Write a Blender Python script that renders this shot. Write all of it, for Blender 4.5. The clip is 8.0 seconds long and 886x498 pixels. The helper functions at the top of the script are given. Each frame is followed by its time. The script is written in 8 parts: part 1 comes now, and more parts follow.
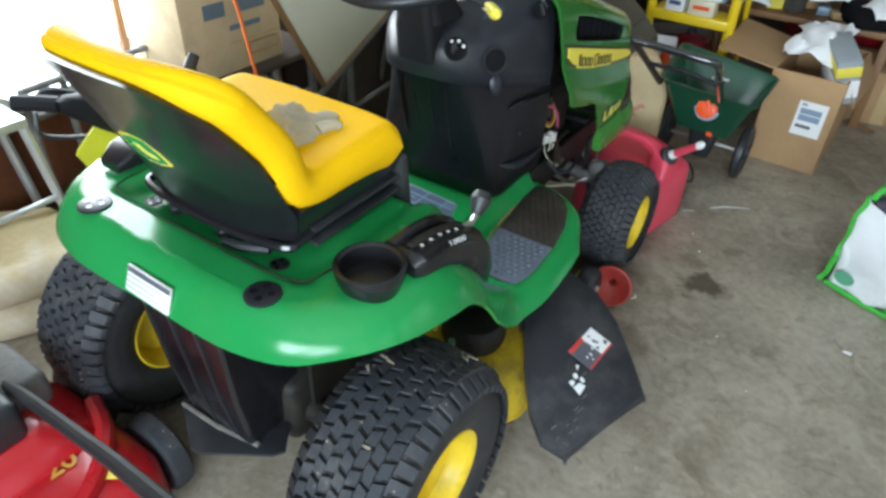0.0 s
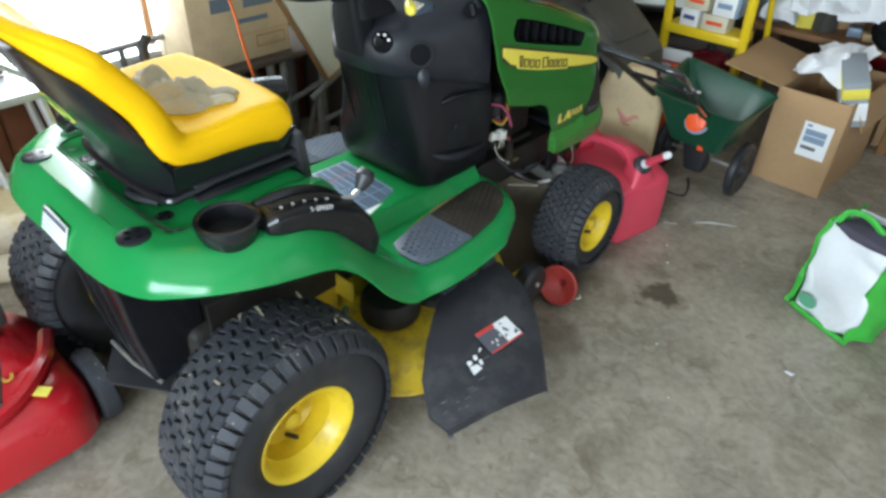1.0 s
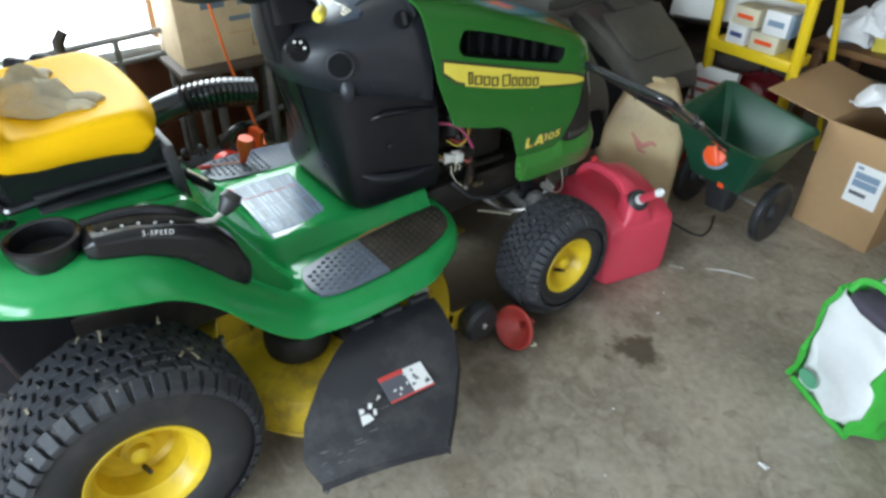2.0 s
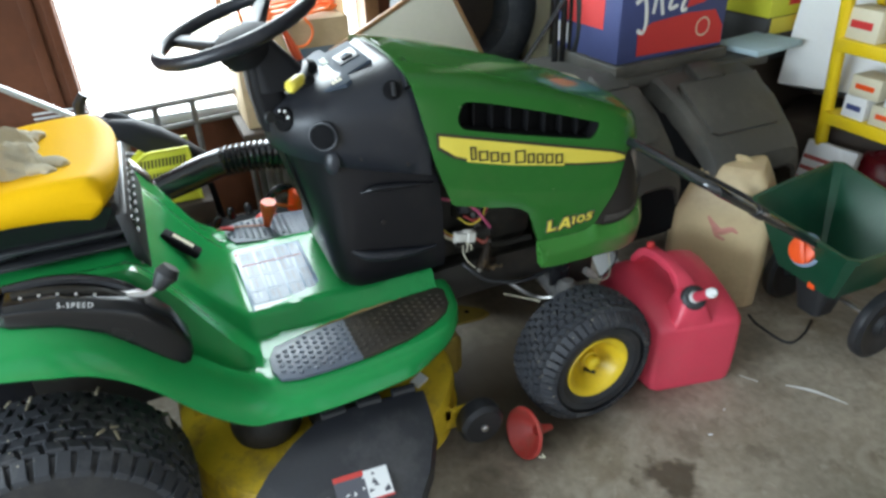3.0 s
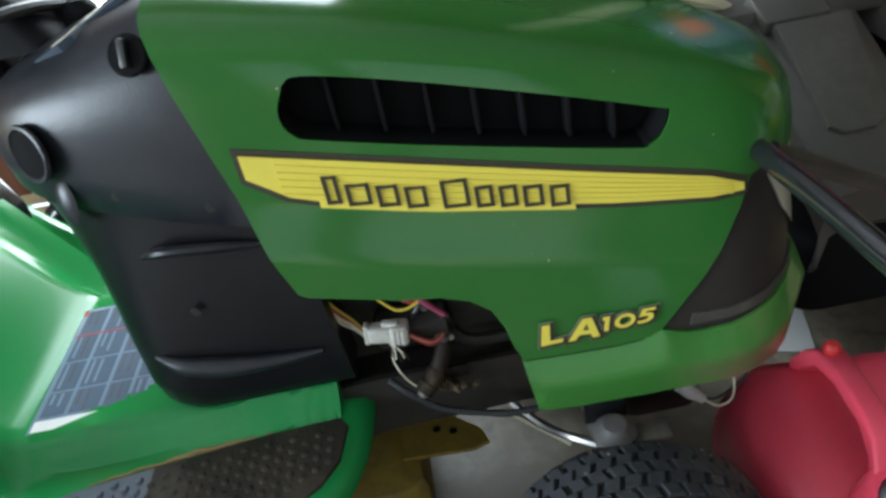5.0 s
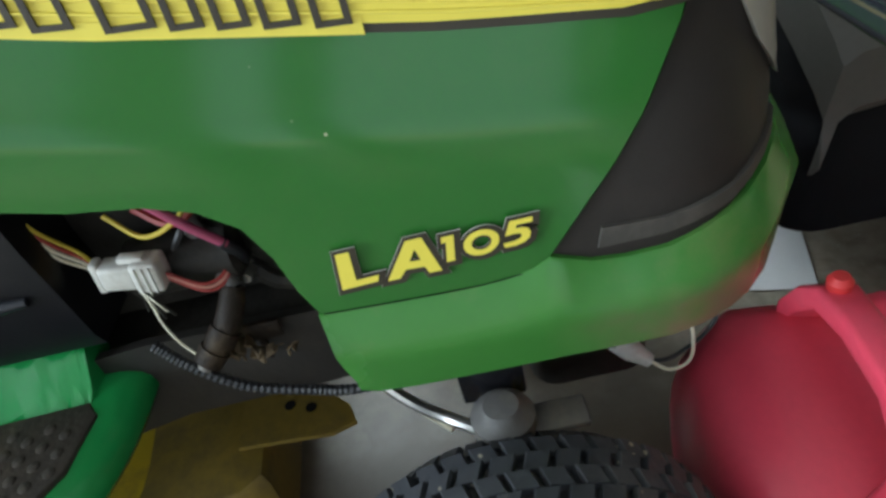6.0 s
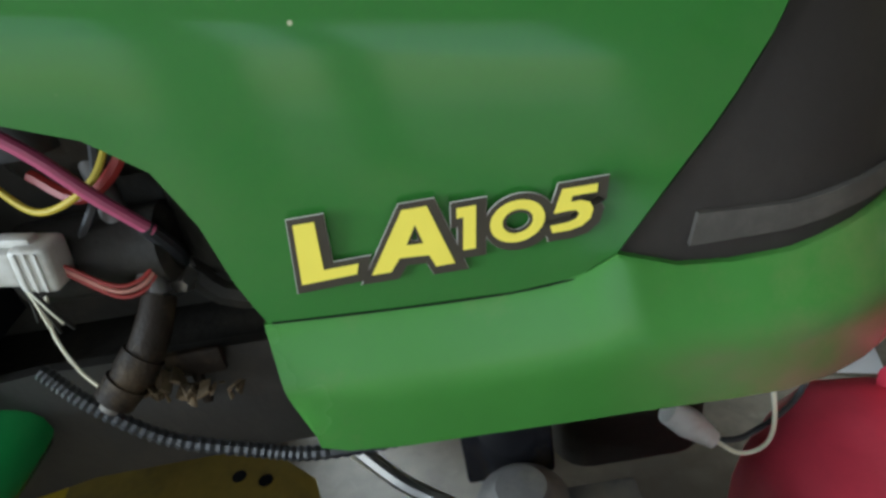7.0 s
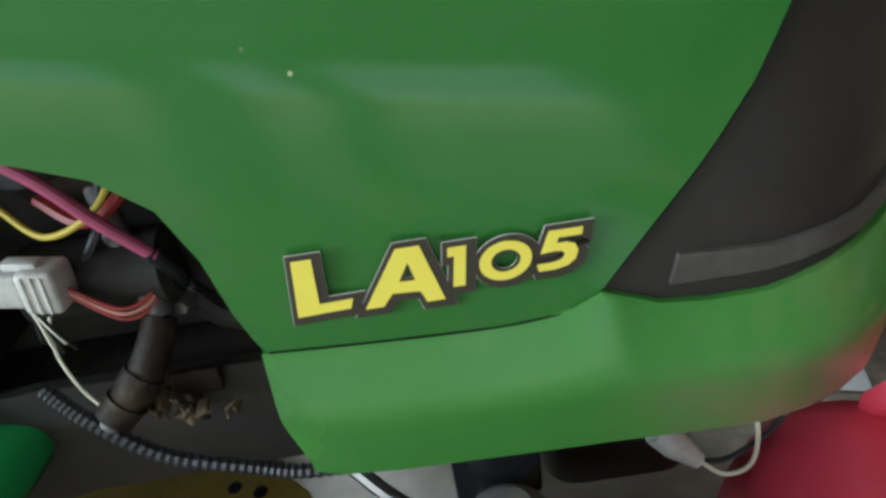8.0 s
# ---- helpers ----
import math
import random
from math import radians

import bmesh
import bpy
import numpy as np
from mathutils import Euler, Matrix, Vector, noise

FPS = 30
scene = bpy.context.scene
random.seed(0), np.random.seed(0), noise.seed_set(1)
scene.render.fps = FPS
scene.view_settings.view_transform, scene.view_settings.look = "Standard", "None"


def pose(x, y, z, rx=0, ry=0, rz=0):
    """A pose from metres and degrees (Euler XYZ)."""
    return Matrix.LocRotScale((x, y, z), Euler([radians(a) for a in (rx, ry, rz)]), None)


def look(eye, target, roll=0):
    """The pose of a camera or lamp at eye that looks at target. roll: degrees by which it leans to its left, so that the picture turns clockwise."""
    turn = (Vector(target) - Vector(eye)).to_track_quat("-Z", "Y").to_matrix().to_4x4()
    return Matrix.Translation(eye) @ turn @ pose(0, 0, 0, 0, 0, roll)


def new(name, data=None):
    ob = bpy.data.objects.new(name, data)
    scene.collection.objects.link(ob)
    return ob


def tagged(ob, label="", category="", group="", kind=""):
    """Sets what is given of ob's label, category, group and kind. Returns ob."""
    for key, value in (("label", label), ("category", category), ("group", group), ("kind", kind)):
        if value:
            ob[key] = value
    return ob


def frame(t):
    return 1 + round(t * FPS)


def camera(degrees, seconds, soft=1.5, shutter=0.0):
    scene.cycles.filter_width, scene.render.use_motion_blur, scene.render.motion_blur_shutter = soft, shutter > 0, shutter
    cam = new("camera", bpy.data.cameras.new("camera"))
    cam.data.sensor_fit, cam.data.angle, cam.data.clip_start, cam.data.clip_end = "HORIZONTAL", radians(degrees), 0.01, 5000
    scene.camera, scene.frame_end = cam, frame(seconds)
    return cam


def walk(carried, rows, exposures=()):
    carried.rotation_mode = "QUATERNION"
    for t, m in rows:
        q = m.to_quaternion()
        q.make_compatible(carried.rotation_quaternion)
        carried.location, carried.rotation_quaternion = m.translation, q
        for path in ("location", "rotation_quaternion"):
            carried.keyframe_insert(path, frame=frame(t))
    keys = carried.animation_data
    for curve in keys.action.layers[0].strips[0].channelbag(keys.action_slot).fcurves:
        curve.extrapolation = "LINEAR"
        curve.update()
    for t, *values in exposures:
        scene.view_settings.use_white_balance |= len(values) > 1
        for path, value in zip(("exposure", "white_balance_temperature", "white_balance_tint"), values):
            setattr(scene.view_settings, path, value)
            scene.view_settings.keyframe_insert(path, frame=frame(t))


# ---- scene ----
cam = camera(67.2, 8.0, soft=2.9)
PATH = [
    (0, (0.896, -0.677, 1.409), (0.029, 0.687, 0.232), 2.5),
    (0.5, (1.074, -0.605, 1.4), (0.145, 0.731, 0.237), 0.0),
    (1, (1.316, -0.518, 1.421), (0.231, 0.703, 0.267), 2.0),
    (1.5, (1.39, -0.3, 1.393), (0.188, 0.797, 0.23), 1.5),
    (1.7, (1.423, -0.19, 1.406), (0.201, 0.873, 0.232), 1.6),
    (2.8, (1.552, 0.278, 1.37), (0.022, 1.023, 0.32), -1.5),
    (3, (1.51, 0.367, 1.37), (-0.071, 1.037, 0.342), -2.3),
    (3.5, (1.369, 0.557, 1.379), (-0.28, 1.017, 0.347), -3.4),
    (4, (1.248, 0.807, 1.301), (-0.401, 0.982, 0.183), -7.1),
    (4.2, (1.183, 0.884, 1.258), (-0.442, 0.915, 0.092), -9.0),
    (5.3, (0.762, 1.178, 1.019), (-0.904, 1.125, -0.086), -13.1),
    (5.5, (0.721, 1.233, 0.974), (-0.911, 1.18, -0.182), -12.9),
    (6, (0.631, 1.266, 0.83), (-0.943, 1.174, -0.4), -14.8),
    (6.5, (0.577, 1.251, 0.734), (-1.03, 1.151, -0.451), -14.8),
    (7, (0.536, 1.242, 0.699), (-1.182, 1.209, -0.325), -10.2),
    (7.5, (0.52, 1.244, 0.692), (-1.222, 1.218, -0.291), -9.1),
    (8, (0.539, 1.248, 0.719), (-1.181, 1.221, -0.302), -9.3),
]
EXPOSURES = [(0.0, 0.04), (1.7, 0.14), (3.0, 0.15), (3.5, 0.05), (4.0, -0.03), (5.5, 0.26), (6.5, 0.53), (8.0, 0.52)]
walk(cam, [(t, look(eye, target, roll)) for t, eye, target, roll in PATH], EXPOSURES)

# ---- world and light ----
world = bpy.data.worlds.new("sky")
scene.world = world
world.use_nodes = True
wn = world.node_tree.nodes
sky = wn.new("ShaderNodeTexSky")
sky.sky_type, sky.sun_disc = "NISHITA", False
sky.sun_elevation, sky.sun_rotation = radians(59), radians(112)
wn["Background"].inputs["Strength"].default_value = 0.15
world.node_tree.links.new(sky.outputs["Color"], wn["Background"].inputs["Color"])

sun = new("sun", bpy.data.lights.new("sun", "SUN"))
sun.data.energy, sun.data.angle, sun.data.color = 3.2, radians(0.5), (1.0, 0.95, 0.88)
sun.matrix_world = look((5.0, -2.0, 9.0), (0, 0, 0))


def opening_light(name, eye, target, w, h, watts, colour):
    lamp = new(name, bpy.data.lights.new(name, "AREA"))
    lamp.data.shape, lamp.data.size, lamp.data.size_y = "RECTANGLE", w, h
    lamp.data.energy, lamp.data.color = watts, colour
    lamp.matrix_world = look(eye, target)
    return lamp


opening_light("window_daylight", (-1.28, 0.69, 1.25), (0.6, 0.69, 0.75), 1.0, 1.4, 50, (0.76, 0.92, 1.0))
opening_light("south_window_daylight", (1.6, -3.0, 1.50), (0.6, 1.0, 0.5), 2.5, 0.85, 195, (0.77, 0.92, 1.04))
for yy, ww, power in ((-1.90, 0.96, 2.6), (-0.55, 1.16, 2.6), (0.72, 0.36, 1.1), (1.75, 1.1, 3.4)):
    opening_light("side_door_daylight", (3.38, yy, 1.25), (0.4, yy, 0.70), ww, 1.72, power, (0.97, 0.98, 0.89))

# ---- materials ----


def mat(name, c, rough=0.5, metal=0.0, var=0.12, s1=6.0, s2=90.0, bump=0.04, dirt=None, coat=0.0, emit=0.0, rand=0.0, spec=0.5):
    """Principled surface with two scales of variation; dirt: colour, amount 0..1, scale."""
    m = bpy.data.materials.new(name)
    m.use_nodes = True
    nt = m.node_tree
    N, L = nt.nodes, nt.links
    b = N["Principled BSDF"]
    co = N.new("ShaderNodeTexCoord")
    n1, n2 = N.new("ShaderNodeTexNoise"), N.new("ShaderNodeTexNoise")
    n1.inputs["Scale"].default_value, n1.inputs["Detail"].default_value = s1, 5
    n2.inputs["Scale"].default_value, n2.inputs["Detail"].default_value = s2, 3
    for n in (n1, n2):
        L.new(co.outputs["Object"], n.inputs["Vector"])
    mixf = N.new("ShaderNodeMix")
    mixf.data_type = "FLOAT"
    mixf.inputs[0].default_value = 0.4
    L.new(n1.outputs["Fac"], mixf.inputs[2])
    L.new(n2.outputs["Fac"], mixf.inputs[3])
    mc = N.new("ShaderNodeMix")
    mc.data_type = "RGBA"
    lo = [max(0.0, v * (1 - 2 * var)) for v in c]
    hi = [min(1.0, v * (1 + 2 * var)) for v in c]
    mc.inputs[6].default_value, mc.inputs[7].default_value = (*lo, 1), (*hi, 1)
    L.new(mixf.outputs[0], mc.inputs[0])
    out = mc.outputs[2]
    if rand:
        oi, hs = N.new("ShaderNodeObjectInfo"), N.new("ShaderNodeHueSaturation")
        mr = N.new("ShaderNodeMapRange")
        mr.inputs[3].default_value, mr.inputs[4].default_value = 1 - rand, 1 + rand
        L.new(oi.outputs["Random"], mr.inputs[0])
        L.new(mr.outputs[0], hs.inputs["Value"])
        L.new(out, hs.inputs["Color"])
        out = hs.outputs[0]
    if dirt:
        dc, amount, ds = dirt
        n3, ramp, md = N.new("ShaderNodeTexNoise"), N.new("ShaderNodeMapRange"), N.new("ShaderNodeMix")
        n3.inputs["Scale"].default_value, n3.inputs["Detail"].default_value, n3.inputs["Roughness"].default_value = ds, 8, 0.7
        L.new(co.outputs["Object"], n3.inputs["Vector"])
        ramp.inputs[1].default_value, ramp.inputs[2].default_value = 0.5, 0.75
        ramp.inputs[3].default_value, ramp.inputs[4].default_value = 0.0, amount
        L.new(n3.outputs["Fac"], ramp.inputs[0])
        md.data_type = "RGBA"
        md.inputs[7].default_value = (*dc, 1)
        L.new(out, md.inputs[6])
        L.new(ramp.outputs[0], md.inputs[0])
        out = md.outputs[2]
    L.new(out, b.inputs["Base Color"])
    rr = N.new("ShaderNodeMapRange")
    rr.inputs[3].default_value, rr.inputs[4].default_value = max(0.03, rough - 0.08), min(1.0, rough + 0.1)
    L.new(n1.outputs["Fac"], rr.inputs[0])
    L.new(rr.outputs[0], b.inputs["Roughness"])
    b.inputs["Metallic"].default_value = metal
    b.inputs["Coat Weight"].default_value = coat
    b.inputs["Coat Roughness"].default_value = 0.08
    b.inputs["Specular IOR Level"].default_value = spec
    if bump:
        bp = N.new("ShaderNodeBump")
        bp.inputs["Strength"].default_value, bp.inputs["Distance"].default_value = bump, 0.004
        L.new(n2.outputs["Fac"], bp.inputs["Height"])
        L.new(bp.outputs[0], b.inputs["Normal"])
    if emit:
        b.inputs["Emission Color"].default_value, b.inputs["Emission Strength"].default_value = (*c, 1), emit
    return m


DUST = (0.30, 0.26, 0.19)
M_GREEN = mat("green_enamel", (0.028, 0.142, 0.026), 0.12, var=0.05, s1=3, s2=26, bump=0.022, dirt=((0.065, 0.15, 0.04), 0.35, 5), spec=0.34)
# bumper colour holds both dust and the reflected floor
M_BUMPER = mat("dusty_bumper_paint_with_reflection", (0.048, 0.195, 0.036), 0.24, var=0.08, s1=4, s2=60, bump=0.012, dirt=((0.19, 0.21, 0.085), 0.65, 4.5), coat=0.04, spec=0.3)
M_GREENP = mat("green_fender_plastic", (0.014, 0.25, 0.062), 0.19, var=0.04, s1=3, s2=40, bump=0.015, dirt=((0.07, 0.23, 0.07), 0.25, 6), coat=0.04, spec=0.34)
M_YELLOW = mat("yellow_vinyl", (0.80, 0.45, 0.005), 0.55, var=0.05, s1=5, s2=160, bump=0.05, dirt=((0.62, 0.36, 0.02), 0.25, 7), spec=0.07)
M_RIM = mat("yellow_rim_paint", (0.72, 0.50, 0.02), 0.4, var=0.06, s1=12, s2=80, bump=0.03, dirt=((0.22, 0.15, 0.05), 0.5, 14))
M_DECK = mat("yellow_deck_paint", (0.62, 0.42, 0.02), 0.5, var=0.1, s1=10, s2=80, bump=0.06, dirt=((0.12, 0.085, 0.045), 0.9, 9))
# much darker deck yellow with brown mottling, for the nose and flange
M_DECKD = mat("dark_yellow_deck_paint", (0.22, 0.145, 0.018), 0.65, var=0.25, s1=9, s2=90, bump=0.1, dirt=((0.055, 0.040, 0.024), 0.95, 7))
M_STRIP = mat("yellow_decal", (0.80, 0.67, 0.09), 0.4, var=0.03, bump=0.0)
M_DARKINK = mat("dark_brown_ink", (0.035, 0.028, 0.018), 0.45, var=0.05, bump=0.0)
M_BLACK = mat("black_moulded_plastic", (0.020, 0.021, 0.024), 0.42, var=0.15, s1=8, s2=300, bump=0.06, dirt=((0.09, 0.085, 0.075), 0.25, 6))
M_DULL = mat("dull_black_plastic", (0.010, 0.010, 0.012), 0.62, var=0.2, s1=9, s2=200, bump=0.06, spec=0.18)
M_PANEL = mat("blue_grey_dash_film", (0.050, 0.066, 0.090), 0.55, var=0.08, s1=12, bump=0.01, spec=0.06)
M_REDCAP = mat("bright_red_plastic", (0.70, 0.030, 0.012), 0.35, var=0.06, bump=0.02)
M_COWL = mat("grey_black_cowl_plastic", (0.014, 0.0155, 0.021), 0.36, var=0.15, s1=6, s2=350, bump=0.08, dirt=((0.085, 0.08, 0.075), 0.25, 8), spec=0.40)
M_CONS = mat("black_console_plastic", (0.009, 0.0095, 0.011), 0.24, var=0.15, s1=8, s2=300, bump=0.03, dirt=((0.05, 0.047, 0.042), 0.2, 7))
M_GLOSSB = mat("glossy_black_paint", (0.012, 0.012, 0.014), 0.2, var=0.1, bump=0.02)
M_TUBE = mat("glossy_black_tube_paint", (0.014, 0.015, 0.018), 0.04, var=0.1, s1=9, bump=0.0, coat=1.0)
M_TUBED = mat("dusty_black_tube_paint", (0.030, 0.026, 0.021), 0.5, var=0.2, s1=12, bump=0.05, dirt=((0.09, 0.075, 0.055), 0.5, 14))
M_RUBBER = mat("tyre_rubber", (0.029, 0.031, 0.037), 0.62, var=0.22, s1=14, s2=150, bump=0.15, dirt=((0.17, 0.16, 0.15), 0.5, 9))
M_SIDEWALL = mat("tyre_sidewall_rubber", (0.020, 0.020, 0.022), 0.6, var=0.2, s1=10, s2=150, bump=0.08, dirt=((0.09, 0.08, 0.066), 0.4, 8))
M_GRILLE = mat("dusty_brown_black_plastic", (0.024, 0.020, 0.018), 0.55, var=0.1, s1=9, s2=250, bump=0.05, dirt=((0.075, 0.062, 0.052), 0.3, 7), spec=0.35)
M_RAIL = mat("dusty_rail_paint", (0.016, 0.014, 0.012), 0.5, var=0.2, s1=12, s2=140, bump=0.12, dirt=((0.070, 0.050, 0.032), 0.45, 11))
M_LENS = mat("clouded_lamp_lens", (0.42, 0.40, 0.35), 0.2, var=0.1, bump=0.02)
M_METAL = mat("bare_steel", (0.55, 0.54, 0.52), 0.35, metal=1.0, var=0.15, s1=20, bump=0.05)
M_GREYM = mat("dusty_grey_casting", (0.11, 0.105, 0.10), 0.65, var=0.25, s1=18, s2=120, bump=0.15, dirt=(DUST, 0.5, 16))
M_DIRTYM = mat("greasy_dark_metal", (0.018, 0.016, 0.013), 0.6, var=0.35, s1=16, s2=120, bump=0.25, dirt=((0.08, 0.062, 0.042), 0.45, 14), spec=0.3)
M_ALU = mat("dull_aluminium", (0.62, 0.63, 0.63), 0.42, metal=0.7, var=0.08, s1=14, bump=0.04)
# pad rubber; its pale blue is the window's reflection put into the colour
M_PAD = mat("rubber_pad_window_sheen", (0.095, 0.112, 0.145), 0.42, var=0.15, s1=10, s2=200, bump=0.08, dirt=((0.13, 0.11, 0.09), 0.35, 7), spec=0.45)
M_PADD = mat("mud_caked_rubber_pad", (0.040, 0.033, 0.026), 0.72, var=0.3, s1=16, s2=180, bump=0.2, dirt=((0.13, 0.10, 0.065), 0.55, 9), spec=0.25)
M_WHITE = mat("white_label_paper", (0.80, 0.80, 0.79), 0.45, var=0.04, bump=0.0)
M_SILVER = mat("silver_decal_film", (0.22, 0.30, 0.40), 0.3, var=0.06, bump=0.0)
M_INK = mat("grey_print", (0.10, 0.10, 0.12), 0.5, var=0.05, bump=0.0)
M_REDINK = mat("red_print", (0.60, 0.06, 0.05), 0.5, var=0.05, bump=0.0)
M_FADED = mat("faded_red_print", (0.55, 0.24, 0.19), 0.6, var=0.25, s1=60, s2=200, bump=0.0)
M_RED = mat("red_can_plastic", (0.74, 0.065, 0.11), 0.36, var=0.08, s1=6, s2=120, bump=0.06, dirt=((0.45, 0.12, 0.12), 0.3, 6))
M_REDP = mat("red_mower_paint", (0.45, 0.012, 0.018), 0.28, var=0.06, s1=8, bump=0.02, dirt=((0.2, 0.07, 0.05), 0.3, 8), coat=0.3)
M_FUNNEL = mat("faded_red_funnel_plastic", (0.42, 0.045, 0.036), 0.5, var=0.15, s1=18, bump=0.05, dirt=((0.20, 0.10, 0.07), 0.7, 18))
M_ORANGE = mat("orange_plastic", (0.83, 0.095, 0.016), 0.4, var=0.06, bump=0.02)
M_TAN = mat("translucent_tan_jug", (0.60, 0.47, 0.27), 0.4, var=0.10, s1=7, s2=60, bump=0.05, dirt=((0.36, 0.19, 0.12), 0.65, 5))
M_SPREAD = mat("dark_green_plastic", (0.005, 0.056, 0.028), 0.38, var=0.1, s1=6, s2=120, bump=0.05, dirt=((0.06, 0.12, 0.075), 0.3, 7))
M_CARD = mat("brown_cardboard", (0.40, 0.245, 0.12), 0.8, var=0.08, s1=5, s2=60, bump=0.06, dirt=((0.30, 0.18, 0.085), 0.4, 4))
M_CARDL = mat("pale_cardboard", (0.50, 0.36, 0.18), 0.8, var=0.08, s1=5, s2=60, bump=0.06, dirt=((0.35, 0.24, 0.12), 0.4, 4))
M_BLUE = mat("navy_printed_card", (0.050, 0.065, 0.19), 0.55, var=0.12, s1=5, bump=0.03)
M_REDCARD = mat("red_printed_card", (0.60, 0.035, 0.035), 0.55, var=0.08, bump=0.02)
M_TOTE = mat("dusty_grey_hopper_plastic", (0.068, 0.065, 0.058), 0.55, var=0.12, s1=4, s2=150, bump=0.06, dirt=((0.2, 0.18, 0.15), 0.4, 4))
M_MESH = mat("black_bag_fabric", (0.008, 0.008, 0.009), 0.9, var=0.2, s1=20, s2=400, bump=0.2, spec=0.12)
M_LADDER = mat("yellow_ladder_paint", (0.80, 0.56, 0.012), 0.38, var=0.06, s1=10, bump=0.03, dirt=((0.45, 0.33, 0.08), 0.3, 10))
M_BROWN = mat("brown_stained_panel", (0.10, 0.034, 0.015), 0.6, var=0.3, s1=3, s2=40, bump=0.06, dirt=((0.04, 0.014, 0.008), 0.6, 2.5), spec=0.2)
M_WOOD = mat("varnished_wood", (0.24, 0.12, 0.05), 0.5, var=0.2, s1=6, s2=70, bump=0.06)
M_WALL = mat("dim_painted_wall", (0.34, 0.335, 0.315), 0.8, var=0.08, s1=2, s2=60, bump=0.05)
M_CEIL = mat("white_ceiling_board", (0.72, 0.73, 0.73), 0.9, var=0.05, s1=2, s2=60, bump=0.03)
M_DARKW = mat("dark_wall_panel", (0.055, 0.038, 0.028), 0.7, var=0.25, s1=3, s2=40, bump=0.08)
M_BOARD = mat("cream_board", (0.58, 0.54, 0.45), 0.6, var=0.05, s1=3, bump=0.02, dirt=((0.45, 0.40, 0.32), 0.4, 4))
M_GLOVE = mat("dusty_tan_suede", (0.46, 0.41, 0.30), 0.9, var=0.15, s1=14, s2=250, bump=0.25)
M_BAGW = mat("white_woven_bag", (0.74, 0.75, 0.76), 0.5, var=0.06, s1=9, s2=60, bump=0.06, dirt=((0.5, 0.5, 0.48), 0.4, 6))
M_BAGG = mat("bright_green_bag", (0.05, 0.42, 0.05), 0.45, var=0.1, s1=9, bump=0.05)
M_BAGT = mat("tan_sack", (0.50, 0.38, 0.20), 0.55, var=0.2, s1=7, s2=50, bump=0.15, dirt=((0.75, 0.72, 0.65), 0.8, 3))
M_CREAM = mat("cream_plastic", (0.68, 0.62, 0.45), 0.45, var=0.08, bump=0.03)
M_LIME = mat("lime_yellow_plastic", (0.62, 0.62, 0.05), 0.4, var=0.08, bump=0.03)
M_PAPER = mat("crumpled_paper", (0.82, 0.82, 0.84), 0.6, var=0.05, s1=12, s2=60, bump=0.2)
M_CORD = mat("orange_cord", (0.80, 0.16, 0.03), 0.5, var=0.08, bump=0.03)
M_PINK = mat("pink_wire", (0.42, 0.075, 0.15), 0.45, var=0.08, bump=0.02)
M_WIREY = mat("yellow_wire", (0.60, 0.46, 0.05), 0.45, var=0.08, bump=0.02)
M_WIRER = mat("red_wire", (0.32, 0.03, 0.025), 0.45, var=0.08, bump=0.02)
M_WIREW = mat("cream_wire", (0.72, 0.68, 0.52), 0.45, var=0.08, bump=0.02)
M_NYLON = mat("white_nylon", (0.54, 0.53, 0.49), 0.45, var=0.12, s1=30, bump=0.08, dirt=((0.28, 0.24, 0.18), 0.7, 34))
M_PED = mat("black_pedestal_plastic", (0.008, 0.008, 0.010), 0.3, var=0.15, s1=6, s2=300, bump=0.04, dirt=((0.04, 0.036, 0.032), 0.25, 7), spec=0.25)
M_GREASE = mat("brown_oily_grime", (0.018, 0.012, 0.008), 0.6, var=0.35, s1=30, s2=160, bump=0.3, dirt=((0.11, 0.075, 0.040), 0.7, 26), spec=0.2)
M_DECALP = mat("dull_blue_print", (0.09, 0.13, 0.19), 0.35, var=0.06, bump=0.0)
M_SKY = mat("bright_outdoors", (1.0, 1.0, 1.0), 0.9, var=0.0, bump=0.0, emit=3.2)


def flecks(m, scale, size, colour):
    """Tiny pale dust flecks scattered over a painted surface."""
    nt = m.node_tree
    N, L = nt.nodes, nt.links
    b = N["Principled BSDF"]
    co, vo, n4 = N.new("ShaderNodeTexCoord"), N.new("ShaderNodeTexVoronoi"), N.new("ShaderNodeTexNoise")
    vo.inputs["Scale"].default_value, vo.inputs["Randomness"].default_value = scale, 1.0
    n4.inputs["Scale"].default_value = scale * 0.45
    L.new(co.outputs["Object"], vo.inputs["Vector"])
    L.new(co.outputs["Object"], n4.inputs["Vector"])
    mr, mr2, mul, mx = N.new("ShaderNodeMapRange"), N.new("ShaderNodeMapRange"), N.new("ShaderNodeMath"), N.new("ShaderNodeMix")
    mr.inputs[1].default_value, mr.inputs[2].default_value, mr.inputs[3].default_value, mr.inputs[4].default_value = size * 0.6, size, 0.8, 0.0
    mr2.inputs[1].default_value, mr2.inputs[2].default_value = 0.54, 0.60
    mul.operation = "MULTIPLY"
    L.new(vo.outputs["Distance"], mr.inputs[0])
    L.new(n4.outputs["Fac"], mr2.inputs[0])
    L.new(mr.outputs[0], mul.inputs[0])
    L.new(mr2.outputs[0], mul.inputs[1])
    mx.data_type = "RGBA"
    mx.inputs[7].default_value = (*colour, 1)
    L.new(b.inputs["Base Color"].links[0].from_socket, mx.inputs[6])
    L.new(mul.outputs[0], mx.inputs[0])
    L.new(mx.outputs[2], b.inputs["Base Color"])


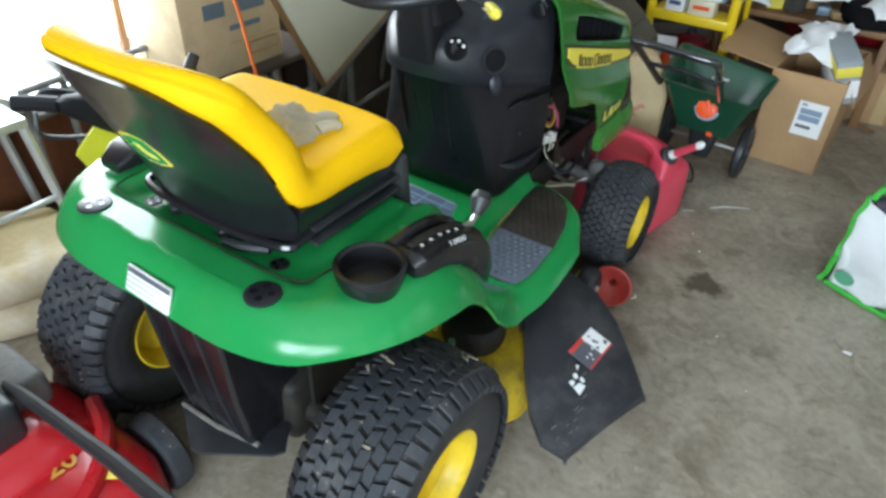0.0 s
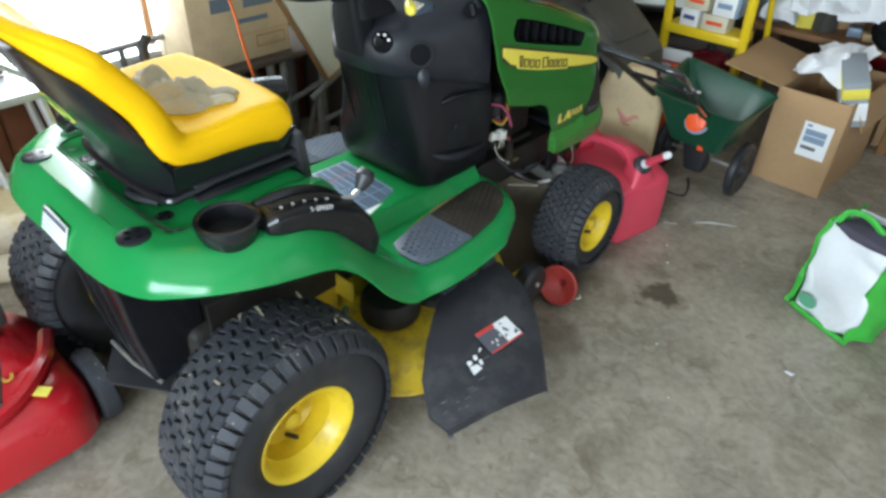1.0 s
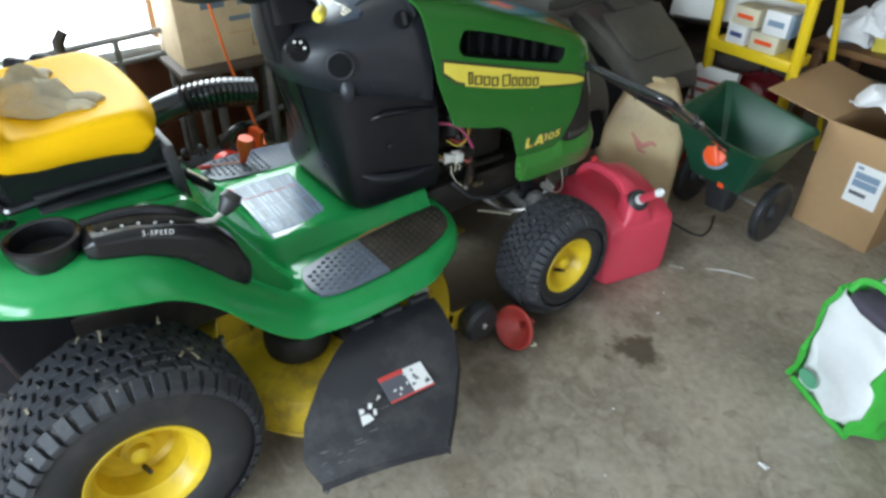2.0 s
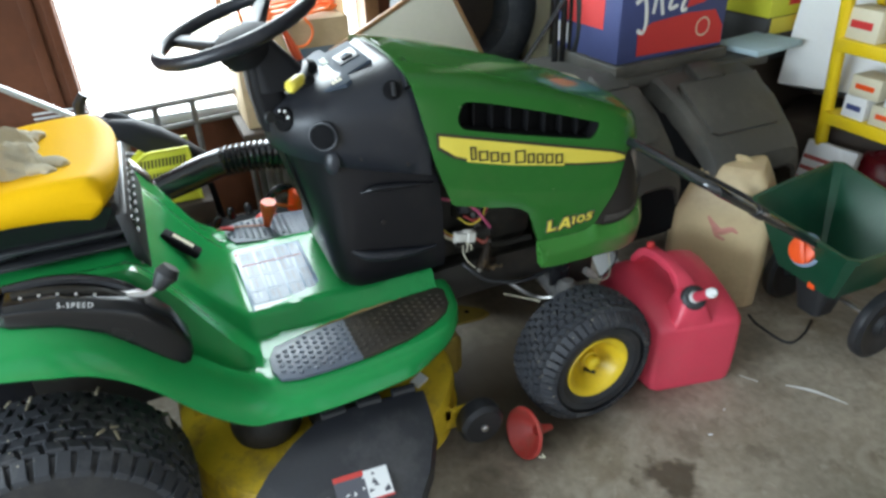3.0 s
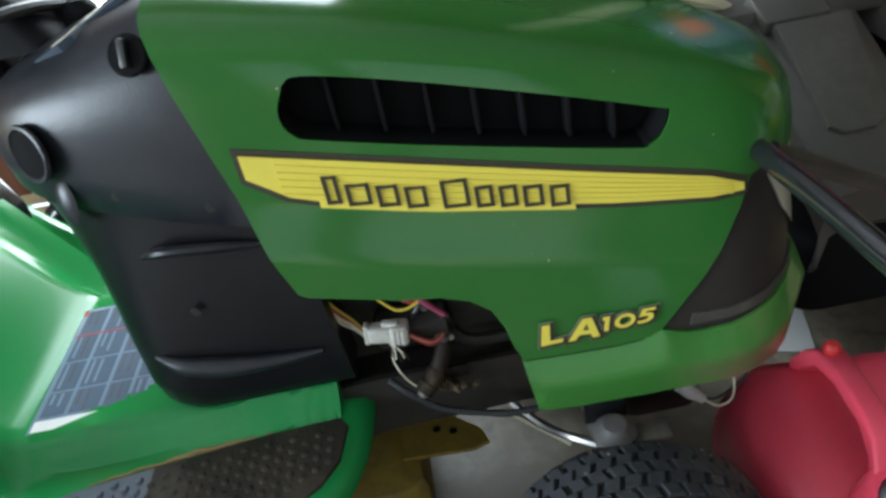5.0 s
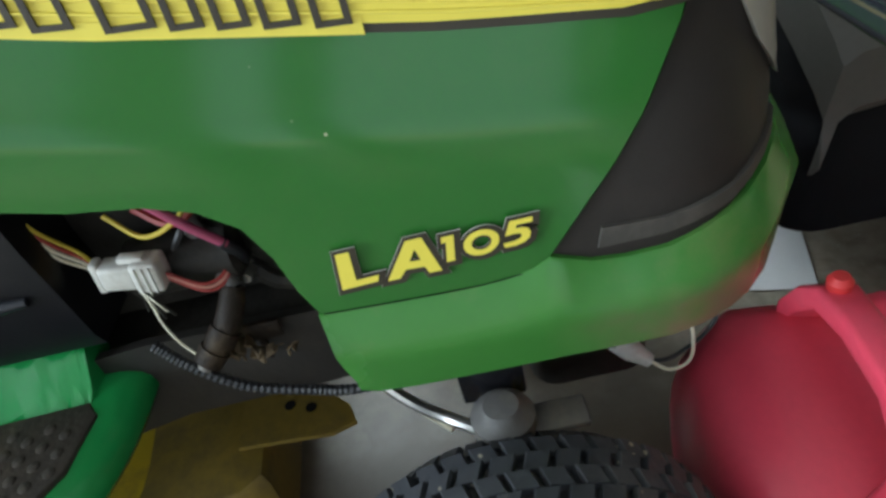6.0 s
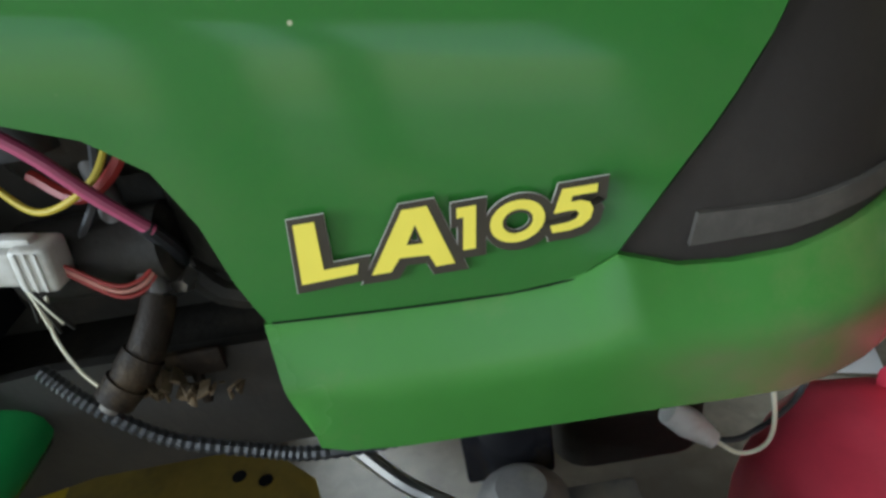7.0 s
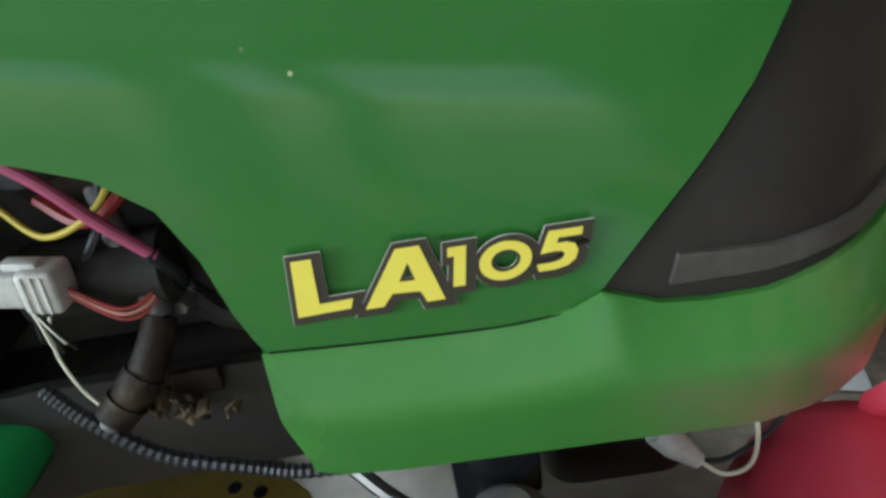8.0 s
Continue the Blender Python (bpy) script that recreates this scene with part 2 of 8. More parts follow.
flecks(M_GREEN, 42.0, 0.055, (0.55, 0.52, 0.36))
def bumper_dust_and_reflection(m):
    """Brown on the bumper's lower front: dust and the floor's reflection painted in."""
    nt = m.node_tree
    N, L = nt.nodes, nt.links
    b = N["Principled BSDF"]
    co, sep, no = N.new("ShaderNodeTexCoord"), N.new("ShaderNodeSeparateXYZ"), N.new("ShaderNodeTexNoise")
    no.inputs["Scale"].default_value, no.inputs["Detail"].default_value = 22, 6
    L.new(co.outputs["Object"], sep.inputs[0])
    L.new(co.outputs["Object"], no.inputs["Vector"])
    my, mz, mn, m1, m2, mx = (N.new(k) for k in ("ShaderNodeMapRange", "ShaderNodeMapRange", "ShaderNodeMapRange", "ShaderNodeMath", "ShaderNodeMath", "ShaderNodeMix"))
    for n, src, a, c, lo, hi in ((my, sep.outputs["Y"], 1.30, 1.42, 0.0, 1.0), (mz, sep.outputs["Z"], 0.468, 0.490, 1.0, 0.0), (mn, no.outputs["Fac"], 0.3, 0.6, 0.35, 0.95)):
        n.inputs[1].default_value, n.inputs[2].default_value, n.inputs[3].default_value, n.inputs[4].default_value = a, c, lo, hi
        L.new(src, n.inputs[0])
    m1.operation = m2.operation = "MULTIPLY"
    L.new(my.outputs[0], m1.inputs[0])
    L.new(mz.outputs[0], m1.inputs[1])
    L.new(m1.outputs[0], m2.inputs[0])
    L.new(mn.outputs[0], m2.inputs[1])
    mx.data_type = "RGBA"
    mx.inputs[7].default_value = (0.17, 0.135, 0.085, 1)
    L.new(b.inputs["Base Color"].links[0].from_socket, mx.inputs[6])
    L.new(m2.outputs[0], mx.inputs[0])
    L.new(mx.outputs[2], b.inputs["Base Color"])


bumper_dust_and_reflection(M_BUMPER)
flecks(M_BUMPER, 30.0, 0.05, (0.55, 0.52, 0.36))
flecks(M_RUBBER, 60.0, 0.16, (0.45, 0.40, 0.28))


def concrete():
    """Trowelled garage concrete with drips, oil spots, a damp splash and shade painted under the tractor."""
    m = mat("garage_concrete", (0.322, 0.278, 0.216), 0.46, var=0.46, s1=3.4, s2=45, bump=0.06, dirt=((0.160, 0.122, 0.074), 0.9, 2.6))
    nt = m.node_tree
    N, L = nt.nodes, nt.links
    b = N["Principled BSDF"]
    co = N.new("ShaderNodeTexCoord")
    wob, add, sub = N.new("ShaderNodeTexNoise"), N.new("ShaderNodeVectorMath"), N.new("ShaderNodeVectorMath")
    wob.inputs["Scale"].default_value, wob.inputs["Detail"].default_value = 14, 6
    L.new(co.outputs["Object"], wob.inputs["Vector"])
    sub.operation = "SUBTRACT"
    sub.inputs[1].default_value = (0.5, 0.5, 0.5)
    L.new(wob.outputs["Color"], sub.inputs[0])
    sc = N.new("ShaderNodeVectorMath")
    sc.operation = "SCALE"
    sc.inputs["Scale"].default_value = 0.16
    L.new(sub.outputs[0], sc.inputs[0])
    L.new(co.outputs["Object"], add.inputs[0])
    L.new(sc.outputs[0], add.inputs[1])
    last = b.inputs["Base Color"].links[0].from_socket
    # pale trowel swirls, dark scuffs and a fine speckle
    for scale, warp, lo_, hi_, amount, tint in ((5.5, 2.2, 0.50, 0.66, 0.55, (0.44, 0.388, 0.310)), (13.0, 1.6, 0.57, 0.68, 0.45, (0.15, 0.12, 0.085)), (34.0, 1.0, 0.60, 0.70, 0.4, (0.47, 0.425, 0.35))):
        no, mr, mx = N.new("ShaderNodeTexNoise"), N.new("ShaderNodeMapRange"), N.new("ShaderNodeMix")
        no.inputs["Scale"].default_value, no.inputs["Detail"].default_value, no.inputs["Distortion"].default_value = scale, 8, warp
        L.new(co.outputs["Object"], no.inputs["Vector"])
        mr.inputs[1].default_value, mr.inputs[2].default_value, mr.inputs[3].default_value, mr.inputs[4].default_value = lo_, hi_, 0.0, amount
        L.new(no.outputs["Fac"], mr.inputs[0])
        mx.data_type = "RGBA"
        mx.inputs[7].default_value = (*tint, 1)
        L.new(mr.outputs[0], mx.inputs[0])
        L.new(last, mx.inputs[6])
        last = mx.outputs[2]
    # dark spots; the three widest are grime plus the tractor's shade, painted in
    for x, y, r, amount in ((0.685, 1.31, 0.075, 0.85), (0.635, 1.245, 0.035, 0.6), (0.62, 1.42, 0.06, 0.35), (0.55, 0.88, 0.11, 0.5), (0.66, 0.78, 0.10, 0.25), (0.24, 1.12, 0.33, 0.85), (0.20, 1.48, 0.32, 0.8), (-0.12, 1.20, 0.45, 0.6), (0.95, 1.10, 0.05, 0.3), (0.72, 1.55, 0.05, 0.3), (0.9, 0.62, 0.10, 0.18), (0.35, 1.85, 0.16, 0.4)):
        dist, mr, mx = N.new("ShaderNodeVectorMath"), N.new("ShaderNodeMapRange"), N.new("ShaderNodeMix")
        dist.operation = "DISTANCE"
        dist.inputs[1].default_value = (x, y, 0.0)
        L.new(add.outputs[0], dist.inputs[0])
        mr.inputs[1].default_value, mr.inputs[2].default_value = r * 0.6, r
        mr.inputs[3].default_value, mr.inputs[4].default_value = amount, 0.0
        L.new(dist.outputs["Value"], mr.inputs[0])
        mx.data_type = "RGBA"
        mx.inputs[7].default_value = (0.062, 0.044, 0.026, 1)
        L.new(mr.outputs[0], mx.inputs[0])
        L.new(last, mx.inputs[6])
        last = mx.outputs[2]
    L.new(last, b.inputs["Base Color"])
    return m


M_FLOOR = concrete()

# ---- mesh helpers ----
V = Vector


def finish(bm, sharp=35.0):
    bmesh.ops.recalc_face_normals(bm, faces=bm.faces)
    for f in bm.faces:
        f.smooth = True
    for e in bm.edges:
        e.smooth = not (len(e.link_faces) == 2 and e.calc_face_angle(0.0) > radians(sharp))
    return bm


def part(name, bm, material, parent=None, label="", sharp=35.0):
    """One mesh object out of a bmesh, under a thing or a part of it."""
    finish(bm, sharp)
    me = bpy.data.meshes.new(name)
    bm.to_mesh(me)
    bm.free()
    me.materials.append(material)
    ob = new(name, me)
    ob.parent = parent
    if label:
        ob["label"] = label
    return ob


def thing(name, label, category, place=None, group="", kind=""):
    ob = new(name)
    ob.empty_display_size = 0.05
    if place is not None:
        ob.matrix_world = place
    return tagged(ob, label, category, group, kind)


def put(bm, m):
    bmesh.ops.transform(bm, matrix=m, verts=bm.verts)
    return bm


def join(*bms):
    out = bmesh.new()
    for b in bms:
        me = bpy.data.meshes.new("tmp")
        b.to_mesh(me)
        b.free()
        out.from_mesh(me)
        bpy.data.meshes.remove(me)
    return out


def box(a, b, bevel=0.004, seg=2):
    """Axis-aligned box between two corners, edges rounded."""
    bm = bmesh.new()
    bmesh.ops.create_cube(bm, size=1)
    a, b = V(a), V(b)
    put(bm, Matrix.Translation((a + b) / 2) @ Matrix.Diagonal((*[abs(v) for v in (b - a)], 1)))
    if bevel:
        bmesh.ops.bevel(bm, geom=bm.edges[:], offset=bevel, segments=seg, profile=0.5, affect="EDGES")
    return bm


def loft(rings, cap=True, closed=True):
    """Skin through rings of equal count."""
    bm = bmesh.new()
    rows = [[bm.verts.new(p) for p in r] for r in rings]
    n = len(rows[0])
    for a, b in zip(rows, rows[1:]):
        for i in range(n if closed else n - 1):
            j = (i + 1) % n
            try:
                bm.faces.new((a[i], a[j], b[j], b[i]))
            except ValueError:
                pass
    if cap and closed:
        bm.faces.new(rows[0])
        bm.faces.new(rows[-1][::-1])
    bmesh.ops.remove_doubles(bm, verts=bm.verts, dist=1e-5)
    return bm


def smooth_path(pts, n=8):
    """Catmull-Rom through points."""
    pts = [V(p) for p in pts]
    if len(pts) < 3:
        return pts
    ext = [2 * pts[0] - pts[1], *pts, 2 * pts[-1] - pts[-2]]
    out = []
    for i in range(1, len(ext) - 2):
        p0, p1, p2, p3 = ext[i - 1 : i + 3]
        for k in range(n):
            t = k / n
            out.append(0.5 * ((2 * p1) + (p2 - p0) * t + (2 * p0 - 5 * p1 + 4 * p2 - p3) * t * t + (3 * p1 - p0 - 3 * p2 + p3) * t**3))
    return out + [pts[-1]]


def tube(pts, r, sides=10, curve=0, ring=False):
    """Round bar along points; r may be a list."""
    pts = smooth_path(pts, curve) if curve else [V(p) for p in pts]
    n = len(pts)
    rs = r if isinstance(r, (list, tuple)) else [r] * n
    if len(rs) != n:
        rs = [float(np.interp(i / (n - 1), np.linspace(0, 1, len(rs)), rs)) for i in range(n)]
    t0 = (pts[1] - pts[0]).normalized()
    up = t0.orthogonal().normalized()
    rings = []
    for i, p in enumerate(pts):
        if ring:
            t = (pts[(i + 1) % n] - pts[i - 1]).normalized()
        else:
            t = (pts[min(i + 1, n - 1)] - pts[max(i - 1, 0)]).normalized()
        up = (up - t * up.dot(t)).normalized()
        side = t.cross(up)
        rings.append([p + rs[i] * (math.cos(a) * up + math.sin(a) * side) for a in [2 * math.pi * k / sides for k in range(sides)]])
    if ring:
        return loft(rings + [rings[0]], cap=False)
    return loft(rings)


def prism(outline, a, b, axis="x", bevel=0.0):
    """Outline in the two other axes (in x, y, z order), extruded along axis from a to b."""
    def at(u, v, w):
        return {"x": (w, u, v), "y": (u, w, v), "z": (u, v, w)}[axis]
    bm = bmesh.new()
    lo = [bm.verts.new(at(u, v, a)) for u, v in outline]
    hi = [bm.verts.new(at(u, v, b)) for u, v in outline]
    n = len(lo)
    for i in range(n):
        bm.faces.new((lo[i], lo[(i + 1) % n], hi[(i + 1) % n], hi[i]))
    bm.faces.new(lo[::-1])
    bm.faces.new(hi)
    bmesh.ops.recalc_face_normals(bm, faces=bm.faces)
    if bevel:
        caps = [f for f in bm.faces if len(f.verts) == n]
        es = list({e for f in caps for e in f.edges})
        bmesh.ops.bevel(bm, geom=es, offset=bevel, segments=2, profile=0.5, affect="EDGES")
    return bm


def lathe(profile, segs=40, axis="z", cap=True):
    """Profile of (radius, height), turned about an axis."""
    rings = []
    for r, h in profile:
        ring = []
        for k in range(segs):
            a = 2 * math.pi * k / segs
            u, v = r * math.cos(a), r * math.sin(a)
            ring.append({"z": (u, v, h), "x": (h, u, v), "y": (v, h, u)}[axis])
        rings.append(ring)
    return loft(rings, cap=cap)


def rrect(hx, hy, r, n=5):
    """Rounded rectangle as 2D points, counter-clockwise."""
    out = []
    for cx, cy, a0 in ((hx - r, hy - r, 0), (-hx + r, hy - r, 90), (-hx + r, -hy + r, 180), (hx - r, -hy + r, 270)):
        for k in range(n + 1):
            a = radians(a0 + 90 * k / n)
            out.append((cx + r * math.cos(a), cy + r * math.sin(a)))
    return out


def boolean(bm, cutter, how):
    """bm cut or kept by a cutter; both are used up."""
    obs = []
    for b in (bm, cutter):
        bmesh.ops.recalc_face_normals(b, faces=b.faces)
        me = bpy.data.meshes.new("tmp")
        b.to_mesh(me)
        b.free()
        obs.append(new("tmp", me))
    md = obs[0].modifiers.new("cut", "BOOLEAN")
    md.object, md.operation, md.solver = obs[1], how, "EXACT"
    dg = bpy.context.evaluated_depsgraph_get()
    out = bmesh.new()
    out.from_object(obs[0], dg)
    for ob in obs:
        me = ob.data
        bpy.data.objects.remove(ob)
        bpy.data.meshes.remove(me)
    return out


def lettering(body, size, depth=0.0008, shear=0.0, bold=0.0, spacing=1.0):
    """Letters as a mesh in the xy plane, standing on the origin."""
    cu = bpy.data.curves.new("tmp", "FONT")
    cu.body, cu.size, cu.extrude, cu.shear, cu.offset, cu.space_character = body, size, depth, shear, bold, spacing
    ob = new("tmp", cu)
    dg = bpy.context.evaluated_depsgraph_get()
    me = bpy.data.meshes.new_from_object(ob.evaluated_get(dg))
    bm = bmesh.new()
    bm.from_mesh(me)
    bpy.data.objects.remove(ob)
    bpy.data.curves.remove(cu)
    bpy.data.meshes.remove(me)
    return bm


def axes(origin, u, v):
    """Matrix whose x runs along u, y about along v, standing at origin."""
    u = V(u).normalized()
    w = u.cross(V(v)).normalized()
    v = w.cross(u)
    return Matrix.Translation(origin) @ Matrix((u, v, w)).transposed().to_4x4()


def crumple(bm, amount, scale, seed=0.0):
    for v in bm.verts:
        v.co += amount * noise.noise_vector(v.co * scale + V((seed, seed * 1.7, 0)))
    return bm

# ---- room ----


def build_room():
    """Garage: concrete floor, side wall with a window opening, far wall, wide window behind."""
    X0, X1, Y0, Y1, H = -1.42, 3.4, -3.1, 4.2, 2.55
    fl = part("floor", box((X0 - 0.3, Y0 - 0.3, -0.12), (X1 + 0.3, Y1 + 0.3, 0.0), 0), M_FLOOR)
    tagged(fl, "stained grey-brown concrete garage floor", "floor", kind="structure")
    ce = part("ceiling", box((X0 - 0.2, Y0 - 0.2, H), (X1 + 0.2, Y1 + 0.2, H + 0.12), 0), M_CEIL)
    tagged(ce, "plain white garage ceiling", "ceiling", kind="structure")
    # side wall with the opening y 0.09..1.25, z 0.50..2.05
    w = thing("wall_west", "brown stained panel wall with a bright opening", "wall", kind="structure")
    T, a, b, lo, hi = 0.12, 0.092, 1.25, 0.50, 2.05
    xo = X0 + T
    for (ya, za), (yb, zb) in (((Y0, 0), (a, H)), ((b, 0), (Y1, H)), ((a, 0), (b, lo)), ((a, hi), (b, H))):
        part("wall_panel", box((X0, ya, za), (xo, yb, zb), 0), M_BROWN, w)
    # upright boards on the panel beside the opening
    for y in (-0.62, -0.30, 0.02):
        part("board_joint_strip", box((xo - 0.001, y - 0.02, 0.0), (xo + 0.012, y + 0.02, H), 0.003), M_BROWN, w)
    win = thing("window_1", "bright opening with a wooden casing and a thin mullion", "window", kind="structure")
    part("window_frame", box((xo - 0.12, a - 0.022, lo - 0.02), (xo + 0.022, a + 0.010, hi + 0.05), 0.004), M_BROWN, win)
    part("window_frame", box((xo - 0.12, b - 0.012, lo - 0.02), (xo + 0.022, b + 0.05, hi + 0.05), 0.004), M_WOOD, win)
    part("window_frame", box((xo - 0.12, a + 0.014, hi), (xo + 0.022, b - 0.014, hi + 0.05), 0.004), M_WOOD, win)
    part("window_sill", box((xo - 0.12, a + 0.014, lo - 0.03), (xo + 0.04, b - 0.014, lo + 0.012), 0.004), M_ALU, win)
    part("mullion", box((xo - 0.06, 0.655, lo + 0.012), (xo - 0.035, 0.68, hi), 0.003), M_WOOD, win)
    # far wall, right wall
    wn_ = part("wall_north", box((X0, Y1, 0), (X1, Y1 + 0.12, H), 0), M_DARKW)
    tagged(wn_, "dim dark panelled garage wall", "wall", kind="structure")
    we = thing("wall_east", "plain painted garage wall with open doorways", "wall", kind="structure")
    for (ya, za), (yb, zb) in (((Y0, 0), (-2.40, H)), ((2.40, 0), (Y1 + 0.12, H)), ((-2.40, 2.15), (2.40, H)), ((-1.40, 0), (-1.15, 2.15)), ((0.05, 0), (0.52, 2.15)), ((0.92, 0), (1.18, 2.15))):
        part("wall_panel", box((X1, ya, za), (X1 + 0.12, yb, zb), 0), M_WALL, we)
    ws = thing("wall_south", "garage wall with a wide window", "wall", kind="structure")
    for (xa, za), (xb, zb) in (((X0, 0), (0.3, H)), ((2.9, 0), (X1 + 0.12, H)), ((0.3, 1.97), (2.9, H)), ((0.3, 0), (2.9, 1.03))):
        part("wall_panel", box((xa, Y0 - 0.12, za), (xb, Y0, zb), 0), M_WALL, ws)
    gr = part("ground", box((-30, -30, -0.2), (30, 30, -0.125), 0), mat("pale_driveway", (0.42, 0.40, 0.36), 0.8, s1=1.5))
    tagged(gr, "pale driveway and yard outside", "ground", kind="structure")
    bd = part("backdrop", box((-3.2, -1.8, -0.1), (-3.15, 4.2, 3.4), 0), M_SKY)
    tagged(bd, "overexposed daylight beyond the opening", "backdrop", kind="structure")


build_room()

# ---- the riding mower ----
TRACTOR = thing("riding_mower", "green and yellow lawn tractor, yellow seat and wheels, parked on concrete", "lawn tractor")


def hood_width(y):
    if y <= 1.38:
        return 1.0
    u = min(1.0, (y - 1.38) / 0.163)
    return max(0.02, (1 - u**2.6) ** (1 / 2.4))


YC = (0.84, 1.03, 1.22, 1.39, 1.47, 1.53, 1.57)
ZC = (0.975, 0.932, 0.873, 0.812, 0.778, 0.745, 0.70)


def z_crease(y):
    return float(np.interp(y, YC, ZC))


def z_low(y):
    """Lower edge of the name strip."""
    return float(np.interp(y, (0.85, 0.909, 1.078, 1.28, 1.404, 1.56), (0.800, 0.785, 0.737, 0.693, 0.673, 0.655)))


def z_high(y):
    """Upper edge of the name strip."""
    return float(np.interp(y, (0.85, 0.906, 1.233, 1.419, 1.56), (0.848, 0.833, 0.741, 0.690, 0.668)))


def hood_profile(y):
    """Right half of the hood's section, bottom to top centre."""
    c, a, b = z_crease(y), z_low(y), z_high(y)
    g = hood_width(y)
    half = [(0.276, 0.40), (0.278, 0.47), (0.2785, 0.53), (0.274, 0.58), (0.2685, a - 0.072), (0.2665, a - 0.062), (0.262, a - 0.052), (0.248, a - 0.012), (0.2445, a), (0.241, b), (0.239, b + 0.012),
            (0.234, 0.5 * (b + c)), (0.226, c - 0.030), (0.2185, c - 0.016), (0.206, c - 0.005), (0.19, c + 0.001), (0.15, c + 0.009), (0.10, c + 0.016), (0.05, c + 0.02), (0.0, c + 0.021)]
    return [(x * g, z) for x, z in half]


def hood_solid(inset=0.0, drop=0.0):
    """Closed volume inside the hood's skin, drawn in by inset."""
    ys = [0.835 + 0.031 * i for i in range(16)] + [1.32, 1.345, 1.37, 1.395, 1.415, 1.435, 1.452, 1.468, 1.484, 1.498, 1.510, 1.521, 1.530, 1.5365, 1.5415]
    if drop:
        ys[0] = 0.80
    rings = []
    for y in ys:
        half = hood_profile(y)
        shift = inset * min(1.0, max(0.0, (y - 1.36) / 0.15))
        right = [V((max(0.003, x - inset) if x > 0 else 0.0, y - shift, z - inset - (drop if i == 0 else 0))) for i, (x, z) in enumerate(half)]
        rings.append(right + [V((-p.x, p.y, p.z)) for p in right[-2::-1]])
    return loft(rings)


def hood_skin(outline, inset=0.0, thick=0.006, a=-0.5, b=0.5):
    """The part of a skin of that thickness that lies within a side outline."""
    bm = boolean(hood_solid(inset), prism(outline, a, b), "INTERSECT")
    return boolean(bm, hood_solid(inset + thick, 0.05), "DIFFERENCE")


def hood_x(y, z):
    """Outside of the hood's right side at (y, z)."""
    half = hood_profile(y)
    return float(np.interp(z, [p[1] for p in half[:13]], [p[0] for p in half[:13]]))


VENT = [(0.966, 0.888), (0.955, 0.862), (0.963, 0.840), (0.990, 0.828), (1.123, 0.792), (1.295, 0.750), (1.318, 0.749), (1.332, 0.758), (1.341, 0.780), (1.325, 0.787), (1.218, 0.824), (1.070, 0.871), (0.985, 0.893)]


def widen(outline, d):
    """Closed outline moved outwards by d, with cut mitres."""
    n = len(outline)
    area = sum(outline[i - 1][0] * outline[i][1] - outline[i][0] * outline[i - 1][1] for i in range(n))
    d = d if area > 0 else -d
    out = []
    for i in range(n):
        p, q, r = Vector(outline[i - 1]), Vector(outline[i]), Vector(outline[(i + 1) % n])
        a, b = (q - p).normalized(), (r - q).normalized()
        na, nb = Vector((a.y, -a.x)), Vector((b.y, -b.x))
        k = (na + nb)
        k = k / max(0.45, k.length_squared / 2)
        out.append((q.x + k.x * d, q.y + k.y * d))
    return out


def oval(cx, cy, rx, ry, lean=0.0, n=28):
    return [(cx + rx * math.cos(a) + lean * ry * math.sin(a), cy + ry * math.sin(a)) for a in [2 * math.pi * i / n for i in range(n)]]


# letters of the model mark as outline, counter, and their box on the hood's side
MODEL = (
    (((0, 0), (0.98, 0.03), (1.05, 0.20), (0.44, 0.19), (0.50, 1.0), (0.14, 1.0)), (), 1.1715, 1.1975, 0.5405, 0.5705),
    (((0, 0.03), (0.24, 0.03), (0.38, 0.24), (0.74, 0.21), (0.80, 0.0), (1.04, 0.0), (0.82, 1.0), (0.52, 1.0)), ((0.49, 0.43), (0.70, 0.415), (0.64, 0.74)), 1.2035, 1.2400, 0.5385, 0.5690),
    (((0.22, 0), (0.74, 0.0), (1.0, 1.0), (0.22, 1.0), (0.16, 0.77), (0.44, 0.78)), (), 1.2435, 1.2545, 0.5445, 0.5655),
    (oval(0.5, 0.5, 0.49, 0.5, 0.10), oval(0.505, 0.50, 0.275, 0.285, 0.08), 1.2590, 1.2840, 0.5440, 0.5645),
    (((0.34, 1.0), (1.06, 1.0), (1.03, 0.81), (0.53, 0.81), (0.49, 0.67), (0.70, 0.68), (0.88, 0.60), (0.94, 0.43), (0.87, 0.21), (0.68, 0.06), (0.42, 0.0), (0.06, 0.0), (0.03, 0.18), (0.40, 0.19), (0.58, 0.25), (0.65, 0.36), (0.59, 0.46), (0.42, 0.48), (0.13, 0.46)), (), 1.2850, 1.3065, 0.5455, 0.5660),
)


M_STEP = mat("pale_dusty_plastic", (0.055, 0.049, 0.042), 0.7, var=0.15, s1=20, s2=250, dirt=((0.16, 0.145, 0.12), 0.5, 14))


